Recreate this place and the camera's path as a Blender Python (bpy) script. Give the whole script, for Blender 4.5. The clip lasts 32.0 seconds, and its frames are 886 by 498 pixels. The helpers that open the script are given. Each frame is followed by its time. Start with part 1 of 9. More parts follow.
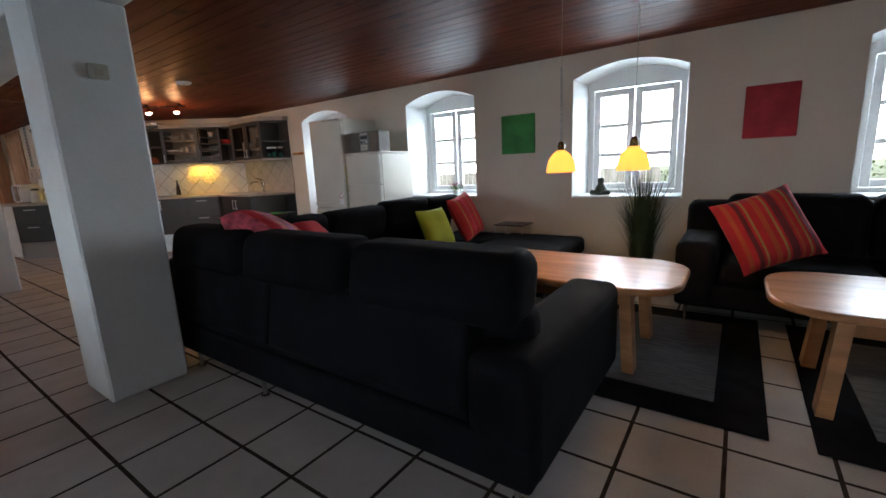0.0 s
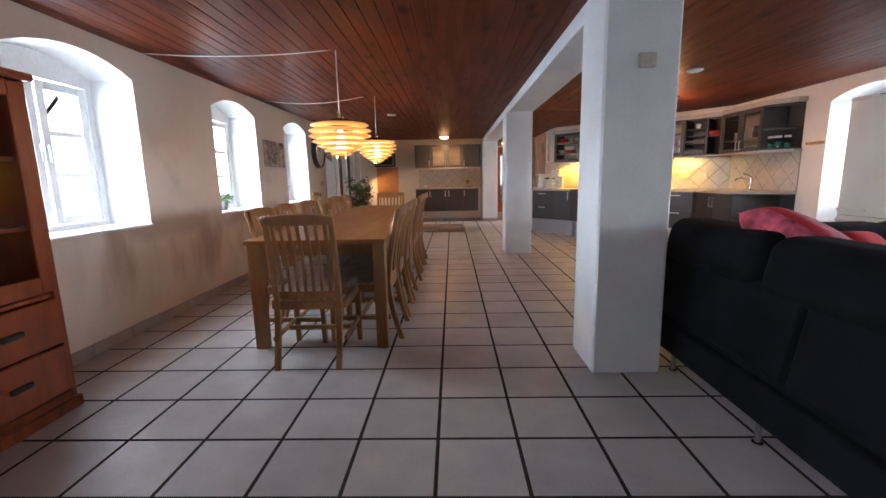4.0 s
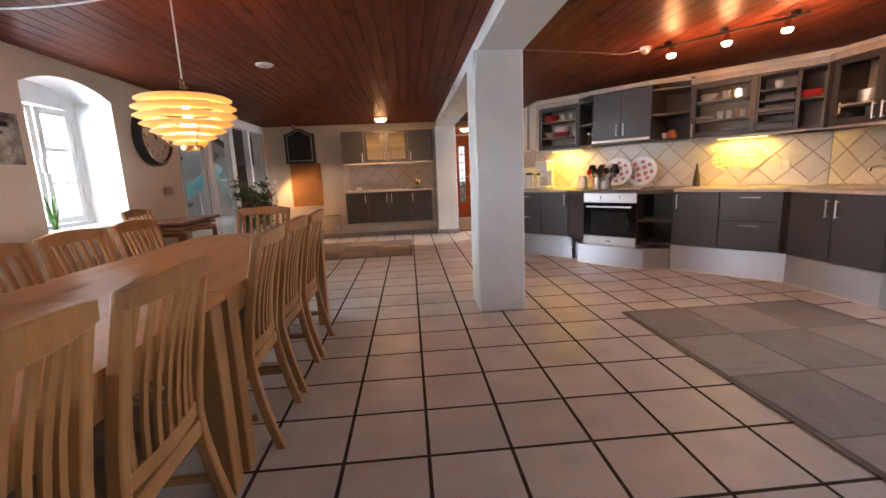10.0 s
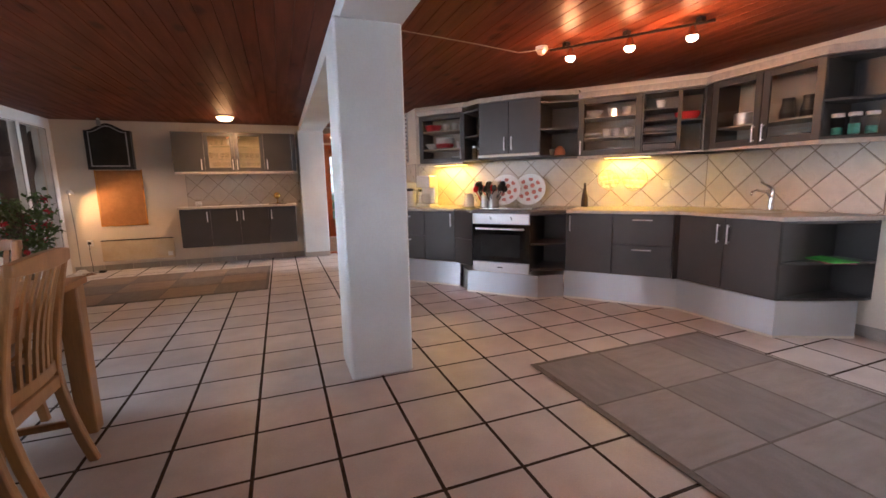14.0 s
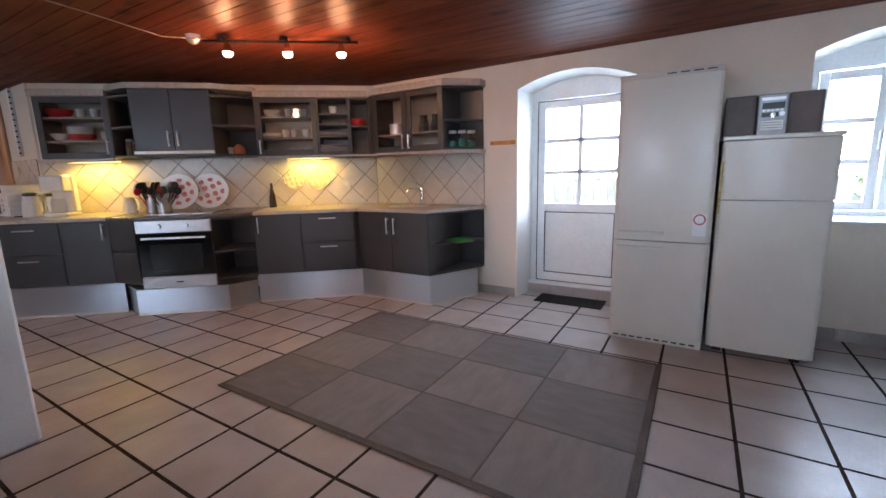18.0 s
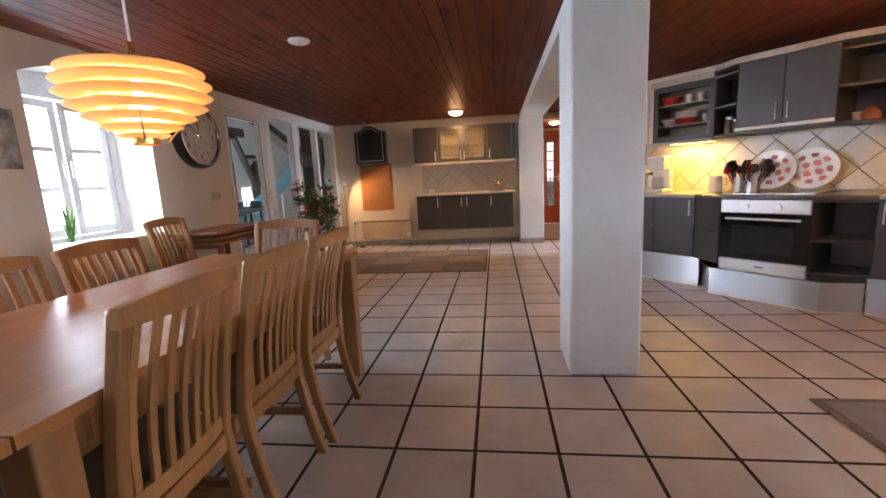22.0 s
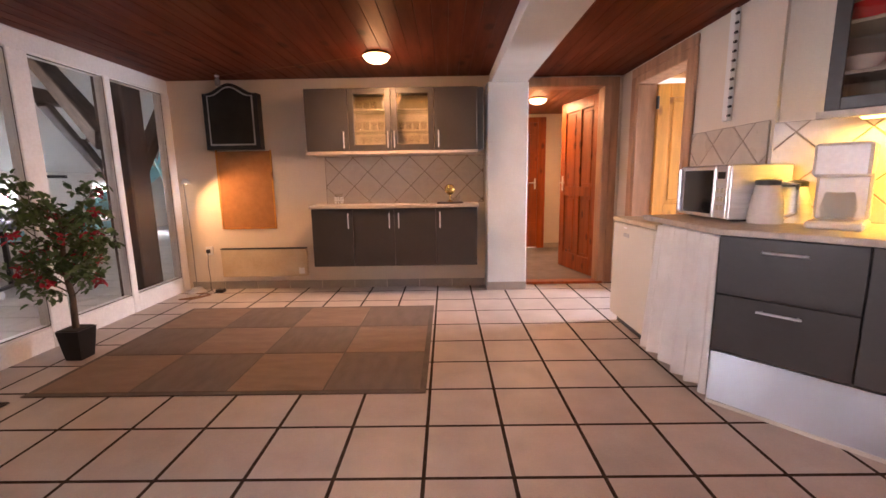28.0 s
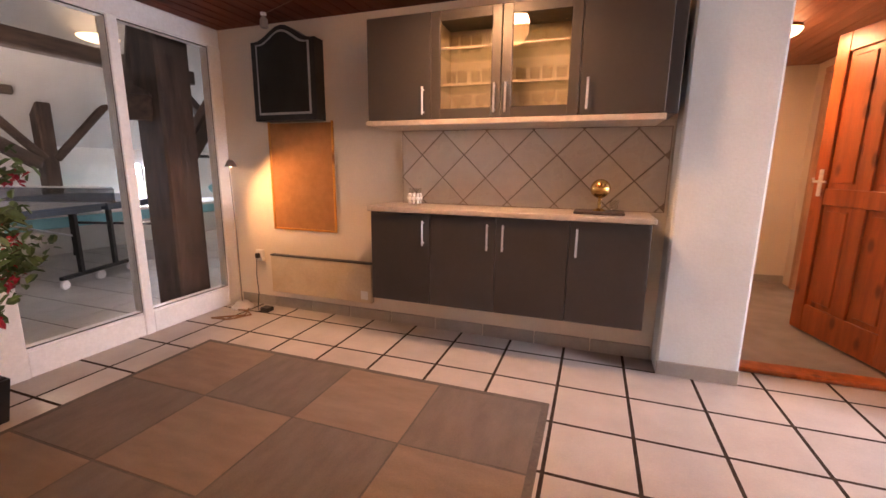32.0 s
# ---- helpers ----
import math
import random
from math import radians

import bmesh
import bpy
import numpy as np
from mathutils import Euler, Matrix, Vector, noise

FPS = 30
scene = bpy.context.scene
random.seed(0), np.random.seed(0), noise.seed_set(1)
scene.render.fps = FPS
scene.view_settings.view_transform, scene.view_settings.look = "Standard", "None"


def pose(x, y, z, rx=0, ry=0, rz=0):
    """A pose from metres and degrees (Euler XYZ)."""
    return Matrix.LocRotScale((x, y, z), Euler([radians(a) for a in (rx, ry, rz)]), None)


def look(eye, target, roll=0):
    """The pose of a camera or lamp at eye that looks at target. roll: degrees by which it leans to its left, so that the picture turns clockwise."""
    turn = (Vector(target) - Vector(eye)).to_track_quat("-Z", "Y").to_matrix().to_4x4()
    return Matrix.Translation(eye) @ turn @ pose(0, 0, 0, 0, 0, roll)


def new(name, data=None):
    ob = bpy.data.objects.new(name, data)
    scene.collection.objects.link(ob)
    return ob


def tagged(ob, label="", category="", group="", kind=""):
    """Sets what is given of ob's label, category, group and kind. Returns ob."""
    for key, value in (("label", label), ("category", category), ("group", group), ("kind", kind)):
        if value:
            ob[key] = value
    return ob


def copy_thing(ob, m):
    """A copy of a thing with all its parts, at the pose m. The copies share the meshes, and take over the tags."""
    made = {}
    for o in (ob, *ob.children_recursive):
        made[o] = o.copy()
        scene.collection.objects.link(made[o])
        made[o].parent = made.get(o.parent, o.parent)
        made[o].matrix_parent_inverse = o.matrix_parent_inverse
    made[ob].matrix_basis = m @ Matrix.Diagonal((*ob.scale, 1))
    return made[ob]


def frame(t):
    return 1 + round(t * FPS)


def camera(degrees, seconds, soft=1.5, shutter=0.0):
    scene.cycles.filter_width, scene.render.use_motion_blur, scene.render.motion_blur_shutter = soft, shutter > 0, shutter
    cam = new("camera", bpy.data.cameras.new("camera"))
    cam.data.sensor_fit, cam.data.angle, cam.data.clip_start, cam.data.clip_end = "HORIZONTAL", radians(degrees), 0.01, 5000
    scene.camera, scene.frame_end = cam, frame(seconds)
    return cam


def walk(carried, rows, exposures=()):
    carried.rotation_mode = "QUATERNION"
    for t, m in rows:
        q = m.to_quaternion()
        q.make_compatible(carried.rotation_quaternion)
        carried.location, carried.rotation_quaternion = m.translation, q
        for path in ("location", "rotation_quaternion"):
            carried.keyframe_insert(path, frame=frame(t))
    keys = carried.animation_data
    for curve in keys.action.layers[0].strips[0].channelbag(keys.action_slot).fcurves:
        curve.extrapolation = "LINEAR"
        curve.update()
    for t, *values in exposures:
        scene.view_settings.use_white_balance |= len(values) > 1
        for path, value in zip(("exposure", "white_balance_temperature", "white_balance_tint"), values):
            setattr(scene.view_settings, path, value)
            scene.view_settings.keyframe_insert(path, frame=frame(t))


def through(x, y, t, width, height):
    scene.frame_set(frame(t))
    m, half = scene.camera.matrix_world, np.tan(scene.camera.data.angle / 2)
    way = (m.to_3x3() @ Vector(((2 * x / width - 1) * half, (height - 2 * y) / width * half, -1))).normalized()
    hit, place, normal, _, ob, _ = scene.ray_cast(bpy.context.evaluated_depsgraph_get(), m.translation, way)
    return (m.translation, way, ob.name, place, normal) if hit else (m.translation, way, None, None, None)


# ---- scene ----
cam = camera(93.1, 32.0, soft=1.6)
PATH = [
    (0, (-0.120, -6.521, 1.158), (1.482, -5.388, 0.773), -2.6),
    (0.5, (-0.141, -6.475, 1.158), (1.224, -5.063, 0.781), -2.2),
    (1, (-0.178, -6.436, 1.158), (0.866, -4.773, 0.779), -2.1),
    (1.5, (-0.229, -6.402, 1.142), (0.509, -4.580, 0.773), -1.5),
    (2, (-0.274, -6.364, 1.126), (0.098, -4.433, 0.764), -1.2),
    (2.5, (-0.289, -6.353, 1.128), (-0.146, -4.391, 0.766), -1.5),
    (3, (-0.301, -6.337, 1.131), (-0.290, -4.362, 0.818), -1.6),
    (3.5, (-0.289, -6.277, 1.122), (-0.329, -4.304, 0.796), -1.1),
    (5.5, (-0.215, -5.514, 1.129), (-0.274, -3.543, 0.795), -1.3),
    (6, (-0.229, -5.243, 1.143), (-0.161, -3.273, 0.804), -1.4),
    (6.5, (-0.201, -5.010, 1.147), (-0.234, -3.040, 0.800), -2.6),
    (7, (-0.153, -4.770, 1.151), (-0.235, -2.798, 0.830), -2.0),
    (7.5, (-0.142, -4.512, 1.139), (-0.138, -2.539, 0.812), -0.8),
    (8, (-0.143, -4.241, 1.127), (-0.098, -2.272, 0.776), -1.5),
    (8.5, (-0.098, -3.993, 1.128), (-0.136, -2.019, 0.810), -2.1),
    (9, (-0.069, -3.733, 1.130), (0.035, -1.764, 0.792), -0.7),
    (9.5, (-0.047, -3.497, 1.131), (0.243, -1.546, 0.798), -1.7),
    (10, (-0.020, -3.275, 1.132), (0.124, -1.311, 0.783), -2.5),
    (10.5, (0.019, -3.094, 1.131), (0.051, -1.118, 0.821), -1.7),
    (11, (0.027, -2.882, 1.129), (0.138, -0.911, 0.809), -0.9),
    (11.5, (0.035, -2.710, 1.133), (0.153, -0.738, 0.817), -1.1),
    (12, (0.047, -2.531, 1.137), (0.074, -0.556, 0.825), -2.1),
    (12.5, (0.082, -2.443, 1.141), (0.141, -0.468, 0.829), -1.1),
    (13, (0.092, -2.387, 1.146), (0.306, -0.423, 0.833), -1.6),
    (13.5, (0.139, -2.377, 1.147), (0.557, -0.449, 0.820), -1.4),
    (14, (0.189, -2.383, 1.148), (0.893, -0.536, 0.843), -1.2),
    (14.5, (0.221, -2.390, 1.140), (1.195, -0.672, 0.823), -1.6),
    (15, (0.259, -2.412, 1.133), (1.481, -0.864, 0.800), -1.4),
    (15.5, (0.282, -2.435, 1.142), (1.679, -1.047, 0.793), -1.6),
    (17.5, (0.334, -2.517, 1.179), (2.099, -1.647, 0.823), -1.3),
    (18, (0.342, -2.542, 1.188), (2.024, -1.520, 0.833), -1.4),
    (18.5, (0.312, -2.489, 1.168), (1.831, -1.232, 0.833), -1.6),
    (19, (0.279, -2.440, 1.149), (1.542, -0.922, 0.829), -1.7),
    (19.5, (0.219, -2.402, 1.140), (1.193, -0.684, 0.823), -1.9),
    (20, (0.175, -2.378, 1.135), (0.767, -0.495, 0.811), -1.6),
    (20.5, (0.134, -2.351, 1.135), (0.379, -0.392, 0.814), -2.0),
    (21, (0.082, -2.321, 1.112), (0.006, -0.348, 0.791), -1.6),
    (21.5, (0.091, -2.327, 1.142), (-0.144, -0.368, 0.814), -2.3),
    (22, (0.116, -2.297, 1.143), (-0.140, -0.342, 0.811), -2.9),
    (22.5, (0.086, -2.094, 1.141), (-0.108, -0.133, 0.797), -2.6),
    (23, (0.092, -1.951, 1.139), (-0.105, 0.002, 0.760), -2.7),
    (23.5, (0.124, -1.751, 1.133), (-0.117, 0.205, 0.791), -2.7),
    (24, (0.161, -1.543, 1.128), (-0.156, 0.406, 0.810), -2.7),
    (24.5, (0.122, -1.262, 1.085), (-0.155, 0.697, 0.770), -1.7),
    (26.5, (0.100, -0.199, 1.099), (-0.128, 1.759, 0.757), -2.3),
    (27, (0.114, 0.079, 1.123), (-0.149, 2.034, 0.794), -1.3),
    (27.5, (0.119, 0.347, 1.123), (-0.036, 2.314, 0.799), -0.6),
    (28, (0.101, 0.634, 1.123), (0.083, 2.607, 0.797), -0.9),
    (28.5, (0.148, 0.919, 1.119), (0.059, 2.881, 0.743), -1.4),
    (29, (0.183, 1.196, 1.116), (0.090, 3.160, 0.752), -0.2),
    (29.5, (0.173, 1.476, 1.108), (0.194, 3.445, 0.758), 0.1),
    (30, (0.189, 1.757, 1.100), (0.209, 3.729, 0.763), -0.8),
    (30.5, (0.192, 1.999, 1.119), (0.191, 3.970, 0.782), 0.0),
    (31, (0.240, 2.238, 1.128), (0.258, 4.200, 0.745), 0.4),
    (31.5, (0.137, 2.311, 1.135), (-0.028, 4.263, 0.736), 1.0),
    (32, (0.105, 2.343, 1.134), (-0.550, 4.193, 0.751), 0.6),
]

EXPOSURES = [(0.0, -0.94, 6450, 14), (1.0, -0.66, 6350, 13), (2.0, -0.04, 6200, 14), (3.0, 0.08, 6250, 18), (5.5, 0.22, 6500, 21), (7.0, 0.27, 6700, 24),
             (9.0, 0.30, 6800, 22), (13.0, 0.18, 6550, 23), (15.0, 0.1, 6150, 22), (17.5, -0.2, 5800, 18), (19.0, -0.14, 6000, 18), (20.0, 0.04, 6450, 22), (21.0, 0.22, 6450, 22),
             (24.0, 0.33, 6420, 22), (24.5, 0.33, 6450, 23), (26.4, 0.32, 7450, 32), (27.5, 0.54, 7350, 37), (29.0, 0.56, 7150, 36), (30.0, 0.50, 6950, 33), (31.0, 0.42, 6600, 31), (32.0, 0.48, 7350, 37)]
walk(cam, [(t, look(eye, target, roll)) for t, eye, target, roll in PATH], EXPOSURES)

# ---- world and light ----
world = bpy.data.worlds.new("sky")
scene.world = world
world.use_nodes = True
wn = world.node_tree.nodes
sky = wn.new("ShaderNodeTexSky")
sky.sky_type = "NISHITA"
sky.sun_disc = False
sky.sun_elevation = radians(28)
sky.sun_rotation = radians(200)
sky.air_density = 1.6
sky.dust_density = 1.0
wn["Background"].inputs["Strength"].default_value = 0.13
world.node_tree.links.new(sky.outputs[0], wn["Background"].inputs[0])


def lamp(name, kind, place, energy, colour, target=None, size=0.1, size_y=None, angle=None):
    data = bpy.data.lights.new(name, kind)
    data.energy, data.color = energy, colour
    if kind == "AREA":
        data.shape = "RECTANGLE"
        data.size, data.size_y = size, size_y or size
    elif kind == "SUN":
        data.angle = angle
    else:
        data.shadow_soft_size = size
    if kind == "SPOT":
        data.spot_size, data.spot_blend = angle, 0.6
    ob = new(name, data)
    ob.matrix_world = look(place, target) if target else pose(*place)
    return ob


lamp("sun", "SUN", (0, 0, 20), 0.8, (1.0, 0.97, 0.92), (-8, 14, 8), angle=radians(15))
DAY = (0.68, 0.87, 1.0)
XL, XR, YF, YB, ZC = -2.67, 4.03, 5.0, -9.2, 2.13
# First west window is unseen; added so daylight reaches the near floor.
WIN_L = [(-7.74, -6.80), (-3.83, -2.87), (-1.83, -0.88), (0.0, 0.93)]
WIN_R = [(-8.2, -7.18), (-6.13, -5.17), (-4.09, -3.12)]
K_DOOR = (-2.08, -1.11)
SILL, SPRING, APEX = 0.80, 1.90, 2.01
for y0, y1 in WIN_L:
    lamp("window_daylight", "AREA", (XL - 0.60, (y0 + y1) / 2, 1.46), 108, DAY, (XL + 2.0, (y0 + y1) / 2, 0.25), 0.84, 1.1)
for y0, y1 in WIN_R:
    lamp("window_daylight", "AREA", (XR + 0.60, (y0 + y1) / 2, 1.55), 84, DAY, (XR - 2.2, (y0 + y1) / 2, 0.35), 0.84, 0.85)
lamp("door_daylight", "AREA", (XR + 0.60, -1.6, 1.45), 30, DAY, (0, -1.6, 1.1), 0.8, 0.7)
lamp("side_room_daylight", "AREA", (4.15, 4.2, 1.4), 105, DAY, (2.0, 4.3, 1.0), 0.9, 0.9)

# ---- materials ----
def mat(name, col, rough=0.5, metal=0.0, var=0.10, scale=6.0, grain=0.06, gscale=60.0, bump=0.1, stretch=(1, 1, 1), rand=0.0,
        col2=None, coat=0.0, dirt=0.0, knots=0.0):
    """A procedural surface: base colour with broad and fine variation, fine relief, optional second tone."""
    m = bpy.data.materials.new(name)
    m.use_nodes = True
    nt = m.node_tree
    b = nt.nodes["Principled BSDF"]
    link = nt.links.new
    co = nt.nodes.new("ShaderNodeTexCoord")
    mp = nt.nodes.new("ShaderNodeMapping")
    mp.inputs["Scale"].default_value = stretch
    link(co.outputs["Object"], mp.inputs["Vector"])
    info = nt.nodes.new("ShaderNodeObjectInfo")
    shift = nt.nodes.new("ShaderNodeVectorMath")
    shift.operation = "ADD"
    spread = nt.nodes.new("ShaderNodeMath")
    spread.operation = "MULTIPLY"
    spread.inputs[1].default_value = 37.0
    link(info.outputs["Random"], spread.inputs[0])
    link(mp.outputs[0], shift.inputs[0])
    link(spread.outputs[0], shift.inputs[1])
    broad = nt.nodes.new("ShaderNodeTexNoise")
    broad.inputs["Scale"].default_value, broad.inputs["Detail"].default_value = scale, 4.0
    fine = nt.nodes.new("ShaderNodeTexNoise")
    fine.inputs["Scale"].default_value, fine.inputs["Detail"].default_value = gscale, 3.0
    link(shift.outputs[0], broad.inputs["Vector"])
    link(shift.outputs[0], fine.inputs["Vector"])
    c2 = col2 or tuple(c * (1 - 2.2 * var) for c in col)
    c1 = col if col2 else tuple(min(1, c * (1 + var)) for c in col)
    mix = nt.nodes.new("ShaderNodeMix")
    mix.data_type = "RGBA"
    mix.inputs["A"].default_value, mix.inputs["B"].default_value = (*c1, 1), (*c2, 1)
    ramp = nt.nodes.new("ShaderNodeMapRange")
    ramp.inputs["From Min"].default_value, ramp.inputs["From Max"].default_value = 0.32, 0.72
    link(broad.outputs["Fac"], ramp.inputs["Value"])
    link(ramp.outputs[0], mix.inputs["Factor"])
    hsv = nt.nodes.new("ShaderNodeHueSaturation")
    link(mix.outputs["Result"], hsv.inputs["Color"])
    val = nt.nodes.new("ShaderNodeMapRange")
    val.inputs["To Min"].default_value, val.inputs["To Max"].default_value = 1 - grain * 2, 1 + grain * 2
    link(fine.outputs["Fac"], val.inputs["Value"])
    if rand:
        rr = nt.nodes.new("ShaderNodeMapRange")
        rr.inputs["To Min"].default_value, rr.inputs["To Max"].default_value = 1 - rand, 1 + rand
        link(info.outputs["Random"], rr.inputs["Value"])
        mul = nt.nodes.new("ShaderNodeMath")
        mul.operation = "MULTIPLY"
        link(val.outputs[0], mul.inputs[0])
        link(rr.outputs[0], mul.inputs[1])
        link(mul.outputs[0], hsv.inputs["Value"])
    else:
        link(val.outputs[0], hsv.inputs["Value"])
    if knots:
        km = nt.nodes.new("ShaderNodeVectorMath")
        km.operation = "MULTIPLY"
        km.inputs[1].default_value = [1.0 if s > 1 else 0.5 for s in stretch]
        link(co.outputs["Object"], km.inputs[0])
        ks = nt.nodes.new("ShaderNodeVectorMath")
        link(km.outputs[0], ks.inputs[0])
        link(spread.outputs[0], ks.inputs[1])
        vor = nt.nodes.new("ShaderNodeTexVoronoi")
        vor.inputs["Scale"].default_value = knots
        link(ks.outputs[0], vor.inputs["Vector"])
        kr = nt.nodes.new("ShaderNodeMapRange")
        kr.inputs["From Min"].default_value, kr.inputs["From Max"].default_value = 0.11, 0.24
        kr.inputs["To Min"].default_value, kr.inputs["To Max"].default_value = 0.8, 0.0
        link(vor.outputs["Distance"], kr.inputs["Value"])
        km2 = nt.nodes.new("ShaderNodeMix")
        km2.data_type = "RGBA"
        km2.inputs["B"].default_value = (col[0] * 0.25, col[1] * 0.18, col[2] * 0.2, 1)
        link(kr.outputs[0], km2.inputs["Factor"])
        link(hsv.outputs[0], km2.inputs["A"])
        link(km2.outputs["Result"], b.inputs["Base Color"])
    else:
        link(hsv.outputs[0], b.inputs["Base Color"])
    rg = nt.nodes.new("ShaderNodeMapRange")
    rg.inputs["To Min"].default_value, rg.inputs["To Max"].default_value = max(0.02, rough - 0.08), min(1, rough + 0.10)
    link(broad.outputs["Fac"], rg.inputs["Value"])
    link(rg.outputs[0], b.inputs["Roughness"])
    b.inputs["Metallic"].default_value = metal
    b.inputs["Coat Weight"].default_value = coat
    b.inputs["Coat Roughness"].default_value = 0.15
    if bump:
        bp = nt.nodes.new("ShaderNodeBump")
        bp.inputs["Strength"].default_value, bp.inputs["Distance"].default_value = bump, 0.004
        link(fine.outputs["Fac"], bp.inputs["Height"])
        link(bp.outputs[0], b.inputs["Normal"])
    return m


def glow(name, col, strength):
    m = bpy.data.materials.new(name)
    m.use_nodes = True
    b = m.node_tree.nodes["Principled BSDF"]
    b.inputs["Base Color"].default_value = (*col, 1)
    b.inputs["Emission Color"].default_value = (*col, 1)
    b.inputs["Emission Strength"].default_value = strength
    return m


def pane_glass(name, mirror=0.08, tint=(1, 1, 1), face_on=0.004):
    """Thin clear pane: see-through with a faint gloss."""
    m = bpy.data.materials.new(name)
    m.use_nodes = True
    nt = m.node_tree
    nt.nodes.clear()
    out = nt.nodes.new("ShaderNodeOutputMaterial")
    clear = nt.nodes.new("ShaderNodeBsdfTransparent")
    clear.inputs[0].default_value = (*tint, 1)
    gloss = nt.nodes.new("ShaderNodeBsdfGlossy")
    gloss.inputs["Roughness"].default_value = 0.02
    face = nt.nodes.new("ShaderNodeLayerWeight")
    face.inputs["Blend"].default_value = 0.25
    fres = nt.nodes.new("ShaderNodeMapRange")
    fres.inputs["To Min"].default_value, fres.inputs["To Max"].default_value = face_on, 0.06 + 0.4 * mirror
    nt.links.new(face.outputs["Facing"], fres.inputs["Value"])
    mix = nt.nodes.new("ShaderNodeMixShader")
    nt.links.new(fres.outputs[0], mix.inputs[0])
    nt.links.new(clear.outputs[0], mix.inputs[1])
    nt.links.new(gloss.outputs[0], mix.inputs[2])
    nt.links.new(mix.outputs[0], out.inputs[0])
    return m


def shade_cloth(name, col, through, shine=0.0):
    """Thin shell that lets part of the lamp light through."""
    m = bpy.data.materials.new(name)
    m.use_nodes = True
    nt = m.node_tree
    nt.nodes.clear()
    out = nt.nodes.new("ShaderNodeOutputMaterial")
    a = nt.nodes.new("ShaderNodeBsdfDiffuse")
    t = nt.nodes.new("ShaderNodeBsdfTranslucent")
    a.inputs[0].default_value = t.inputs[0].default_value = (*col, 1)
    mix = nt.nodes.new("ShaderNodeMixShader")
    mix.inputs[0].default_value = through
    nt.links.new(a.outputs[0], mix.inputs[1])
    nt.links.new(t.outputs[0], mix.inputs[2])
    if shine:
        e = nt.nodes.new("ShaderNodeEmission")
        e.inputs[0].default_value, e.inputs[1].default_value = (1.0, 0.58, 0.17, 1), shine
        both = nt.nodes.new("ShaderNodeAddShader")
        nt.links.new(mix.outputs[0], both.inputs[0])
        nt.links.new(e.outputs[0], both.inputs[1])
        nt.links.new(both.outputs[0], out.inputs[0])
    else:
        nt.links.new(mix.outputs[0], out.inputs[0])
    return m


M_WALL = mat("plaster_cream", (0.74, 0.66, 0.56), 0.85, var=0.05, scale=1.3, grain=0.03, gscale=90, bump=0.25)
M_WHITE = mat("white_paint", (0.80, 0.80, 0.79), 0.55, var=0.03, scale=2.0, grain=0.02, gscale=70, bump=0.15)
M_PILLAR = mat("pillar_paint", (0.745, 0.785, 0.785), 0.7, var=0.04, scale=2.5, grain=0.03, gscale=80, bump=0.3)
M_TILE = mat("floor_tile", (0.51, 0.465, 0.44), 0.36, var=0.06, scale=5, grain=0.05, gscale=140, bump=0.06, rand=0.07)
M_TILE.node_tree.nodes["Principled BSDF"].inputs["Specular IOR Level"].default_value = 0.27
M_GROUT = mat("dark_grout", (0.052, 0.037, 0.029), 0.9, var=0.2, scale=20)
M_GROUT.node_tree.nodes["Principled BSDF"].inputs["Specular IOR Level"].default_value = 0.05
M_SKIRT = mat("skirting_tile", (0.38, 0.345, 0.31), 0.4, var=0.06, rand=0.06)
M_CEIL = mat("ceiling_pine", (0.165, 0.040, 0.017), 0.44, var=0.2, scale=2.2, grain=0.13, gscale=26, bump=0.05, stretch=(6, 0.6, 6),
             col2=(0.095, 0.021, 0.011), knots=5.0)
M_CEIL.node_tree.nodes["Principled BSDF"].inputs["Specular IOR Level"].default_value = 0.065
M_FRAME = mat("white_window_paint", (0.82, 0.83, 0.83), 0.35, var=0.02, bump=0.04)
M_GREY = mat("grey_laminate", (0.049, 0.045, 0.043), 0.38, var=0.06, scale=3, grain=0.05, bump=0.03)
M_GREY.node_tree.nodes["Principled BSDF"].inputs["Specular IOR Level"].default_value = 0.45
M_GREYIN = mat("grey_laminate_inside", (0.13, 0.12, 0.115), 0.5, var=0.05)
M_TOP = mat("pale_worktop", (0.47, 0.41, 0.36), 0.35, var=0.08, scale=30, grain=0.08, gscale=220, bump=0.03)
M_STEEL = mat("brushed_steel", (0.78, 0.78, 0.80), 0.34, metal=1.0, var=0.06, scale=4, grain=0.05, gscale=50, stretch=(1, 1, 12), bump=0.05)
M_PLINTH = mat("satin_aluminium", (0.54, 0.57, 0.61), 0.17, metal=1.0, var=0.03, scale=3, grain=0.02, gscale=7, stretch=(1, 1, 0.02), bump=0.5)
plinth_gloss = M_PLINTH.node_tree.nodes["Principled BSDF"].inputs["Roughness"]
M_PLINTH.node_tree.links.remove(plinth_gloss.links[0])
plinth_gloss.default_value = 0.34
M_PLINTH.node_tree.nodes["Principled BSDF"].inputs["Anisotropic"].default_value = 0.85
M_PLINTH.node_tree.nodes["Principled BSDF"].inputs["Anisotropic Rotation"].default_value = 0.25
M_CHROME = mat("chrome", (0.75, 0.75, 0.75), 0.12, metal=1.0, var=0.02, bump=0)
M_BLACK = mat("black_plastic", (0.012, 0.012, 0.013), 0.35, var=0.1)
M_OAK = mat("pale_oak", (0.305, 0.140, 0.047), 0.38, var=0.10, scale=2.2, grain=0.10, gscale=30, stretch=(6, 6, 0.8), bump=0.06, rand=0.08)
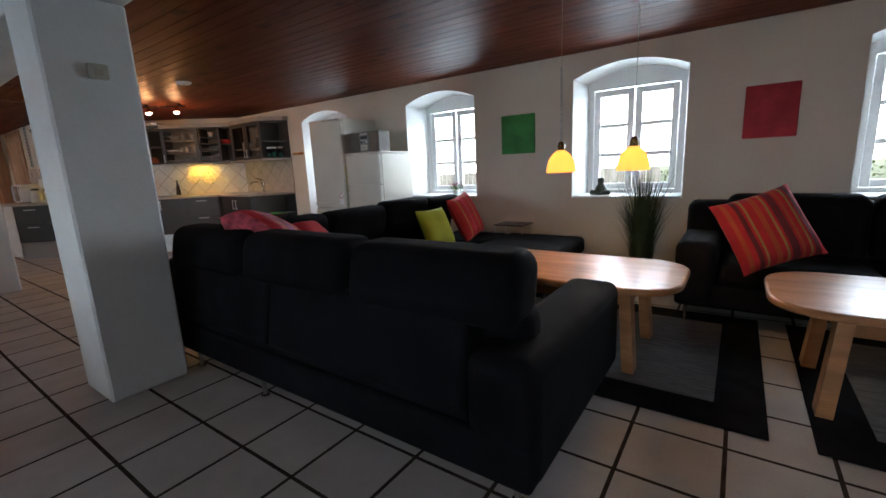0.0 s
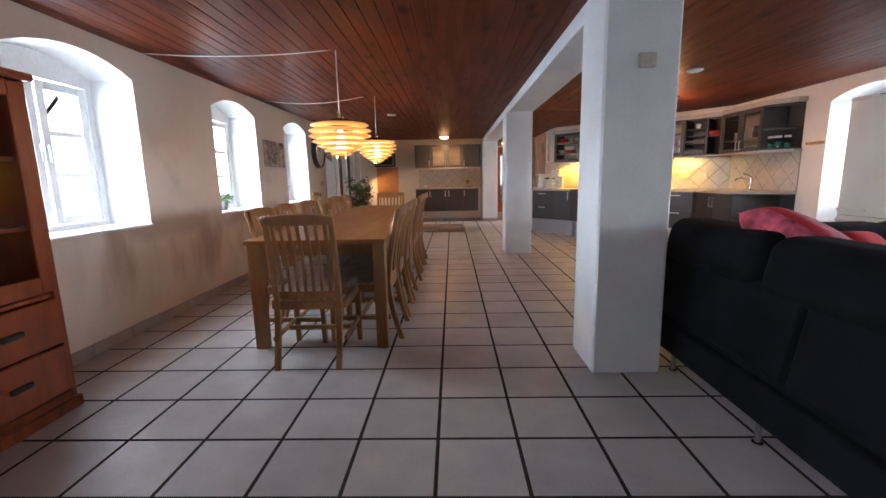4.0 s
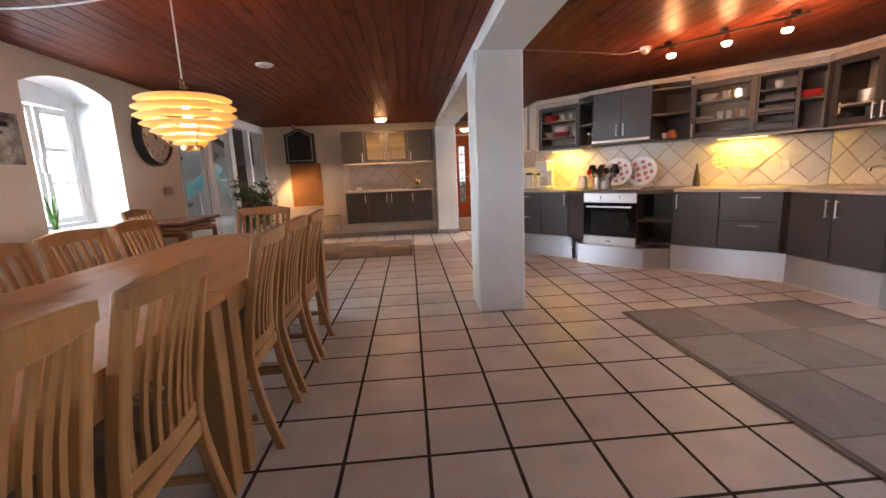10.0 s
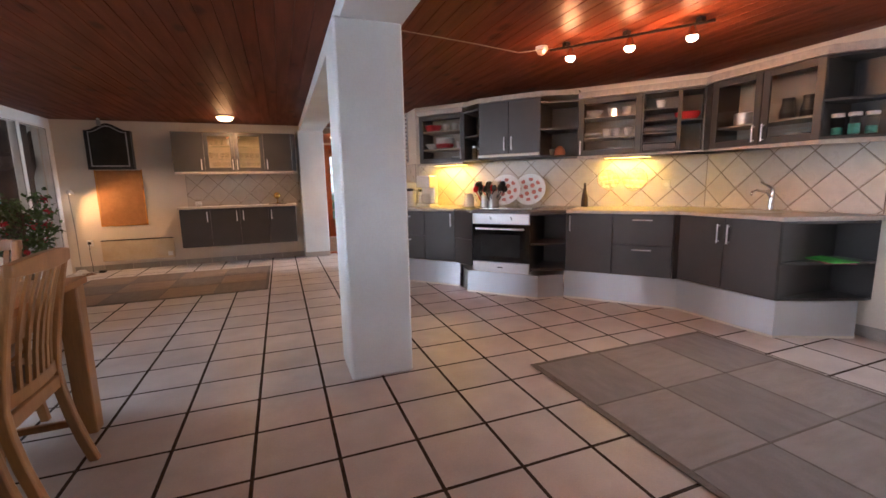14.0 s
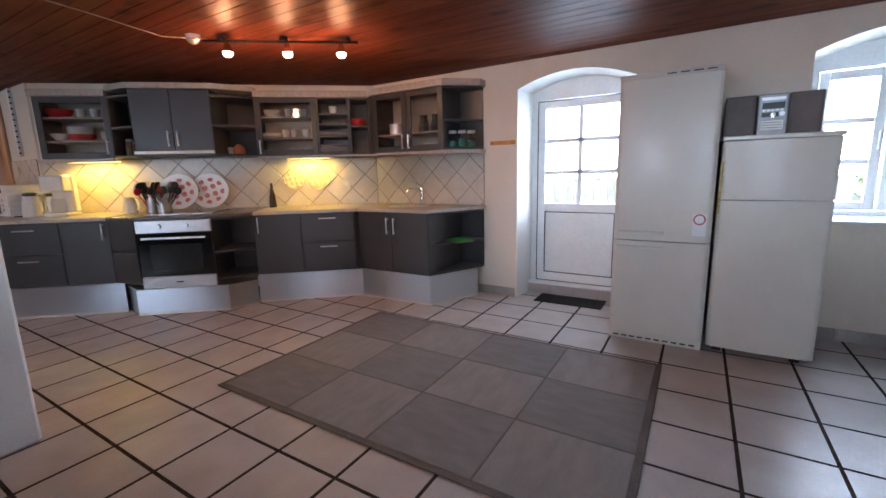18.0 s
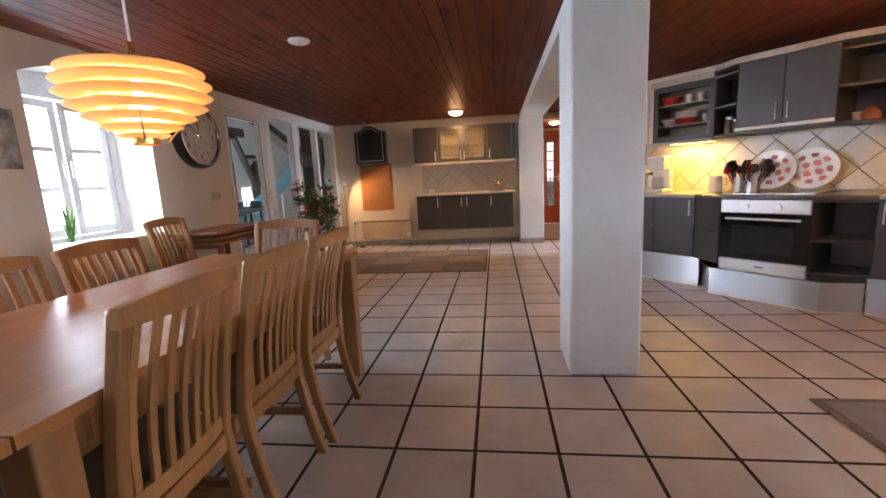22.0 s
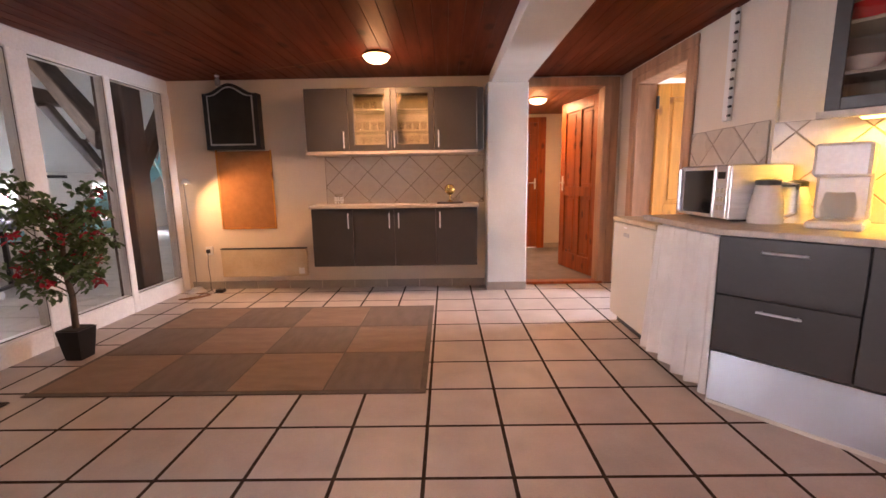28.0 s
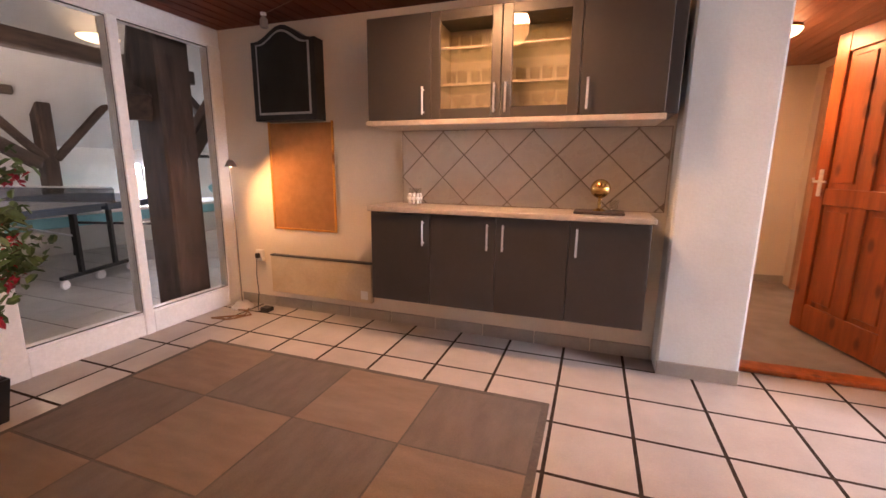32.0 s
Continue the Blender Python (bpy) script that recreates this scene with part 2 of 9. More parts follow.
M_OAKTOP = mat("oak_tabletop", (0.325, 0.134, 0.045), 0.33, var=0.07, rand=0.10, scale=2.0, grain=0.08, gscale=26, stretch=(8, 0.7, 8), bump=0.03)
M_OAKTOP.node_tree.nodes["Principled BSDF"].inputs["Specular IOR Level"].default_value = 0.15
M_OAKDARK = mat("brown_oak", (0.23, 0.105, 0.042), 0.4, var=0.12, scale=2.2, grain=0.10, gscale=30, stretch=(6, 6, 0.8), bump=0.06, rand=0.06)
M_SEAT = mat("brown_seat_fabric", (0.228, 0.156, 0.125), 0.9, var=0.15, scale=8, grain=0.15, gscale=260, bump=0.5)
M_SOFA = mat("black_sofa_fabric", (0.007, 0.007, 0.009), 0.92, var=0.2, scale=5, grain=0.2, gscale=300, bump=0.5)
M_SOFA.node_tree.nodes["Principled BSDF"].inputs["Specular IOR Level"].default_value = 0.12
M_PINE = mat("orange_pine", (0.37, 0.085, 0.016), 0.35, var=0.16, scale=2.5, grain=0.12, gscale=26, stretch=(7, 7, 0.7), bump=0.05, knots=8.0)
M_PINEPALE = mat("pale_pine", (0.62, 0.26, 0.036), 0.4, var=0.12, scale=2.5, grain=0.1, gscale=26, stretch=(7, 7, 0.7), bump=0.05, knots=8.0)
M_TRIM = mat("door_trim_wood", (0.45, 0.25, 0.15), 0.45, var=0.12, scale=2.5, grain=0.1, gscale=26, stretch=(7, 7, 0.7))
M_CARPET = mat("grey_carpet", (0.27, 0.245, 0.225), 0.95, var=0.08, scale=6, grain=0.2, gscale=400, bump=0.6)
M_APPL = mat("white_enamel", (0.68, 0.645, 0.57), 0.22, var=0.03, scale=2, grain=0.015, gscale=5, bump=0.2)
M_APPL.node_tree.nodes["Principled BSDF"].inputs["Specular IOR Level"].default_value = 0.3
M_CLEAR = pane_glass("window_glass")
M_BRASS = mat("brass", (0.62, 0.42, 0.16), 0.22, metal=1.0, var=0.06)
M_BEAMDARK = mat("dark_old_timber", (0.058, 0.037, 0.027), 0.7, var=0.25, scale=4, grain=0.15, gscale=30, stretch=(5, 5, 0.8), bump=0.5)


# ---- mesh tools ----
class Mesh:
    def __init__(self):
        self.v, self.f = [], []

    def add(self, verts, faces, m=None):
        n = len(self.v)
        self.v += [tuple(m @ Vector(p)) for p in verts] if m is not None else [tuple(p) for p in verts]
        self.f += [tuple(i + n for i in f) for f in faces]
        return self

    def box(self, x0, x1, y0, y1, z0, z1, m=None):
        vs = [(x, y, z) for z in (z0, z1) for y in (y0, y1) for x in (x0, x1)]
        return self.add(vs, [(0, 2, 3, 1), (4, 5, 7, 6), (0, 1, 5, 4), (2, 6, 7, 3), (0, 4, 6, 2), (1, 3, 7, 5)], m)

    def cbox(self, x0, x1, y0, y1, z0, z1, c=0.004, m=None):
        """Box with chamfered edges."""
        c = min(c, (x1 - x0) / 2.01, (y1 - y0) / 2.01, (z1 - z0) / 2.01)
        lo, hi = (x0, y0, z0), (x1, y1, z1)
        idx, vs = {}, []
        for sx in (0, 1):
            for sy in (0, 1):
                for sz in (0, 1):
                    for ax in range(3):
                        s = (sx, sy, sz)
                        p = [(lo[k] if s[k] == 0 else hi[k]) for k in range(3)]
                        for k in range(3):
                            if k != ax:
                                p[k] += c if s[k] == 0 else -c
                        idx[(s, ax)] = len(vs)
                        vs.append(p)
        fs = []
        for ax in range(3):
            a, b = [k for k in range(3) if k != ax]
            for s in (0, 1):
                loop = []
                for sa, sb in ((0, 0), (1, 0), (1, 1), (0, 1)):
                    q = [0, 0, 0]
                    q[ax], q[a], q[b] = s, sa, sb
                    loop.append(idx[(tuple(q), ax)])
                fs.append(loop if (s == 1) == (ax != 1) else loop[::-1])
        for ax in range(3):
            a, b = [k for k in range(3) if k != ax]
            for sa in (0, 1):
                for sb in (0, 1):
                    q0, q1 = [0, 0, 0], [0, 0, 0]
                    q0[a] = q1[a] = sa
                    q0[b] = q1[b] = sb
                    q1[ax] = 1
                    fs.append([idx[(tuple(q0), a)], idx[(tuple(q1), a)], idx[(tuple(q1), b)], idx[(tuple(q0), b)]])
        for s in [(i, j, k) for i in (0, 1) for j in (0, 1) for k in (0, 1)]:
            fs.append([idx[(s, 0)], idx[(s, 1)], idx[(s, 2)]])
        return self.add(vs, fs, m)

    def prism(self, poly, z0, z1, m=None, top=None):
        """Polygon in x, y drawn out from z0 to z1; top: another polygon for the upper end."""
        n = len(poly)
        top = top or poly
        vs = [(x, y, z0) for x, y in poly] + [(x, y, z1) for x, y in top]
        fs = [tuple(range(n))[::-1], tuple(range(n, 2 * n))] + [(i, (i + 1) % n, n + (i + 1) % n, n + i) for i in range(n)]
        return self.add(vs, fs, m)

    def lathe(self, prof, seg=24, m=None, closed=True):
        """Profile of (radius, z) turned about z."""
        n = len(prof)
        vs = [(r * math.cos(2 * math.pi * k / seg), r * math.sin(2 * math.pi * k / seg), z) for k in range(seg) for r, z in prof]
        fs = [(k * n + i, ((k + 1) % seg) * n + i, ((k + 1) % seg) * n + i + 1, k * n + i + 1) for k in range(seg) for i in range(n - 1)]
        if closed:
            fs += [tuple(k * n for k in range(seg))[::-1], tuple(k * n + n - 1 for k in range(seg))]
        return self.add(vs, fs, m)

    def tube(self, pts, r, seg=8):
        """Round rod along points; r one radius or one a point."""
        pts = [Vector(p) for p in pts]
        rs = r if isinstance(r, (list, tuple)) else [r] * len(pts)
        rings = []
        for i, p in enumerate(pts):
            d = (pts[min(i + 1, len(pts) - 1)] - pts[max(i - 1, 0)]).normalized()
            a = d.cross(Vector((0, 0, 1)))
            a = d.cross(Vector((1, 0, 0))) if a.length < 0.1 else a
            a.normalize()
            b = d.cross(a)
            rings.append([tuple(p + rs[i] * (math.cos(2 * math.pi * k / seg) * a + math.sin(2 * math.pi * k / seg) * b)) for k in range(seg)])
        n = len(pts)
        vs = [v for ring in rings for v in ring]
        fs = [(i * seg + k, i * seg + (k + 1) % seg, (i + 1) * seg + (k + 1) % seg, (i + 1) * seg + k) for i in range(n - 1) for k in range(seg)]
        fs += [tuple(range(seg))[::-1], tuple(range((n - 1) * seg, n * seg))]
        return self.add(vs, fs)

    def loft(self, rings, caps=True):
        k = len(rings[0])
        vs = [p for ring in rings for p in ring]
        fs = [(i * k + j, i * k + (j + 1) % k, (i + 1) * k + (j + 1) % k, (i + 1) * k + j) for i in range(len(rings) - 1) for j in range(k)]
        if caps:
            fs += [tuple(range(k))[::-1], tuple(range((len(rings) - 1) * k, len(rings) * k))]
        return self.add(vs, fs)

    def data(self, name, smooth=False):
        me = bpy.data.meshes.new(name)
        me.from_pydata(self.v, [], self.f)
        bm = bmesh.new()
        bm.from_mesh(me)
        bmesh.ops.recalc_face_normals(bm, faces=bm.faces)
        bm.to_mesh(me)
        bm.free()
        if smooth:
            me.shade_smooth()
            me.set_sharp_from_angle(angle=radians(40))
        return me


def part(name, mesh, material, parent=None, label="", at=None, smooth=False):
    me = mesh.data(name, smooth)
    me.materials.append(material)
    ob = new(name, me)
    if parent is not None:
        ob.parent = parent
    if at is not None:
        ob.matrix_local = at
    if label:
        ob["label"] = label
    return ob


def thing(name, m, label, category, group=""):
    ob = new(name)
    ob.empty_display_size = 0.05
    ob.matrix_world = m
    return tagged(ob, label, category, group)


def struct(name, mesh, material, label="", category=""):
    return tagged(part(name, mesh, material), label, category or name.split("_")[0], "", "structure")


def soft(ob, width=0.03, seg=3):
    """Rounded edges."""
    b = ob.modifiers.new("round", "BEVEL")
    b.width, b.segments, b.limit_method, b.angle_limit = width, seg, "ANGLE", radians(35)
    ob.data.shade_smooth()
    ob.data.set_sharp_from_angle(angle=radians(50))
    return ob


def rounded(w, d, r, seg=5):
    """Rounded rectangle outline about the origin."""
    out = []
    for cx, cy, a0 in ((w / 2 - r, d / 2 - r, 0), (-w / 2 + r, d / 2 - r, 90), (-w / 2 + r, -d / 2 + r, 180), (w / 2 - r, -d / 2 + r, 270)):
        for k in range(seg + 1):
            a = radians(a0 + 90 * k / seg)
            out.append((cx + r * math.cos(a), cy + r * math.sin(a)))
    return out


def turn(x, y, z=0.0, rz=0.0):
    return pose(x, y, z, 0, 0, rz)

# ---- structure ----
def arch(y0, y1, z0, spring, apex, n=10):
    """Outline of an opening with a flat curved head, as (y, z), from lower left round over the head."""
    pts = [(y0, z0), (y0, spring)]
    for k in range(1, n):
        a = k / n
        pts.append((y0 + (y1 - y0) * a, spring + (apex - spring) * (1 - (2 * a - 1) ** 2)))
    return pts + [(y1, spring), (y1, z0)]


def window_wall(name, xin, side, y_start, y_end, holes, material, thick=0.54, splay=0.06):
    """Wall along y with arched openings (y0, y1, sill); side is -1 or 1, the way out."""
    xo = xin + side * thick
    ms = Mesh()
    edges = [(y_start, y_start)]
    for y0, y1, sill in holes:
        edges += [(y0, y0 + splay), (y1, y1 - splay)]
    edges.append((y_end, y_end))
    for i in range(0, len(edges), 2):
        (a, ao), (b, bo) = edges[i], edges[i + 1]
        ms.prism([(xin, a), (xo, ao), (xo, bo), (xin, b)], 0, ZC + 0.1)
    for y0, y1, sill in holes:
        if sill > 0:
            ms.prism([(xin, y0), (xo, y0 + splay), (xo, y1 - splay), (xin, y1)], 0, sill)
        head, out = arch(y0, y1, 0, SPRING, APEX)[1:-1], arch(y0 + splay, y1 - splay, 0, SPRING, APEX)[1:-1]
        for k in range(len(head) - 1):
            quad = [(xin, *head[k]), (xin, *head[k + 1]), (xin, head[k + 1][0], ZC + 0.1), (xin, head[k][0], ZC + 0.1)]
            back = [(xo, *out[k]), (xo, *out[k + 1]), (xo, head[k + 1][0], ZC + 0.1), (xo, head[k][0], ZC + 0.1)]
            ms.loft([quad, back])
    return struct(name, ms, material, "uneven cream plastered wall with deep arched window niches", "wall")


def scuffed(name, base):
    """Plaster with broad uneven brown smears at chair height and fainter blotches above."""
    m = base.copy()
    m.name = name
    nt = m.node_tree
    link = nt.links.new
    b = nt.nodes["Principled BSDF"]
    even_tone = b.inputs["Base Color"].links[0].from_socket
    co = nt.nodes.new("ShaderNodeTexCoord")
    xyz = nt.nodes.new("ShaderNodeSeparateXYZ")
    link(co.outputs["Object"], xyz.inputs[0])

    def smooth(sock, lo, hi):
        r = nt.nodes.new("ShaderNodeMapRange")
        r.interpolation_type = "SMOOTHSTEP"
        r.inputs["From Min"].default_value, r.inputs["From Max"].default_value = lo, hi
        link(sock, r.inputs["Value"])
        return r.outputs[0]

    def times(a, c):
        q = nt.nodes.new("ShaderNodeMath")
        q.operation = "MULTIPLY"
        for i, v in enumerate((a, c)):
            if isinstance(v, float):
                q.inputs[i].default_value = v
            else:
                link(v, q.inputs[i])
        return q.outputs[0]

    def blotch(scale, stretch, lo, hi):
        mp = nt.nodes.new("ShaderNodeMapping")
        mp.inputs["Scale"].default_value = stretch
        link(co.outputs["Object"], mp.inputs["Vector"])
        nz = nt.nodes.new("ShaderNodeTexNoise")
        nz.inputs["Scale"].default_value, nz.inputs["Detail"].default_value = scale, 5.0
        link(mp.outputs[0], nz.inputs["Vector"])
        return smooth(nz.outputs["Fac"], lo, hi)
    z, y = xyz.outputs["Z"], xyz.outputs["Y"]
    along = times(smooth(y, -3.9, -3.0), smooth(y, 0.7, -0.2))
    streaks = times(times(smooth(z, 0.10, 0.45), smooth(z, 0.98, 0.74)), times(blotch(2.6, (1, 1.5, 0.45), 0.40, 0.66), along))
    band = times(times(smooth(z, 0.62, 0.74), smooth(z, 0.92, 0.80)), times(blotch(1.6, (1, 1, 2), 0.36, 0.60), along))
    spots = times(times(smooth(z, 0.85, 1.2), smooth(z, 1.75, 1.35)), blotch(1.7, (1, 1, 1), 0.60, 0.76))
    total = nt.nodes.new("ShaderNodeMath")
    total.operation = "MAXIMUM"
    link(times(streaks, 0.62), total.inputs[0])
    link(times(band, 0.55), total.inputs[1])
    both = nt.nodes.new("ShaderNodeMath")
    both.operation = "MAXIMUM"
    link(total.outputs[0], both.inputs[0])
    link(times(spots, 0.35), both.inputs[1])
    mix = nt.nodes.new("ShaderNodeMix")
    mix.data_type = "RGBA"
    mix.inputs["B"].default_value = (0.30, 0.20, 0.13, 1)
    link(both.outputs[0], mix.inputs["Factor"])
    link(even_tone, mix.inputs["A"])
    link(mix.outputs["Result"], b.inputs["Base Color"])
    return m


window_wall("wall_west", XL, -1, YB, 1.93, [(a, b, SILL) for a, b in WIN_L], scuffed("scuffed_plaster", M_WALL))
window_wall("wall_east", XR, 1, YB, 0.53, [(a, b, SILL) for a, b in WIN_R] + [(*K_DOOR, 0)], M_WALL)
struct("wall_south", Mesh().box(XL - 0.4, XR + 0.4, YB - 0.3, YB, 0, ZC + 0.1), M_WALL, "plain cream plastered end wall", "wall")

# slanting kitchen wall from the east wall to the passage wall
CX, CY = 4.03, 0.53
UX, UY = -0.648, 0.762      # along the wall, away from the east wall
NX, NY = -0.762, -0.648     # out of the wall, into the kitchen


def kp(s, d):
    """Point s along the slanting wall and d in front of it."""
    return CX + UX * s + NX * d, CY + UY * s + NY * d


SEND = (4.03 - 1.90) / 0.648
wd = [kp(-0.3, 0), kp(SEND, 0), kp(SEND + 0.2, -0.3), kp(-0.3, -0.3)]
struct("wall_kitchen", Mesh().prism(wd, 0, ZC + 0.1), M_WALL, "cream wall running at a slant behind the kitchen units", "wall")
PX = 1.90
PY0 = kp(SEND, 0)[1]
DOOR2 = (3.865, 4.72)
ms = Mesh()
ms.box(PX, PX + 0.14, PY0 - 0.02, DOOR2[0], 0, ZC + 0.1)
ms.box(PX, PX + 0.14, DOOR2[1], 5.09, 0, ZC + 0.1)
ms.box(PX, PX + 0.14, DOOR2[0], DOOR2[1], 2.02, ZC + 0.1)
struct("wall_passage", ms, M_WALL, "cream wall with a doorway beside the small fridge", "wall")
ms = Mesh()
ms.box(-2.80, 0.55, YF, YF + 0.2, 0, ZC + 0.1)
ms.box(0.905, 1.90, 5.09, 5.2, 2.03, ZC + 0.1)
ms.box(1.76, 2.04, 5.09, 5.2, 0, 2.03)
struct("wall_north", ms, M_WALL, "cream wall with the bar units and the passage opening", "wall")

# pillars and the beam they carry
def pillar(name, x0, x1, y0, y1):
    ob = struct(name, Mesh().cbox(x0, x1, y0, y1, 0, 2.035, 0.012), M_PILLAR, "square white painted masonry pillar with soft edges", "pillar")
    return ob


pillar("pillar_1", 0.515, 0.90, -3.885, -3.50)
pillar("pillar_2", 0.508, 0.885, 0.008, 0.39)
pillar("pillar_3", 0.506, 0.904, 4.818, 5.20)
struct("beam", Mesh().cbox(0.545, 0.895, YB, 5.2, 2.03, ZC + 0.02, 0.004), M_PILLAR, "long white painted ceiling beam over the pillars", "beam")

# board ceiling: boards run the length of the room
M_HALLCEIL = mat("hall_ceiling_pine", (0.34, 0.145, 0.085), 0.5, var=0.15, scale=2.2, grain=0.1, gscale=26, bump=0.05, stretch=(6, 0.6, 6))


def boards(name, x0, x1, y0, y1, z, label, material=M_CEIL):
    ms = Mesh()
    n = round((x1 - x0) / 0.103)
    w = (x1 - x0) / n
    for i in range(n):
        a, b = x0 + i * w, x0 + (i + 1) * w
        prof = [(a + 0.0006, z + 0.006), (a + 0.003, z), (b - 0.003, z), (b - 0.0006, z + 0.006)]
        ms.loft([[(x, y0, zz) for x, zz in prof], [(x, y1, zz) for x, zz in prof]], caps=False)
    top = Mesh().box(x0, x1, y0, y1, z + 0.012, z + 0.06)
    ob = struct(name, ms.add(top.v, top.f), material, label, "ceiling")
    return ob


boards("ceiling_west", XL, 0.545, YB, 5.0, ZC, "reddish brown varnished pine board ceiling")
boards("ceiling_east", 0.895, XR, YB, 5.09, ZC, "reddish brown varnished pine board ceiling")

# hall behind the opening
ms = Mesh()
ms.box(0.55, 0.90, 5.2, 7.55, 0, 2.3)
ms.box(1.56, 2.15, 7.38, 7.55, 0, 2.3)
ms.box(0.9, 1.56, 7.38, 7.55, 2.0, 2.3)
ms.box(1.98, 2.15, 5.2, 6.42, 0, 2.3)
ms.box(1.98, 2.15, 7.18, 7.38, 0, 2.3)
ms.box(1.98, 2.15, 6.42, 7.18, 1.98, 2.3)
struct("wall_hall", ms, M_WALL, "warm cream walls of the hall", "wall")
struct("baseboard_hall", Mesh().cbox(1.67, 1.975, 7.365, 7.38, 0.012, 0.09, 0.003), M_SKIRT, "low tile baseboard along the hall end wall", "baseboard")
boards("ceiling_hall", 0.90, 1.98, 5.2, 7.38, 2.10, "pinkish brown pine board ceiling of the hall", M_HALLCEIL)
struct("floor_hall", Mesh().box(0.55, 2.3, 5.10, 7.55, -0.02, 0.012), M_CARPET, "grey carpet in the hall", "floor")
struct("threshold", Mesh().cbox(0.905, 1.76, 5.02, 5.14, 0.0, 0.028, 0.006), M_PINE, "worn pine threshold board", "threshold")
# room behind the second door
ms = Mesh()
ms.box(2.04, 4.2, 5.25, 5.35, 0, 2.3)
for a, b, c, d in ((1.5, 3.7, 0, 2.3), (4.7, 5.3, 0, 2.3), (3.7, 4.7, 0, 0.9), (3.7, 4.7, 1.9, 2.3)):
    ms.box(4.1, 4.2, a, b, c, d)
struct("wall_side_room", ms, M_WALL, "pale walls of the side room", "wall")
struct("floor_side_room", Mesh().prism([(2.04, 3.2), (4.2, 0.8), (4.2, 5.3), (2.04, 5.3)], -0.02, 0.004), M_CARPET, "grey carpet in the side room", "floor")
boards("ceiling_side_room", 2.04, 4.1, 2.9, 5.25, ZC, "pale pine board ceiling of the side room", M_PINEPALE)
struct("ceiling_side_room_corner", Mesh().prism([(2.3, 2.9), (4.1, 0.7), (4.1, 2.9)], ZC, ZC + 0.06), M_PINEPALE, "pale pine ceiling corner of the side room", "ceiling")

# grout bed; the tiles come last
struct("floor", Mesh().box(XL - 0.45, XR + 0.45, YB, 5.1, -0.08, -0.0006), M_GROUT, "tiled floor with wide dark brown joints", "floor")


# ---- windows ----
def niche_lining(ob, xa, xb, y0, y1, z0):
    """White plaster skin on the two cheeks and the arched head of a niche."""
    c, e = (y0 + y1) / 2, 0.004
    s = 0.06 * abs(xb - xa) / 0.54
    for sgn in (-1, 1):
        w = (y1 - y0) / 2
        a, b = sgn * w, sgn * (w - s)
        sk = Mesh().loft([[(xa, a, z0), (xb, b, z0), (xb, b - sgn * e, z0), (xa, a - sgn * e, z0)], [(xa, a, SPRING), (xb, b, SPRING), (xb, b - sgn * e, SPRING), (xa, a - sgn * e, SPRING)]])
        part("niche_cheek", sk, M_WHITE, ob)
    head = Mesh()
    n1, n2 = arch(y0 - c + e, y1 - c - e, 0, SPRING, APEX)[1:-1], arch(y0 - c + s + e, y1 - c - s - e, 0, SPRING, APEX)[1:-1]
    for k in range(len(n1) - 1):
        f = lambda x, p, q, d: (x, p[k + q][0], p[k + q][1] - d)
        head.loft([[f(xa, n1, 0, 0), f(xa, n1, 1, 0), f(xa, n1, 1, e), f(xa, n1, 0, e)], [f(xb, n2, 0, 0), f(xb, n2, 1, 0), f(xb, n2, 1, e), f(xb, n2, 0, e)]])
    part("niche_head", head, M_WHITE, ob)


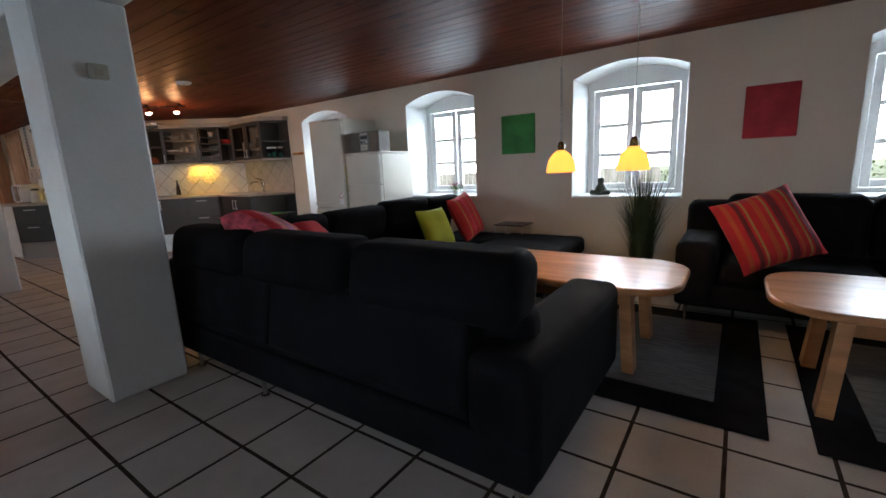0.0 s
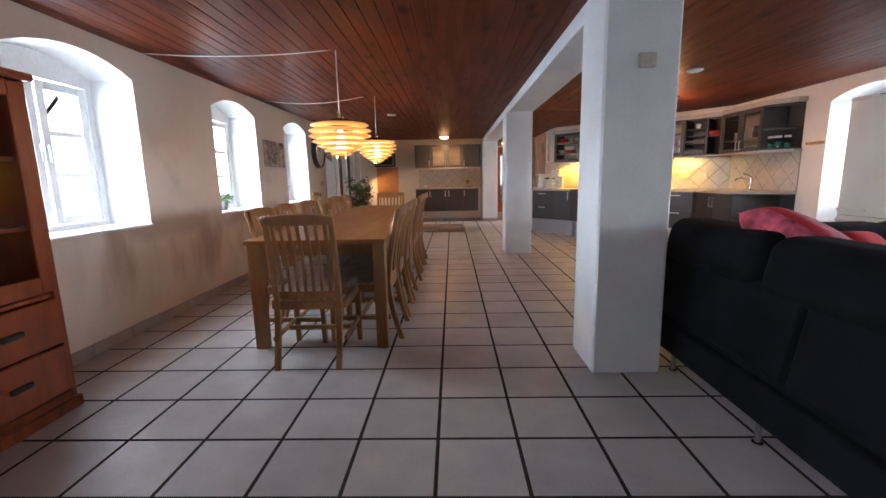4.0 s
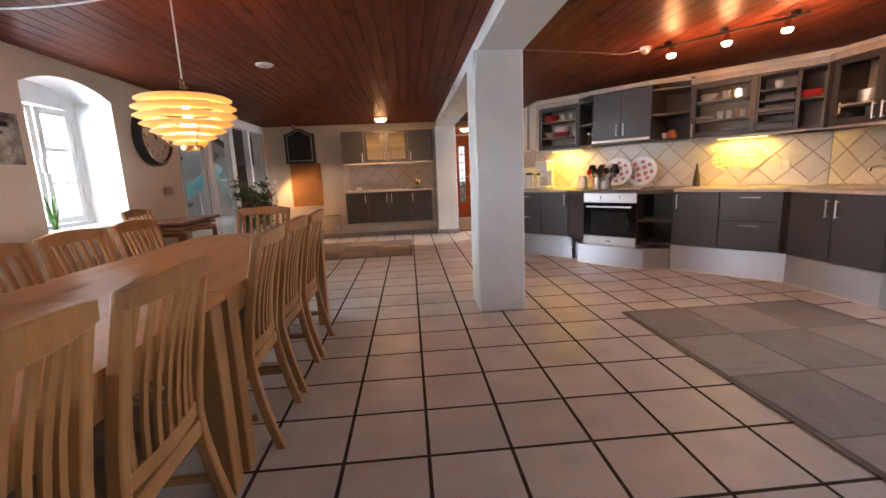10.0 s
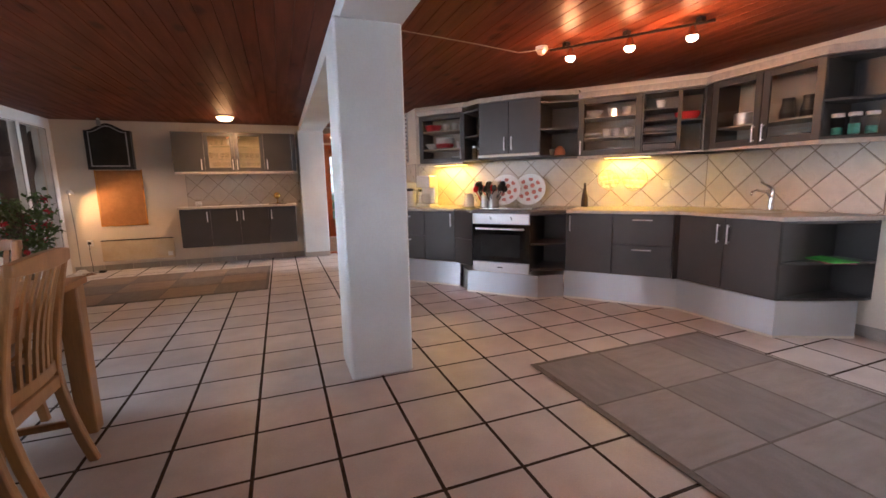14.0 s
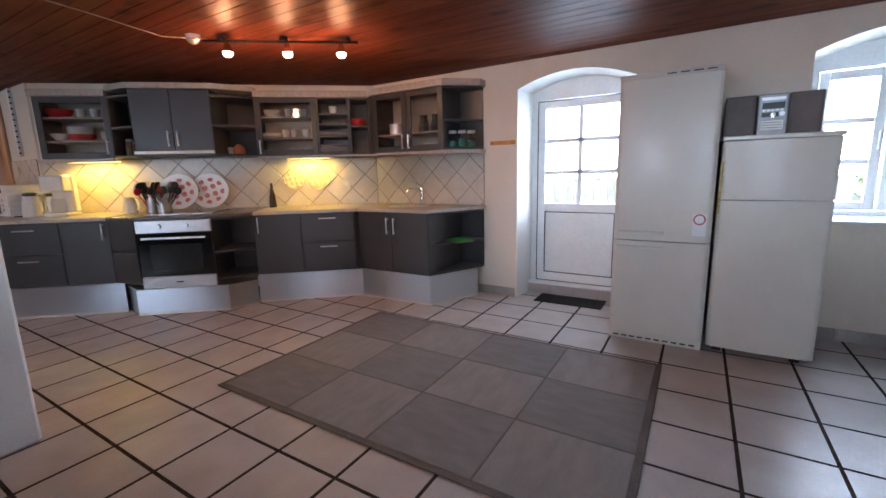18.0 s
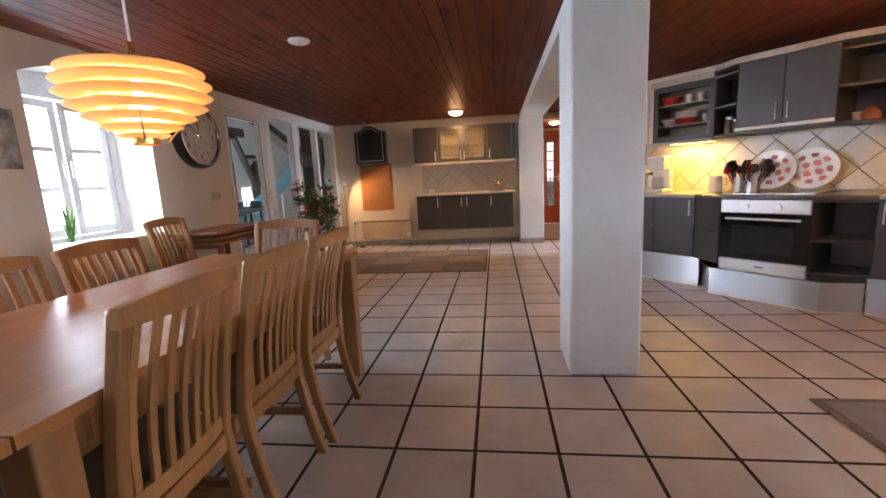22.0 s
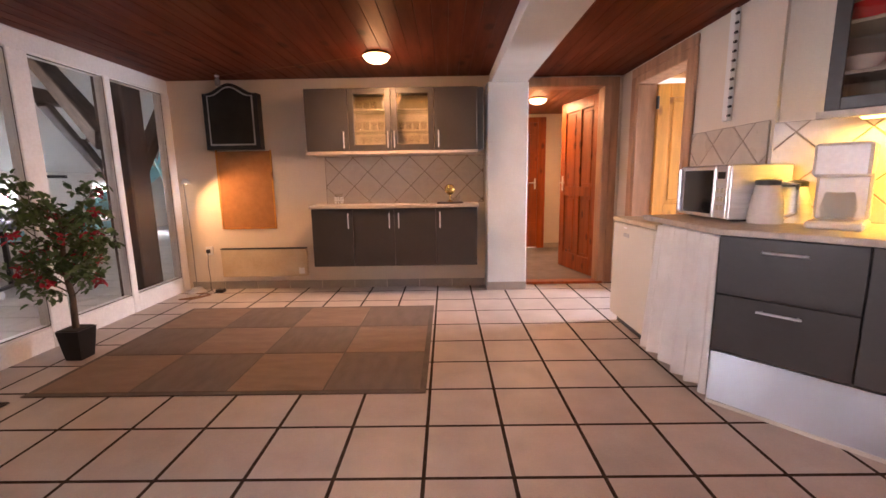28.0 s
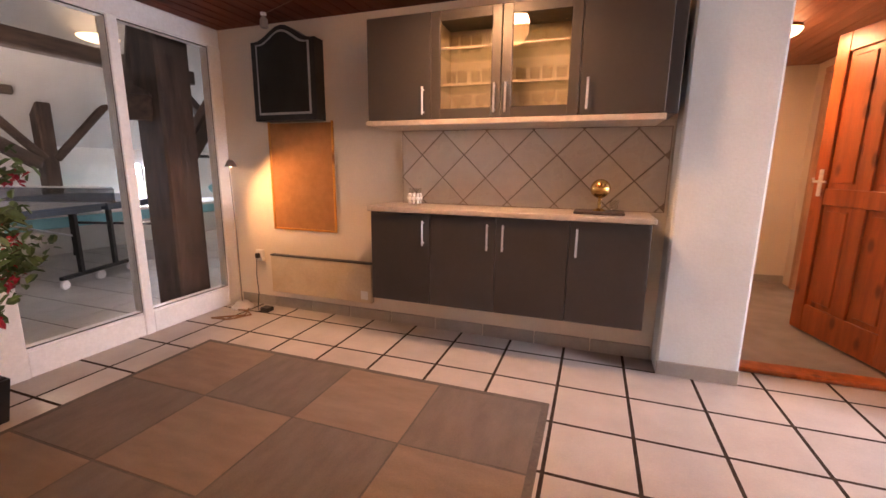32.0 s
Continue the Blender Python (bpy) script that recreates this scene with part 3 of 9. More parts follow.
def window(name, xin, side, y0, y1, label):
    """White two-leaf casement, three panes high, in its niche."""
    dep = 0.33 if side < 0 else 0.40
    xf = xin + side * dep
    ob = thing(name, turn(xf, (y0 + y1) / 2), label, "window")
    tagged(ob, kind="structure")
    hw = (y1 - y0) / 2 - 0.06 * dep / 0.54
    t = 0.03
    fr = Mesh()
    outl = arch(-hw, hw, SILL + 0.0, SPRING - 0.005, APEX - 0.008)
    inl = arch(-hw + 0.055, hw - 0.055, SILL + 0.055, SPRING - 0.075, SPRING - 0.07)
    n = len(outl)
    for k in range(n):
        j = (k + 1) % n
        quad = lambda x: [(x, *outl[k]), (x, *outl[j]), (x, *inl[j]), (x, *inl[k])]
        fr.loft([quad(-t), quad(t)])
    part("window_frame", fr, M_FRAME, ob)
    zt, zb = SPRING - 0.08, SILL + 0.06
    niche_lining(ob, -side * dep, -side * 0.03, y0, y1, SILL + 0.02)
    for sgn in (-1, 1):
        a, b = (-hw + 0.06, -0.008) if sgn < 0 else (0.008, hw - 0.06)
        leaf = Mesh()
        w = 0.058
        leaf.cbox(-0.022, 0.022, a, a + w, zb, zt, 0.004)
        leaf.cbox(-0.022, 0.022, b - w, b, zb, zt, 0.004)
        leaf.cbox(-0.022, 0.022, a + w, b - w, zb, zb + w, 0.004)
        leaf.cbox(-0.022, 0.022, a + w, b - w, zt - w, zt, 0.004)
        lf = part("casement", leaf, M_FRAME, ob)
        for k in (1, 2):
            z = zb + w + (zt - zb - 2 * w) * k / 3
            part("glazing_bar", Mesh().cbox(-0.014, 0.014, a + w, b - w, z - 0.019, z + 0.019, 0.005), M_FRAME, lf)
        for k in range(3):
            za, zc = zb + w + (zt - zb - 2 * w) * k / 3, zb + w + (zt - zb - 2 * w) * (k + 1) / 3
            g = part("pane", Mesh().box(-0.003, 0.003, a + w - 0.004, b - w + 0.004, za + 0.002, zc - 0.002), M_CLEAR, lf)
            g.visible_shadow = False
        part("window_catch", Mesh().cbox(-side * 0.035 - 0.01, -side * 0.035 + 0.01, sgn * 0.03 - 0.008, sgn * 0.03 + 0.008, 1.28, 1.40, 0.004), M_STEEL, lf)
    part("window_sill", Mesh().cbox(min(-side * (dep + 0.03), -side * 0.03), max(-side * (dep + 0.03), -side * 0.03), -hw - 0.03, hw + 0.03, SILL + 0.001, SILL + 0.02, 0.006), M_WHITE, ob)
    return ob


# window_1 is the added one, out of view
for i, (a, b) in enumerate(WIN_L):
    window("window_%d" % (i + 1), XL, -1, a, b, "white arched casement window with glazing bars in a deep niche")
for i, (a, b) in enumerate(WIN_R):
    window("window_%d" % (i + 5), XR, 1, a, b, "white arched casement window with glazing bars in a deep niche")


def kitchen_door():
    y0, y1 = K_DOOR
    c = (y0 + y1) / 2
    ob = tagged(thing("door_1", turn(XR + 0.34, c), "white half-glazed outside door, six panes over a flat panel, closed", "door"), kind="structure")
    hw = (y1 - y0) / 2 - 0.034
    niche_lining(ob, -0.34, -0.04, y0, y1, 0.0)
    fr = Mesh()
    outl, inl = arch(-hw, hw, 0, SPRING - 0.005, APEX - 0.008), arch(-hw + 0.055, hw - 0.055, 0.10, SPRING - 0.075, SPRING - 0.07)
    n = len(outl)
    for k in range(n):
        j = (k + 1) % n
        quad = lambda x: [(x, *outl[k]), (x, *outl[j]), (x, *inl[j]), (x, *inl[k])]
        fr.loft([quad(-0.035), quad(0.035)])
    part("door_frame", fr, M_FRAME, ob)
    a, b, zb, zt = -hw + 0.06, hw - 0.06, 0.12, SPRING - 0.08
    leaf = Mesh()
    leaf.cbox(-0.025, 0.025, a, a + 0.07, zb, zt)
    leaf.cbox(-0.025, 0.025, b - 0.07, b, zb, zt)
    leaf.cbox(-0.025, 0.025, a + 0.07, b - 0.07, zb, zb + 0.08)
    leaf.cbox(-0.025, 0.025, a + 0.07, b - 0.07, 0.80, 0.88)
    leaf.cbox(-0.025, 0.025, a + 0.07, b - 0.07, zt - 0.07, zt)
    lf = part("leaf", leaf, M_FRAME, ob)
    part("panel", Mesh().cbox(-0.012, 0.012, a + 0.068, b - 0.068, zb + 0.078, 0.802), M_FRAME, lf)
    part("glazing_bar", Mesh().cbox(-0.014, 0.014, -0.020, 0.020, 0.88, zt - 0.07, 0.004), M_FRAME, lf)
    # thin black strips drawn round the leaf and its panel
    for (ya, yb, za, zc), xs in ((((a - 0.005, b + 0.005, zb - 0.006, zt + 0.004)), -0.0255), ((a + 0.07, b - 0.07, zb + 0.08, 0.80), -0.0135)):
        seal = Mesh().box(xs - 0.002, xs, ya, ya + 0.008, za, zc).box(xs - 0.002, xs, yb - 0.008, yb, za, zc)
        part("rubber_seal", seal.box(xs - 0.002, xs, ya + 0.008, yb - 0.008, za, za + 0.008).box(xs - 0.002, xs, ya + 0.008, yb - 0.008, zc - 0.008, zc), M_BLACK, lf)
    for k in range(3):
        z0, z1 = 0.88 + (zt - 0.95) * k / 3, 0.88 + (zt - 0.95) * (k + 1) / 3
        if k:
            part("glazing_bar", Mesh().cbox(-0.014, 0.014, a + 0.07, b - 0.07, z0 - 0.020, z0 + 0.020, 0.004), M_FRAME, lf)
        for p0, p1 in ((a + 0.07, -0.020), (0.020, b - 0.07)):
            g = part("pane", Mesh().box(-0.003, 0.003, p0, p1, z0 + 0.006, z1 - 0.006), M_CLEAR, lf)
            g.visible_shadow = False
    part("door_sill", Mesh().cbox(-0.10, 0.06, -hw, hw, 0.0, 0.095, 0.008), M_SKIRT, ob)
    for k in range(4):
        ya = -hw + 0.004 + k * (2 * hw) / 4
        part("step_tile", Mesh().cbox(-0.107, -0.1005, ya, ya + hw / 2 - 0.008, 0.004, 0.092, 0.002), M_TILE, ob)
    part("sill_cap", Mesh().cbox(-0.12, 0.06, -hw, hw, 0.0955, 0.115, 0.006), M_FRAME, ob)


kitchen_door()

# ---- glazed partition to the games room ----
GX = -2.70
gp = tagged(thing("glass_partition", turn(GX, 0), "white framed floor-to-ceiling glass partition with a glazed door", "partition"), kind="structure")
part("head_rail", Mesh().cbox(-0.04, 0.04, 1.93, 5.0, 2.0, ZC, 0.006), M_FRAME, gp)
for a, b in ((1.93, 1.948), (2.68, 2.81), (3.42, 3.565), (4.19, 4.255), (4.89, 5.0)):
    part("post", Mesh().cbox(-0.045, 0.045, a, b, 0, 2.0, 0.006), M_FRAME, gp)
for a, b in ((2.81, 3.42), (3.565, 4.19), (4.255, 4.89)):
    part("bottom_rail", Mesh().cbox(-0.04, 0.04, a, b, 0.0, 0.15, 0.006), M_FRAME, gp)
    part("bead", Mesh().cbox(-0.03, 0.03, a, b, 0.15, 0.165, 0.003).cbox(-0.03, 0.03, a, b, 1.985, 2.0, 0.003), M_FRAME, gp)
    part("pane", Mesh().box(-0.004, 0.004, a, b, 0.155, 1.99), M_CLEAR, gp).visible_shadow = False
leaf = Mesh()
for a, b, c, d in ((1.950, 1.985, 0.02, 1.995), (2.585, 2.678, 0.02, 1.995), (1.985, 2.585, 0.02, 0.13), (1.985, 2.585, 1.90, 1.995)):
    leaf.cbox(-0.03, 0.03, a, b, c, d, 0.006)
gd = part("door_leaf", leaf, M_FRAME, gp)


def gasket(parent, y0, y1, z0, z1, x):
    """Thin dark rubber seal round a pane, on the room side."""
    w = 0.007
    part("gasket", Mesh().box(x, x + 0.003, y0, y0 + w, z0, z1).box(x, x + 0.003, y1 - w, y1, z0, z1).box(x, x + 0.003, y0 + w, y1 - w, z0, z0 + w).box(x, x + 0.003, y0 + w, y1 - w, z1 - w, z1), M_BLACK, parent)


gasket(gd, 1.978, 2.592, 0.123, 1.907, 0.0302)
for a, b in ((2.81, 3.42), (3.565, 4.19), (4.255, 4.89)):
    gasket(gp, a - 0.004, b + 0.004, 0.161, 1.989, 0.0302)
part("pane", Mesh().box(-0.004, 0.004, 2.08, 2.59, 0.125, 1.905), M_CLEAR, gd).visible_shadow = False
part("handle", Mesh().cbox(0.03, 0.045, 2.62, 2.65, 1.0, 1.16, 0.004).tube([(0.045, 2.635, 1.10), (0.075, 2.635, 1.10), (0.075, 2.54, 1.10)], 0.008), M_STEEL, gd)
part("hinge", Mesh().lathe([(0.012, 1.55), (0.012, 1.66)], 10, turn(0.045, 2.69)), M_FRAME, gd)

# ---- wood doors ----
def panel_door(name, m, w, h, material, label, panels):
    """Framed door leaf in its own x, z; hinge at x = 0."""
    ob = tagged(thing(name, m, label, "door"), kind="structure")
    st = 0.105
    fr = Mesh()
    fr.cbox(0, st, -0.02, 0.02, 0.01, h)
    fr.cbox(w - st, w, -0.02, 0.02, 0.01, h)
    fr.cbox(st, w - st, -0.02, 0.02, 0.01, 0.20)
    fr.cbox(st, w - st, -0.02, 0.02, h - 0.12, h)
    fr.cbox(st, w - st, -0.02, 0.02, panels - 0.055, panels + 0.055)
    fr.cbox(w / 2 - 0.05, w / 2 + 0.05, -0.02, 0.02, 0.20, panels - 0.055)
    fr.cbox(w / 2 - 0.05, w / 2 + 0.05, -0.02, 0.02, panels + 0.055, h - 0.12)
    part("stiles_and_rails", fr, material, ob)
    for x0, x1 in ((st, w / 2 - 0.05), (w / 2 + 0.05, w - st)):
        for z0, z1 in ((0.20, panels - 0.055), (panels + 0.055, h - 0.12)):
            part("panel", Mesh().box(x0 - 0.005, x1 + 0.005, -0.004, 0.004, z0 - 0.005, z1 + 0.005).cbox(x0 + 0.034, x1 - 0.034, -0.013, 0.013, z0 + 0.034, z1 - 0.034, 0.006), material, ob)
    hd = part("door_handle", Mesh().cbox(w - 0.075, w - 0.04, -0.026, 0.026, 0.95, 1.13, 0.004), M_STEEL, ob)
    part("lever", Mesh().tube([(w - 0.058, -0.026, 1.05), (w - 0.058, -0.065, 1.05), (w - 0.16, -0.065, 1.05)], 0.008).tube([(w - 0.058, 0.026, 1.05), (w - 0.058, 0.065, 1.05), (w - 0.16, 0.065, 1.05)], 0.008), M_STEEL, hd)
    for z in (0.25, 1.72):
        part("hinge", Mesh().lathe([(0.0, z), (0.014, z), (0.014, z + 0.11), (0.0, z + 0.11)], 12, turn(-0.006, -0.026)), M_BLACK, ob)
    return ob


def casing(name, pieces, label):
    ms = Mesh()
    for p in pieces:
        ms.cbox(*p, 0.008)
    return struct(name, ms, M_TRIM, label, "door frame")


casing("door_frame_1", [(1.70, 1.78, 5.03, 5.20, 0.0, 2.02), (0.906, 1.78, 5.03, 5.20, 2.02, 2.11), (1.78, 1.86, 5.05, 5.09, 0.0, 2.11)], "brown wooden frame of the hall opening")
casing("door_frame_2", [(1.875, 2.06, 4.68, 4.72, 0, 1.96), (1.875, 2.06, 3.865, 3.90, 0, 1.96), (1.875, 2.06, 3.865, 4.72, 1.96, 2.03),
                        (1.872, 1.90, 4.72, 4.82, 0, 2.03), (1.872, 1.90, 3.78, 3.865, 0, 2.03), (1.872, 1.90, 3.78, 4.82, 2.03, 2.11)], "brown wooden frame of the side room door")
struct("door_frame_4", Mesh().cbox(1.545, 1.665, 7.345, 7.378, 0.012, 2.05, 0.006).cbox(0.902, 1.545, 7.345, 7.378, 1.97, 2.05, 0.006), M_PINE, "reddish pine door frame at the end of the hall", "door frame")
d5 = tagged(thing("door_5", turn(0.905, 7.42), "reddish pine outside door with a narrow glazed light, closed", "door"), kind="structure")
sr = Mesh()
for x0, x1, z0, z1 in ((0.0, 0.36, 0.02, 2.05), (0.36, 0.65, 0.02, 0.42), (0.36, 0.65, 1.80, 2.05), (0.50, 0.65, 0.42, 1.80)):
    sr.cbox(x0, x1, -0.02, 0.02, z0, z1, 0.003)
part("stiles_and_rails", sr, M_PINE, d5)
part("panel", Mesh().cbox(0.07, 0.30, -0.032, -0.018, 0.75, 1.85, 0.012), M_PINE, d5)
part("panel", Mesh().cbox(0.07, 0.30, -0.032, -0.018, 0.12, 0.56, 0.012), M_PINE, d5)
part("pane", Mesh().box(0.36, 0.50, -0.003, 0.003, 0.42, 1.80), pane_glass("dim_pane", 0.1, (0.25, 0.26, 0.27)), d5).visible_shadow = False
for k in range(1, 7):
    part("glazing_bar", Mesh().cbox(0.36, 0.50, -0.014, 0.014, 0.42 + 0.197 * k - 0.012, 0.42 + 0.197 * k + 0.012, 0.003), M_PINE, d5)
part("glazing_bar", Mesh().cbox(0.424, 0.436, -0.012, 0.012, 0.42, 1.80, 0.003), M_PINE, d5)
part("door_handle", Mesh().cbox(0.595, 0.625, -0.03, -0.02, 0.95, 1.12, 0.003).tube([(0.61, -0.03, 1.05), (0.61, -0.06, 1.05), (0.51, -0.06, 1.05)], 0.008), M_STEEL, d5)
panel_door("door_2", turn(1.74, 5.21, 0.015, 104), 0.78, 1.98, M_PINE, "orange varnished pine panel door, standing open into the hall", 0.95)
panel_door("door_3", turn(2.048, 4.658, 0.01, -3), 0.72, 1.94, M_PINEPALE, "pale knotty pine panel door, standing open", 0.80)

casing("door_frame_3", [(1.955, 2.06, 6.42, 6.47, 0.012, 1.98), (1.955, 2.06, 7.13, 7.18, 0.012, 1.98), (1.955, 2.06, 6.42, 7.18, 1.98, 2.03)], "orange wooden frame of the far hall door")
panel_door("door_4", turn(2.02, 6.475, 0.015, 90), 0.65, 1.95, M_FRAME, "white panelled door in the hall, closed", 0.95)

# ---- kitchen ----
KA = math.degrees(math.atan2(-UY, -UX))
M_STONE = mat("dark_speckled_worktop", (0.10, 0.09, 0.085), 0.25, var=0.25, scale=40, grain=0.25, gscale=180, bump=0.02)
M_SPLASH = mat("cream_wall_tile", (0.54, 0.475, 0.40), 0.28, var=0.05, scale=9, grain=0.03, gscale=90, bump=0.05, rand=0.05)
M_JOINT = mat("wall_tile_joint", (0.27, 0.205, 0.15), 0.85, var=0.15)
M_INSIDE = mat("pale_shelf_board", (0.46, 0.40, 0.33), 0.5, var=0.06)
M_FROST = pane_glass("cabinet_glass", 0.15, (0.93, 0.92, 0.90), 0.05)
M_OVENGLASS = mat("black_oven_glass", (0.006, 0.006, 0.007), 0.06, var=0.05, bump=0)


def kitm(s_left):
    return turn(*kp(s_left, 0), 0, KA)


def bar_handle(parent, x, z, length, upright, front):
    ms = Mesh()
    if upright:
        ms.tube([(x, front - 0.028, z - length / 2), (x, front - 0.028, z + length / 2)], 0.006)
        for dz in (-0.4, 0.4):
            ms.tube([(x, front, z + dz * length), (x, front - 0.028, z + dz * length)], 0.004, 6)
    else:
        ms.tube([(x - length / 2, front - 0.028, z), (x + length / 2, front - 0.028, z)], 0.006)
        for dx in (-0.4, 0.4):
            ms.tube([(x + dx * length, front, z), (x + dx * length, front - 0.028, z)], 0.004, 6)
    part("handle", ms, M_STEEL, parent, "slim brushed steel bar handle", smooth=True)


def carcass(ob, w, d, z0, z1, shelves=(), inside=None):
    t = 0.016
    ms = Mesh()
    ms.cbox(0, t, -d + 0.02, -0.002, z0, z1, 0.002)
    ms.cbox(w - t, w, -d + 0.02, -0.002, z0, z1, 0.002)
    ms.cbox(t, w - t, -d + 0.02, -0.002, z0, z0 + t, 0.002)
    ms.cbox(t, w - t, -d + 0.02, -0.002, z1 - t, z1, 0.002)
    part("body", ms, M_GREY, ob)
    part("back_panel", Mesh().box(t, w - t, -0.012, -0.004, z0 + t, z1 - t), inside or M_GREYIN, ob)
    for z in shelves:
        part("shelf", Mesh().cbox(t, w - t, -d + 0.03, -0.012, z - 0.008, z + 0.008, 0.002), inside or M_GREYIN, ob)


def front_door(ob, x0, x1, z0, z1, d, hx=None, hz=None, hlen=0.14, upright=True, name="door", material=None):
    p = part(name, Mesh().cbox(x0 + 0.002, x1 - 0.002, -d, -d + 0.019, z0 + 0.002, z1 - 0.002, 0.003), material or M_GREY, ob)
    if hx is not None:
        bar_handle(p, hx, hz, hlen, upright, -d)
    return p


def glass_door(ob, x0, x1, z0, z1, d, hx=None, hz=None, hlen=0.13):
    w = 0.055
    ms = Mesh()
    ms.cbox(x0 + 0.002, x0 + w, -d, -d + 0.019, z0 + 0.002, z1 - 0.002, 0.003)
    ms.cbox(x1 - w, x1 - 0.002, -d, -d + 0.019, z0 + 0.002, z1 - 0.002, 0.003)
    ms.cbox(x0 + w, x1 - w, -d, -d + 0.019, z0 + 0.002, z0 + w, 0.003)
    ms.cbox(x0 + w, x1 - w, -d, -d + 0.019, z1 - w, z1 - 0.002, 0.003)
    p = part("glazed_door", ms, M_GREY, ob)
    part("pane", Mesh().box(x0 + w - 0.004, x1 - w + 0.004, -d + 0.008, -d + 0.011, z0 + w - 0.004, z1 - w + 0.004), M_FROST, p).visible_shadow = False
    if hx is not None:
        bar_handle(p, hx, hz, hlen, True, -d)
    return p


BZ0, BZ1 = 0.28, 0.845


def base_unit(m, w, d, fronts, label):
    """fronts: (x0, x1, z0, z1, handle x, handle z, upright, drawer)"""
    ob = thing("base_cabinet", m, label, "cabinet", "kitchen base cabinets")
    carcass(ob, w, d, BZ0, BZ1)
    for x0, x1, z0, z1, hx, hz, up, drawer in fronts:
        front_door(ob, x0, x1, z0, z1, d, hx, hz, 0.15 if up else 0.16, up, "drawer_front" if drawer else "door")
    return ob


GB = "dark grey laminate base cabinet"
base_unit(turn(XR, 0.27, 0, -90), 0.80, 0.63, [(0, 0.4, BZ0, BZ1, 0.36, 0.72, True, False), (0.4, 0.8, BZ0, BZ1, 0.44, 0.72, True, False)], GB + " under the sink")
base_unit(kitm(1.17), 0.42, 0.67, [(0, 0.42, BZ0, BZ1, 0.04, 0.75, True, False)], GB + ", one door")
base_unit(kitm(0.75), 0.50, 0.67, [(0, 0.5, 0.565, BZ1, 0.25, 0.795, False, True), (0, 0.5, BZ0, 0.565, 0.25, 0.525, False, True)], GB + ", two deep drawers")
base_unit(kitm(2.78), 0.39, 0.67, [(0, 0.39, BZ0, BZ1, 0.35, 0.75, True, False)], GB + ", one door")
base_unit(kitm(3.29), 0.51, 0.67, [(0, 0.51, 0.565, BZ1, 0.255, 0.785, False, True), (0, 0.51, BZ0, 0.565, 0.255, 0.515, False, True)], GB + ", two deep drawers")


def poly_unit(name, poly, front, zs, z0, z1, label, material, group, closed=False):
    """Open unit with a slanting front: shelves of the given outline and a back."""
    cx, cy = poly[0]
    ob = thing(name, turn(cx, cy), label, "cabinet", group)
    loc = [(x - cx, y - cy) for x, y in poly]
    n = len(loc)
    mid = (sum(p[0] for p in loc) / n, sum(p[1] for p in loc) / n)
    for z in zs:
        part("shelf", Mesh().prism(loc, z - 0.009, z + 0.009), material, ob)
    for k in range(n):
        if k in front and not closed:
            continue
        (ax, ay), (bx, by) = loc[k], loc[(k + 1) % n]
        shrink = lambda p: (p[0] + (mid[0] - p[0]) * 0.035, p[1] + (mid[1] - p[1]) * 0.035)
        a2, b2 = shrink((ax, ay)), shrink((bx, by))
        part("side_panel" if k not in front else "front_panel", Mesh().prism([(ax, ay), (bx, by), b2, a2], z0, z1), material, ob)
    return ob


BG = "kitchen base cabinets"
poly_unit("end_shelf", [(3.40, -0.531), (3.95, -0.78), (4.025, -0.78), (4.025, -0.531)], (0, 1), (BZ0 + 0.01, 0.55, BZ1 - 0.01), BZ0, BZ1,
          "dark grey open corner shelf at the end of the worktop", M_GREY, BG)
poly_unit("corner_shelf", [kp(1.17, 0.67), kp(1.49, 0.80), kp(1.49, 0.0), kp(1.17, 0.0)][::-1], (2,), (BZ0 + 0.01, 0.54, BZ1 - 0.01), BZ0, BZ1,
          "dark grey open slanting shelf beside the oven", M_GREY, BG)
sx, sy = kp(2.388, 0.67)
sc = thing("corner_cabinet", turn(sx, sy), "narrow dark grey slanting cabinet beside the oven", "cabinet", BG)
slant = lambda pts: [(kp(q, d)[0] - sx, kp(q, d)[1] - sy) for q, d in pts]
part("body", Mesh().prism(slant([(2.388, 0.645), (2.115, 0.775), (2.115, 0.0), (2.388, 0.0)]), BZ0, BZ1), M_GREY, sc)
for z0, z1 in ((BZ0, 0.556), (0.566, BZ1)):
    part("front_panel", Mesh().prism(slant([(2.388, 0.67), (2.118, 0.80), (2.118, 0.782), (2.388, 0.652)]), z0, z1), M_GREY, sc)
tagged(part("back_board", Mesh().prism([kp(1.185, 0.34), kp(1.475, 0.34), kp(1.475, 0.325), kp(1.185, 0.325)], BZ0 + 0.02, BZ1 - 0.02), M_GREYIN), "dark grey back board of the open shelf beside the oven", "panel")
cf = Mesh().prism([kp(0.243, 0.685), (3.384, 0.266), (4.02, 0.272), (4.02, 0.52), kp(0.245, 0.01)], BZ0, BZ1)
tagged(part("corner_cabinet", cf, M_GREY), "blind dark grey corner cabinet between two units", "cabinet", BG)

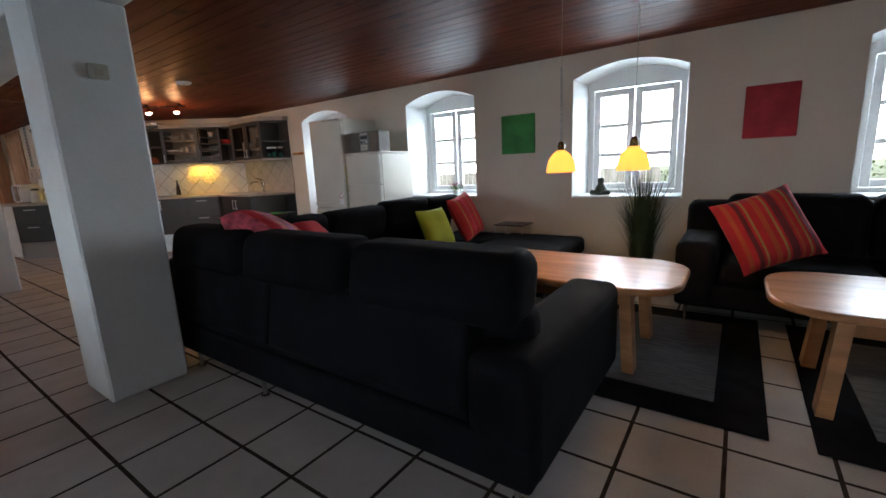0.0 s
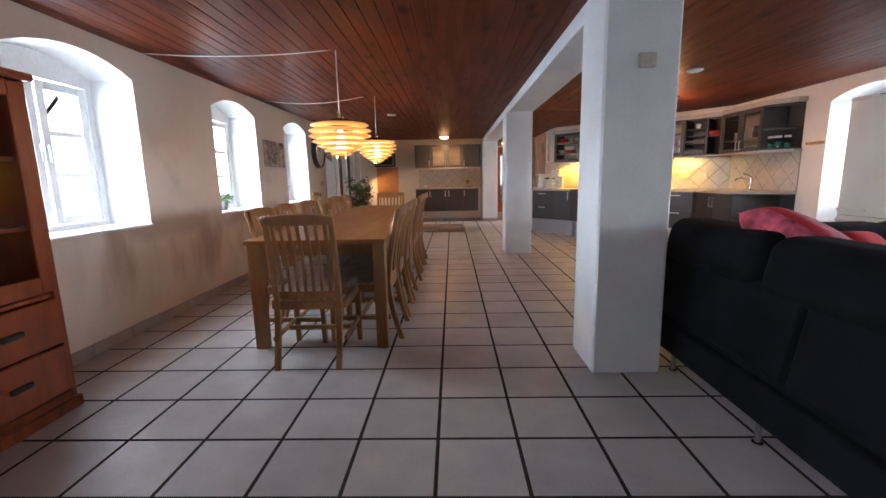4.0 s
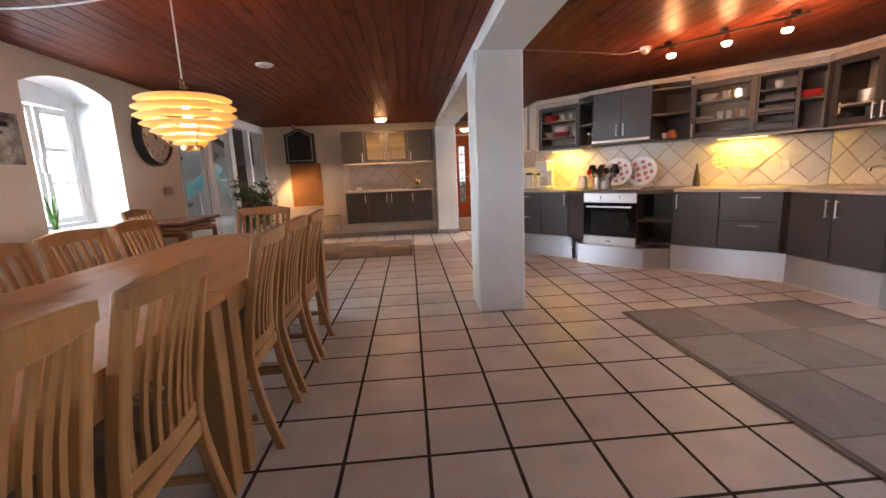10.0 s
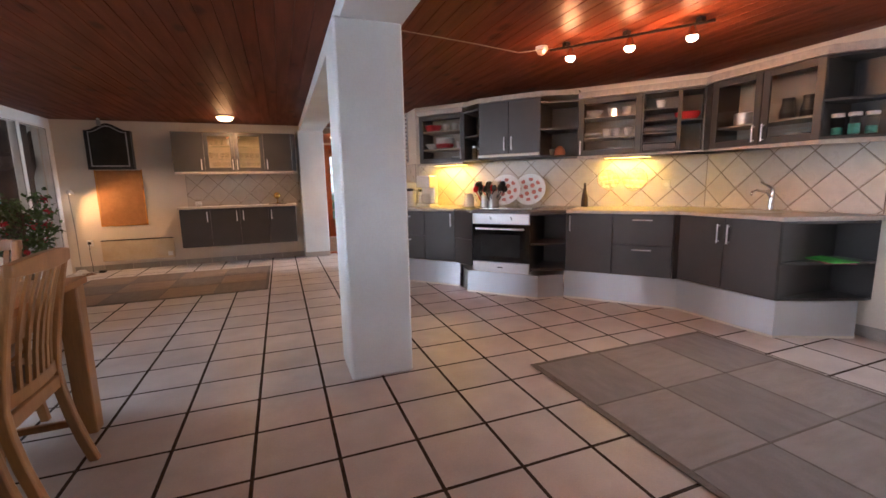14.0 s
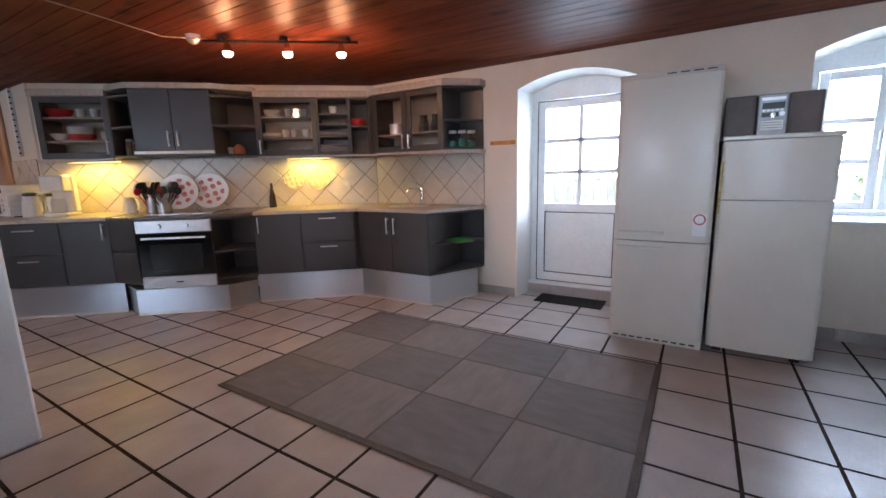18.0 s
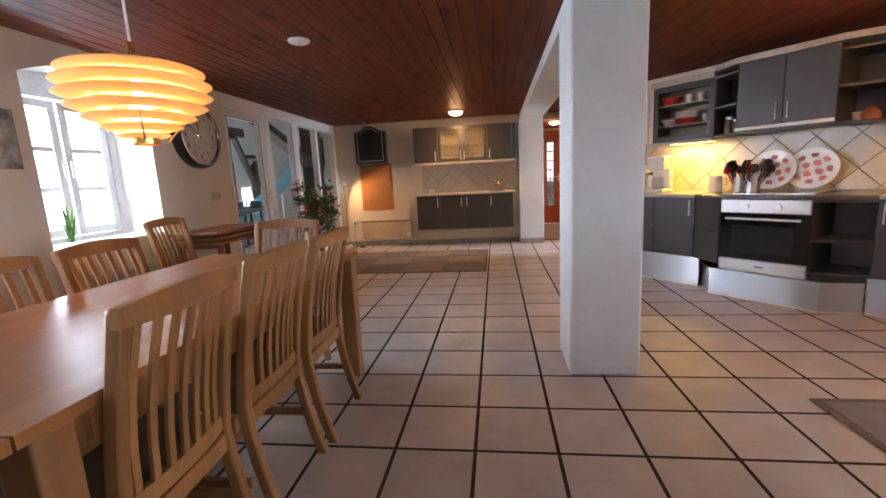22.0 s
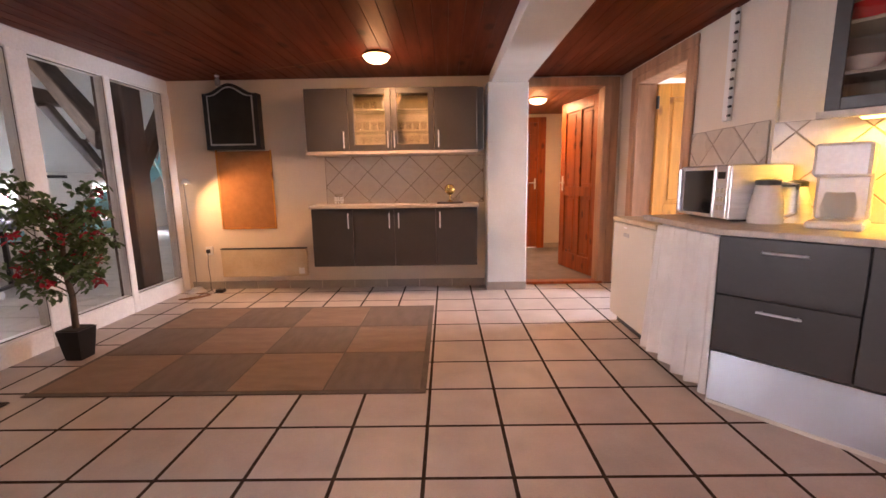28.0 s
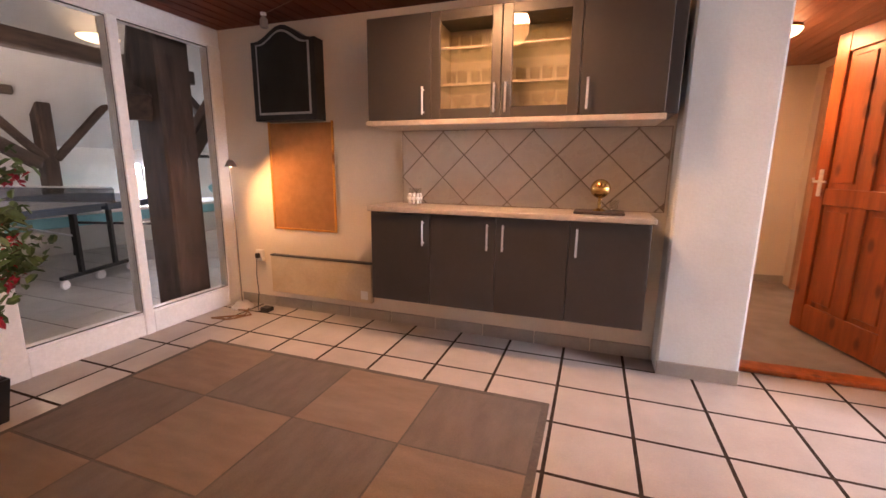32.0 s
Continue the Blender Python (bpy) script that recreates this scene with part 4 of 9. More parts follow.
# oven
ov = thing("built_in_oven", kitm(2.11), "built-in silver oven with black glass door under the hob", "oven")
part("housing", Mesh().box(0, 0.62, -0.78, -0.05, BZ0 - 0.02, BZ1), M_GREY, ov)
M_OVENPANEL = mat("pale_steel_panel", (0.60, 0.60, 0.61), 0.36, metal=0.55, var=0.03, scale=3, grain=0.02, gscale=60, stretch=(1, 1, 8), bump=0.03)
part("control_panel", Mesh().cbox(0.005, 0.615, -0.815, -0.78, 0.735, 0.842, 0.004), M_OVENPANEL, ov)
for x in (0.20, 0.42):
    part("knob", Mesh().lathe([(0.0, 0), (0.021, 0), (0.019, 0.022), (0.0, 0.022)], 16, pose(x, -0.815, 0.79, 90)), M_OVENPANEL, ov, smooth=True)
dr = part("oven_door", Mesh().cbox(0.005, 0.615, -0.812, -0.78, 0.345, 0.73, 0.004), M_OVENGLASS, ov)
part("oven_window", Mesh().cbox(0.10, 0.52, -0.8135, -0.811, 0.40, 0.63, 0.001), mat("oven_window", (0.02, 0.022, 0.022), 0.05, bump=0), dr)
part("door_handle", Mesh().cbox(0.05, 0.57, -0.845, -0.826, 0.678, 0.698, 0.006).cbox(0.06, 0.08, -0.83, -0.812, 0.68, 0.696).cbox(0.54, 0.56, -0.83, -0.812, 0.68, 0.696), M_STEEL, dr)
part("lower_drawer", Mesh().cbox(0.005, 0.615, -0.812, -0.78, 0.238, 0.34, 0.004), M_OVENPANEL, ov)
part("badge", Mesh().cbox(0.28, 0.34, -0.8135, -0.811, 0.283, 0.295, 0.001), M_GREY, ov)

# plinths
PG = "steel plinths"
def plinth(pts, top=0.272, label="brushed steel plinth under the base cabinets"):
    x0, y0 = pts[0]
    ob = thing("plinth", turn(x0, y0), label, "plinth", PG)
    for (ax, ay), (bx, by) in zip(pts, pts[1:]):
        d = Vector((bx - ax, by - ay)).normalized()
        nx, ny = d.y * 0.012, -d.x * 0.012
        part("plate", Mesh().prism([(ax - x0, ay - y0), (bx - x0, by - y0), (bx - x0 - nx, by - y0 - ny), (ax - x0 - nx, ay - y0 - ny)], 0.004, top), M_PLINTH, ob)
        part("foot_strip", Mesh().prism([(ax - x0 + nx * 0.5, ay - y0 + ny * 0.5), (bx - x0 + nx * 0.5, by - y0 + ny * 0.5), (bx - x0, by - y0), (ax - x0, ay - y0)], 0.001, 0.018), M_APPL, ob)


plinth([kp(3.29, 0.66), kp(2.335, 0.66)])
plinth([kp(2.330, 0.62), kp(2.165, 0.82), kp(1.40, 0.82), kp(1.19, 0.66)], 0.234)
plinth([kp(1.186, 0.635), kp(0.19, 0.635)])
plinth([(3.405, 0.26), (3.43, -0.52), (3.93, -0.755)])

# worktop
def worktop(name, pts, material, label):
    x0, y0 = pts[0]
    ob = part(name, Mesh().prism([(x - x0, y - y0) for x, y in pts], 0.8465, 0.878), material, at=turn(x0, y0))
    b = ob.modifiers.new("edge", "BEVEL")
    b.width, b.segments, b.limit_method = 0.006, 2, "ANGLE"
    tagged(ob, label, "worktop")
    return ob


c1 = kp(0.25, 0.69)
worktop("worktop", [kp(1.168, 0.69), c1, (3.378, 0.26), (3.378, -0.545), (3.945, -0.80), (4.028, -0.80), (4.028, 0.528), kp(1.168, 0.002)], M_TOP,
        "pale speckled laminate worktop with the sink let in")
worktop("worktop", [kp(2.390, 0.69), kp(2.12, 0.82), kp(1.48, 0.82), kp(1.17, 0.69), kp(1.17, 0.002), kp(2.390, 0.002)], M_STONE, "dark speckled worktop over the oven")
worktop("worktop", [(1.375, 3.36), (1.372, 2.60), kp(2.392, 0.69), kp(2.392, 0.002), (1.897, 3.04), (1.897, 3.36)], M_TOP,
        "pale speckled laminate worktop carrying the microwave and coffee maker")

# hob and sink
hob = thing("hob", kitm(2.08) @ turn(0, 0, 0.879), "black ceramic hob let into the dark worktop", "hob")
part("glass_plate", Mesh().cbox(0.0, 0.56, -0.66, -0.16, 0, 0.006, 0.003), M_OVENGLASS, hob)
part("rim", Mesh().cbox(-0.006, 0.566, -0.666, -0.66, 0, 0.007, 0.002).cbox(-0.006, 0.566, -0.16, -0.154, 0, 0.007, 0.002), M_STEEL, hob)
sk = thing("kitchen_sink", turn(3.70, -0.12, 0.878), "small round stainless steel sink with a tall chrome tap", "sink")
part("bowl", Mesh().lathe([(0.20, 0.004), (0.185, 0.005), (0.175, 0.0025), (0.02, 0.0015), (0.0, 0.0015)], 32), M_STEEL, sk, smooth=True)
tap = part("tap", Mesh().lathe([(0.026, 0.0), (0.026, 0.01), (0.019, 0.015), (0.018, 0.17), (0.0, 0.175)], 18, turn(0.19, -0.03)), M_CHROME, sk, smooth=True)
part("spout", Mesh().tube([(0.19, -0.03, 0.10), (0.14, -0.02, 0.155), (0.06, 0.0, 0.17), (0.01, 0.01, 0.155), (0.005, 0.01, 0.13)], [0.012, 0.012, 0.011, 0.011, 0.012], 10), M_CHROME, tap, smooth=True)
part("lever", Mesh().tube([(0.19, -0.03, 0.175), (0.17, -0.02, 0.20), (0.09, 0.0, 0.235)], [0.016, 0.012, 0.007], 8), M_CHROME, tap, smooth=True)


# ---- upper cabinets ----
UZ0, UZ1 = 1.40, 1.955
UG = "kitchen wall cabinets"
UL = "dark grey wall cabinet with glazed doors and crockery inside"


def upper(m, w, d, shelves, label, inside=M_INSIDE, z0=UZ0, z1=UZ1):
    ob = thing("wall_cabinet", m, label, "cabinet", UG)
    carcass(ob, w, d, z0, z1, shelves, inside)
    return ob


u1 = upper(kitm(3.03), 0.61, 0.33, (1.56, 1.77), UL)
glass_door(u1, 0, 0.61, UZ0, UZ1, 0.33, 0.57, 1.50)
u2 = upper(kitm(2.18), 0.68, 0.46, (), "dark grey wall cabinet with two doors over the cooker hood", z0=1.455, z1=2.0)
front_door(u2, 0, 0.34, 1.455, 2.0, 0.46, 0.30, 1.56)
front_door(u2, 0.34, 0.68, 1.455, 2.0, 0.46, 0.38, 1.56)
hd = thing("cooker_hood", kitm(2.18), "slim white and steel cooker hood under the wall cabinet", "cooker hood")
part("hood_body", Mesh().cbox(0.0, 0.68, -0.45, -0.01, 1.405, 1.452, 0.004), M_GREY, hd)
part("front_strip", Mesh().cbox(0.0, 0.68, -0.485, -0.452, 1.425, 1.453, 0.004), M_APPL, hd)
poly_unit("wall_shelf", [kp(2.42, 0.0), kp(2.18, 0.0), kp(2.18, 0.46), kp(2.42, 0.33)], (2,), (1.41, 1.67, 1.945), 1.40, 1.955,
          "dark grey open slanting wall shelf with small bottles", M_GREYIN, UG)
poly_unit("wall_shelf", [kp(1.50, 0.0), kp(1.15, 0.0), kp(1.15, 0.33), kp(1.50, 0.46)], (2,), (1.41, 1.68, 1.945), 1.40, 1.955,
          "dark grey open slanting wall shelf with ornaments", M_GREY, UG)
u3 = upper(kitm(1.15), 0.58, 0.33, (1.57, 1.77), UL)
glass_door(u3, 0, 0.58, UZ0, UZ1, 0.33, 0.03, 1.48)
u4 = upper(kitm(0.57), 0.31, 0.33, (1.50, 1.58, 1.70, 1.80), "dark grey open wall rack with narrow trays", M_GREYIN)
part("tray", Mesh().cbox(0.02, 0.29, -0.325, -0.30, 1.425, 1.485, 0.003), M_GREY, u4)
part("tray", Mesh().cbox(0.02, 0.29, -0.325, -0.30, 1.595, 1.635, 0.003), M_GREY, u4)
upper(kitm(0.26), 0.20, 0.33, (1.68,), "narrow dark grey open wall shelf", M_GREYIN)
u6 = upper(turn(XR, 0.28, 0, -90), 0.81, 0.33, (1.57,), UL)
glass_door(u6, 0, 0.405, UZ0, UZ1, 0.33, 0.37, 1.49)
glass_door(u6, 0.405, 0.81, UZ0, UZ1, 0.33, 0.44, 1.49)
poly_unit("wall_shelf", [(4.025, -0.531), (3.70, -0.531), (3.76, -0.62), (3.93, -0.78), (4.025, -0.78)], (1, 2, 3), (1.41, 1.66, 1.945), 1.40, 1.955,
          "dark grey open end shelf with glass jars", M_GREY, UG)
part("corner_infill", Mesh().prism([kp(0.06, 0.33), (3.705, 0.285), (4.02, 0.285), kp(0.06, 0.01)], UZ0, UZ1), M_GREY, u6, at=turn(XR, 0.28, 0, -90).inverted())

# cornice and light pelmet
def band(name, pts, back, z0, z1, label):
    x0, y0 = pts[0]
    poly = pts + back
    ob = part(name, Mesh().prism([(x - x0, y - y0) for x, y in poly], z0, z1), M_TOP, at=turn(x0, y0))
    tagged(ob, label, "cornice")


ufront = [kp(3.05, 0.35), kp(2.43, 0.35)]
mid = [kp(2.42, 0.35), kp(2.19, 0.485), kp(1.49, 0.485), kp(1.15, 0.35)]
east = [kp(1.148, 0.35), kp(0.07, 0.35), (3.68, 0.27), (3.68, -0.54), (3.92, -0.80), (4.028, -0.80)]
band("cornice", ufront, [kp(2.43, 0.002), kp(3.05, 0.002)], 1.957, 2.015, "pale cornice board on top of the wall cabinets")
band("cornice", mid, [kp(1.15, 0.002), kp(2.42, 0.002)], 2.002, 2.05, "pale cornice board on top of the hood cabinet")
band("cornice", east, [(4.028, 0.528), kp(1.148, 0.002)], 1.957, 2.015, "pale cornice board on top of the wall cabinets")
band("pelmet", ufront, [kp(2.43, 0.30), kp(3.05, 0.30)], 1.368, 1.398, "pale light pelmet under the wall cabinets")
band("pelmet", east, [(4.028, -0.76), (3.93, -0.76), (3.73, -0.52), (3.73, 0.30), kp(1.148, 0.30)], 1.368, 1.398, "pale light pelmet under the wall cabinets")
for s0, s1 in ((2.92, 2.50), (0.95, 0.45)):
    s = (s0 + s1) / 2
    x, y = kp(s, 0.14)
    lt = thing("under_cabinet_light", turn(x, y, 1.372, KA), "slim lit lamp under the wall cabinet giving yellow light", "lamp", "under-cabinet lamps")
    part("housing", Mesh().cbox(-0.22, 0.22, -0.05, 0.05, 0.006, 0.027, 0.003), M_APPL, lt)
    part("diffuser", Mesh().cbox(-0.21, 0.21, -0.04, 0.04, 0.0, 0.006, 0.002), glow("yellow_tube", (1.0, 0.75, 0.22), 6), lt)
    lp = lamp("under_cabinet_glow", "AREA", (x, y, 1.366), 8.0, (1.0, 0.64, 0.10), None, 0.40, 0.08)
    lp.rotation_euler = (0, 0, radians(KA))

# ---- tiled splashback laid on the diagonal ----
def clip(poly, axis, lim, keep_low):
    out = []
    for k in range(len(poly)):
        a, b = poly[k], poly[(k + 1) % len(poly)]
        ina, inb = (a[axis] <= lim) == keep_low or a[axis] == lim, (b[axis] <= lim) == keep_low or b[axis] == lim
        if ina:
            out.append(a)
        if ina != inb:
            t = (lim - a[axis]) / (b[axis] - a[axis])
            out.append((a[0] + t * (b[0] - a[0]), a[1] + t * (b[1] - a[1])))
    return out


def splashback(name, m, w, z0, z1, label, pitch=0.205, off=0.0):
    """Square tiles on their points, each a piece of its own, over a joint bed; local x along, y into the wall."""
    ob = tagged(part(name, Mesh().box(0, w, -0.008, -0.001, z0, z1), M_JOINT, at=m), label, "splashback", "", "structure")
    h, g = pitch / math.sqrt(2), 0.0046
    for i in range(-2, int(w / h) + 3):
        for j in range(-2, int((z1 - z0) / h) + 3):
            if (i + j) % 2:
                continue
            cx, cz = off + i * h, z0 + 0.03 + j * h
            q = [(cx + (h - g), cz), (cx, cz + (h - g)), (cx - (h - g), cz), (cx, cz - (h - g))]
            for ax, lim, low in ((0, 0.004, False), (0, w - 0.004, True), (1, z0 + 0.003, False), (1, z1 - 0.003, True)):
                q = clip(q, ax, lim, low) if q else q
            if len(q) < 3:
                continue
            mx, mz = sum(p[0] for p in q) / len(q), sum(p[1] for p in q) / len(q)
            if max(p[0] for p in q) - min(p[0] for p in q) < 0.02 or max(p[1] for p in q) - min(p[1] for p in q) < 0.02:
                continue
            a = [(mx + (x - mx), -0.008, mz + (z - mz)) for x, z in q]
            b = [(mx + (x - mx) * 0.975, -0.012, mz + (z - mz) * 0.975) for x, z in q]
            part("tile", Mesh().loft([a, b]), M_SPLASH, ob)
    return ob


splashback("splashback_1", kitm(SEND - 0.01), SEND - 0.01, 0.88, 1.40, "cream tiled splashback laid diagonally behind the hob", off=0.1)
splashback("splashback_2", turn(XR, 0.525, 0, -90), 1.31, 0.88, 1.40, "cream tiled splashback laid diagonally behind the sink")
splashback("splashback_3", turn(PX, 3.82, 0, -90), 0.78, 0.86, 1.42, "cream tiled splashback laid diagonally behind the microwave")

# ---- fridges ----
fr = thing("fridge_freezer", turn(4.0, -2.06, 0, -90), "tall glossy white fridge freezer with two doors", "fridge")
part("cabinet", Mesh().cbox(0, 0.57, -0.55, -0.0, 0.03, 1.775, 0.006), M_APPL, fr)
def bowed_door(x0, x1, yf, yb, z0, z1):
    """Fridge door with a slightly bowed front and rounded upright edges."""
    n, c, h = 28, (x0 + x1) / 2, (x1 - x0) / 2
    front = []
    for k in range(n + 1):
        u = -math.cos(math.pi * k / n)
        front.append((c + h * u, yf + 0.012 * u * u + 0.012 * max(0.0, abs(u) - 0.93) / 0.07))
    return Mesh().prism(front + [(x1, yb), (x0, yb)], z0, z1)


for z0, z1, hz in ((0.08, 0.71, 0.67), (0.72, 1.74, 0.77)):
    d = part("door", bowed_door(0.002, 0.568, -0.612, -0.553, z0, z1), M_APPL, fr)
    h = part("handle", Mesh().cbox(0.03, 0.31, -0.636, -0.620, hz - 0.011, hz + 0.011, 0.006), M_APPL, d)
    for x in (0.05, 0.28):
        part("handle_foot", Mesh().cbox(x, x + 0.02, -0.622, -0.598, hz - 0.008, hz + 0.008, 0.002), M_APPL, h)
part("top_panel", Mesh().cbox(0.0, 0.57, -0.595, -0.553, 1.743, 1.775, 0.004), M_APPL, fr)
for k in range(4):
    part("vent_slot", Mesh().cbox(0.27 + 0.07 * k, 0.32 + 0.07 * k, -0.599, -0.594, 1.755, 1.762, 0.001), M_BLACK, fr)
part("base_grille", Mesh().cbox(0.004, 0.566, -0.585, -0.55, 0.004, 0.076, 0.003), M_APPL, fr)
for k in range(10):
    part("base_slot", Mesh().cbox(0.03 + 0.052 * k, 0.065 + 0.052 * k, -0.587, -0.5845, 0.022, 0.032, 0.0008), M_BLACK, fr)
for k in range(2):
    part("foot", Mesh().cbox(0.04 + 0.45 * k, 0.09 + 0.45 * k, -0.52, -0.46, 0, 0.03, 0.003), M_BLACK, fr)
st = part("sticker", Mesh().cbox(0.465, 0.54, -0.6088, -0.6060, 0.76, 0.90, 0.0005), M_WHITE, fr, "small white sticker with a red ring")
part("ring", Mesh().lathe([(0.026, -0.6100), (0.034, -0.6100), (0.034, -0.6090), (0.026, -0.6090), (0.026, -0.6100)], 24, pose(0.502, 0, 0.865, 0) @ Matrix.Rotation(radians(-90), 4, "X"), closed=False), mat("red_ring", (0.5, 0.03, 0.03), 0.4), st)
fz = thing("fridge", turn(4.0, -2.65, 0, -90), "lower white fridge with a small freezer door on top", "fridge")
part("cabinet", Mesh().cbox(0, 0.54, -0.53, 0.0, 0.03, 1.335, 0.006), M_APPL, fz)
part("top_board", Mesh().cbox(-0.003, 0.545, -0.60, 0.0, 1.336, 1.362, 0.006), M_APPL, fz)
for z0, z1 in ((0.05, 0.985), (0.995, 1.333)):
    d = part("door", bowed_door(0.002, 0.538, -0.598, -0.533, z0, z1), M_APPL, fz)
    part("edge_grip", Mesh().cbox(0.52, 0.5385, -0.572, -0.54, (z0 + z1) / 2 - 0.12, (z0 + z1) / 2 + 0.12, 0.004), M_APPL, d)
for k in range(2):
    part("foot", Mesh().cbox(0.04 + 0.4 * k, 0.09 + 0.4 * k, -0.52, -0.46, 0, 0.03, 0.003), M_BLACK, fz)
# Yellow stain on the fridge edge, put in as a thin raised strip.
part("tape", Mesh().cbox(-0.001, 0.012, -0.594, -0.589, 0.90, 1.22, 0.001), mat("yellow_strip", (0.55, 0.42, 0.12), 0.5, var=0.3, scale=30), fz, "thin yellow strip on the edge")
M_SPEAKER = mat("brown_grey_speaker", (0.155, 0.125, 0.11), 0.6, var=0.1)
ra = thing("stereo", turn(3.62, -2.88, 1.362, -90), "small silver compact stereo between two dark speakers", "stereo")
for x in (-0.21, 0.096):
    sp = part("speaker", Mesh().cbox(x - 0.02, x + 0.135, -0.09, 0.10, 0, 0.235, 0.006), M_SPEAKER, ra)
    part("grille", Mesh().cbox(x - 0.008, x + 0.122, -0.095, -0.09, 0.01, 0.225, 0.003), M_SPEAKER, sp)
cu = part("main_unit", Mesh().cbox(-0.07, 0.073, -0.10, 0.12, 0, 0.235, 0.006), mat("silver_plastic", (0.30, 0.29, 0.29), 0.35, metal=0.4, var=0.05), ra)
part("volume_knob", Mesh().lathe([(0.014, 0), (0.012, 0.012), (0, 0.012)], 16, pose(0.045, -0.10, 0.12, 90)), M_STEEL, cu)
part("tape_slot", Mesh().cbox(-0.05, 0.03, -0.102, -0.099, 0.105, 0.13, 0.001), M_BLACK, cu)
part("display", Mesh().cbox(-0.05, 0.055, -0.102, -0.099, 0.15, 0.185, 0.001), M_BLACK, cu)
part("cassette_flap", Mesh().cbox(-0.05, 0.055, -0.103, -0.099, 0.03, 0.085, 0.002), M_APPL, cu)
part("dial", Mesh().lathe([(0.016, 0), (0.014, 0.012), (0, 0.012)], 16, pose(0.002, -0.10, 0.115, 90)), M_CHROME, cu)
part("disc_tray", Mesh().cbox(-0.055, 0.058, -0.1025, -0.099, 0.198, 0.216, 0.002), M_STEEL, cu)
for k in range(5):
    part("button", Mesh().cbox(-0.048 + 0.021 * k, -0.034 + 0.021 * k, -0.104, -0.099, 0.138, 0.145, 0.001), M_STEEL, cu)
for k in range(3):
    part("flap_line", Mesh().cbox(-0.045, 0.05, -0.1042, -0.1028, 0.042 + 0.014 * k, 0.045 + 0.014 * k, 0.0003), M_GREY, cu)

# under-counter fridge and curtain
f2 = thing("small_fridge", turn(1.885, 3.87, 0, -90), "low white larder fridge at the end of the worktop", "fridge")
part("cabinet", Mesh().cbox(0, 0.65, -0.45, 0, 0.04, 0.795, 0.006), M_APPL, f2)
part("top_board", Mesh().cbox(-0.004, 0.654, -0.50, 0, 0.796, 0.825, 0.006), mat("cream_board", (0.66, 0.54, 0.40), 0.35, var=0.05), f2)
d = part("door", Mesh().cbox(0.003, 0.647, -0.495, -0.453, 0.07, 0.79, 0.010), M_APPL, f2)
part("grip", Mesh().cbox(0.20, 0.29, -0.4985, -0.494, 0.695, 0.722, 0.003), mat("grey_grip", (0.40, 0.40, 0.40), 0.4), d)
part("badge", Mesh().cbox(0.20, 0.25, -0.4975, -0.494, 0.755, 0.765, 0.001), M_STEEL, d)
part("kick_plate", Mesh().cbox(0.02, 0.63, -0.44, -0.42, 0.0, 0.065, 0.003), M_BLACK, f2)
cv = thing("curtain", turn(1.405, 2.60, 0), "white cotton curtain hanging under the worktop", "curtain")
cl = Mesh()
n = 96
rings = []
for k in range(9):
    f = k / 8                       # 0 at the rod, 1 at the hem
    ring = []
    for i in range(n + 1):
        u = i / n
        wave = math.sin(2 * math.pi * (5.2 * u + 0.10 * math.sin(5 * u))) + 0.45 * math.sin(2 * math.pi * 9.3 * u + 1.2) * (1 - 0.6 * f)
        out = -0.018 - 0.085 * f * u - (0.008 + 0.020 * f) * wave
        y = 0.575 * u - 0.07 * f * u
        ring.append((out, y, 0.835 - f * (0.735 + 0.06 * (1 - u)) + 0.008 * f * math.sin(11 * u)))
    rings.append(ring + [(x + 0.004, y, z) for x, y, z in ring[::-1]])
cl.loft(rings)
part("cloth", cl, mat("white_cotton", (0.76, 0.75, 0.73), 0.9, var=0.04, scale=6, grain=0.05, gscale=200, bump=0.3), cv, smooth=True)
part("rod", Mesh().tube([(0.01, 0.0, 0.835), (0.01, 0.575, 0.835)], 0.005), M_STEEL, cv)

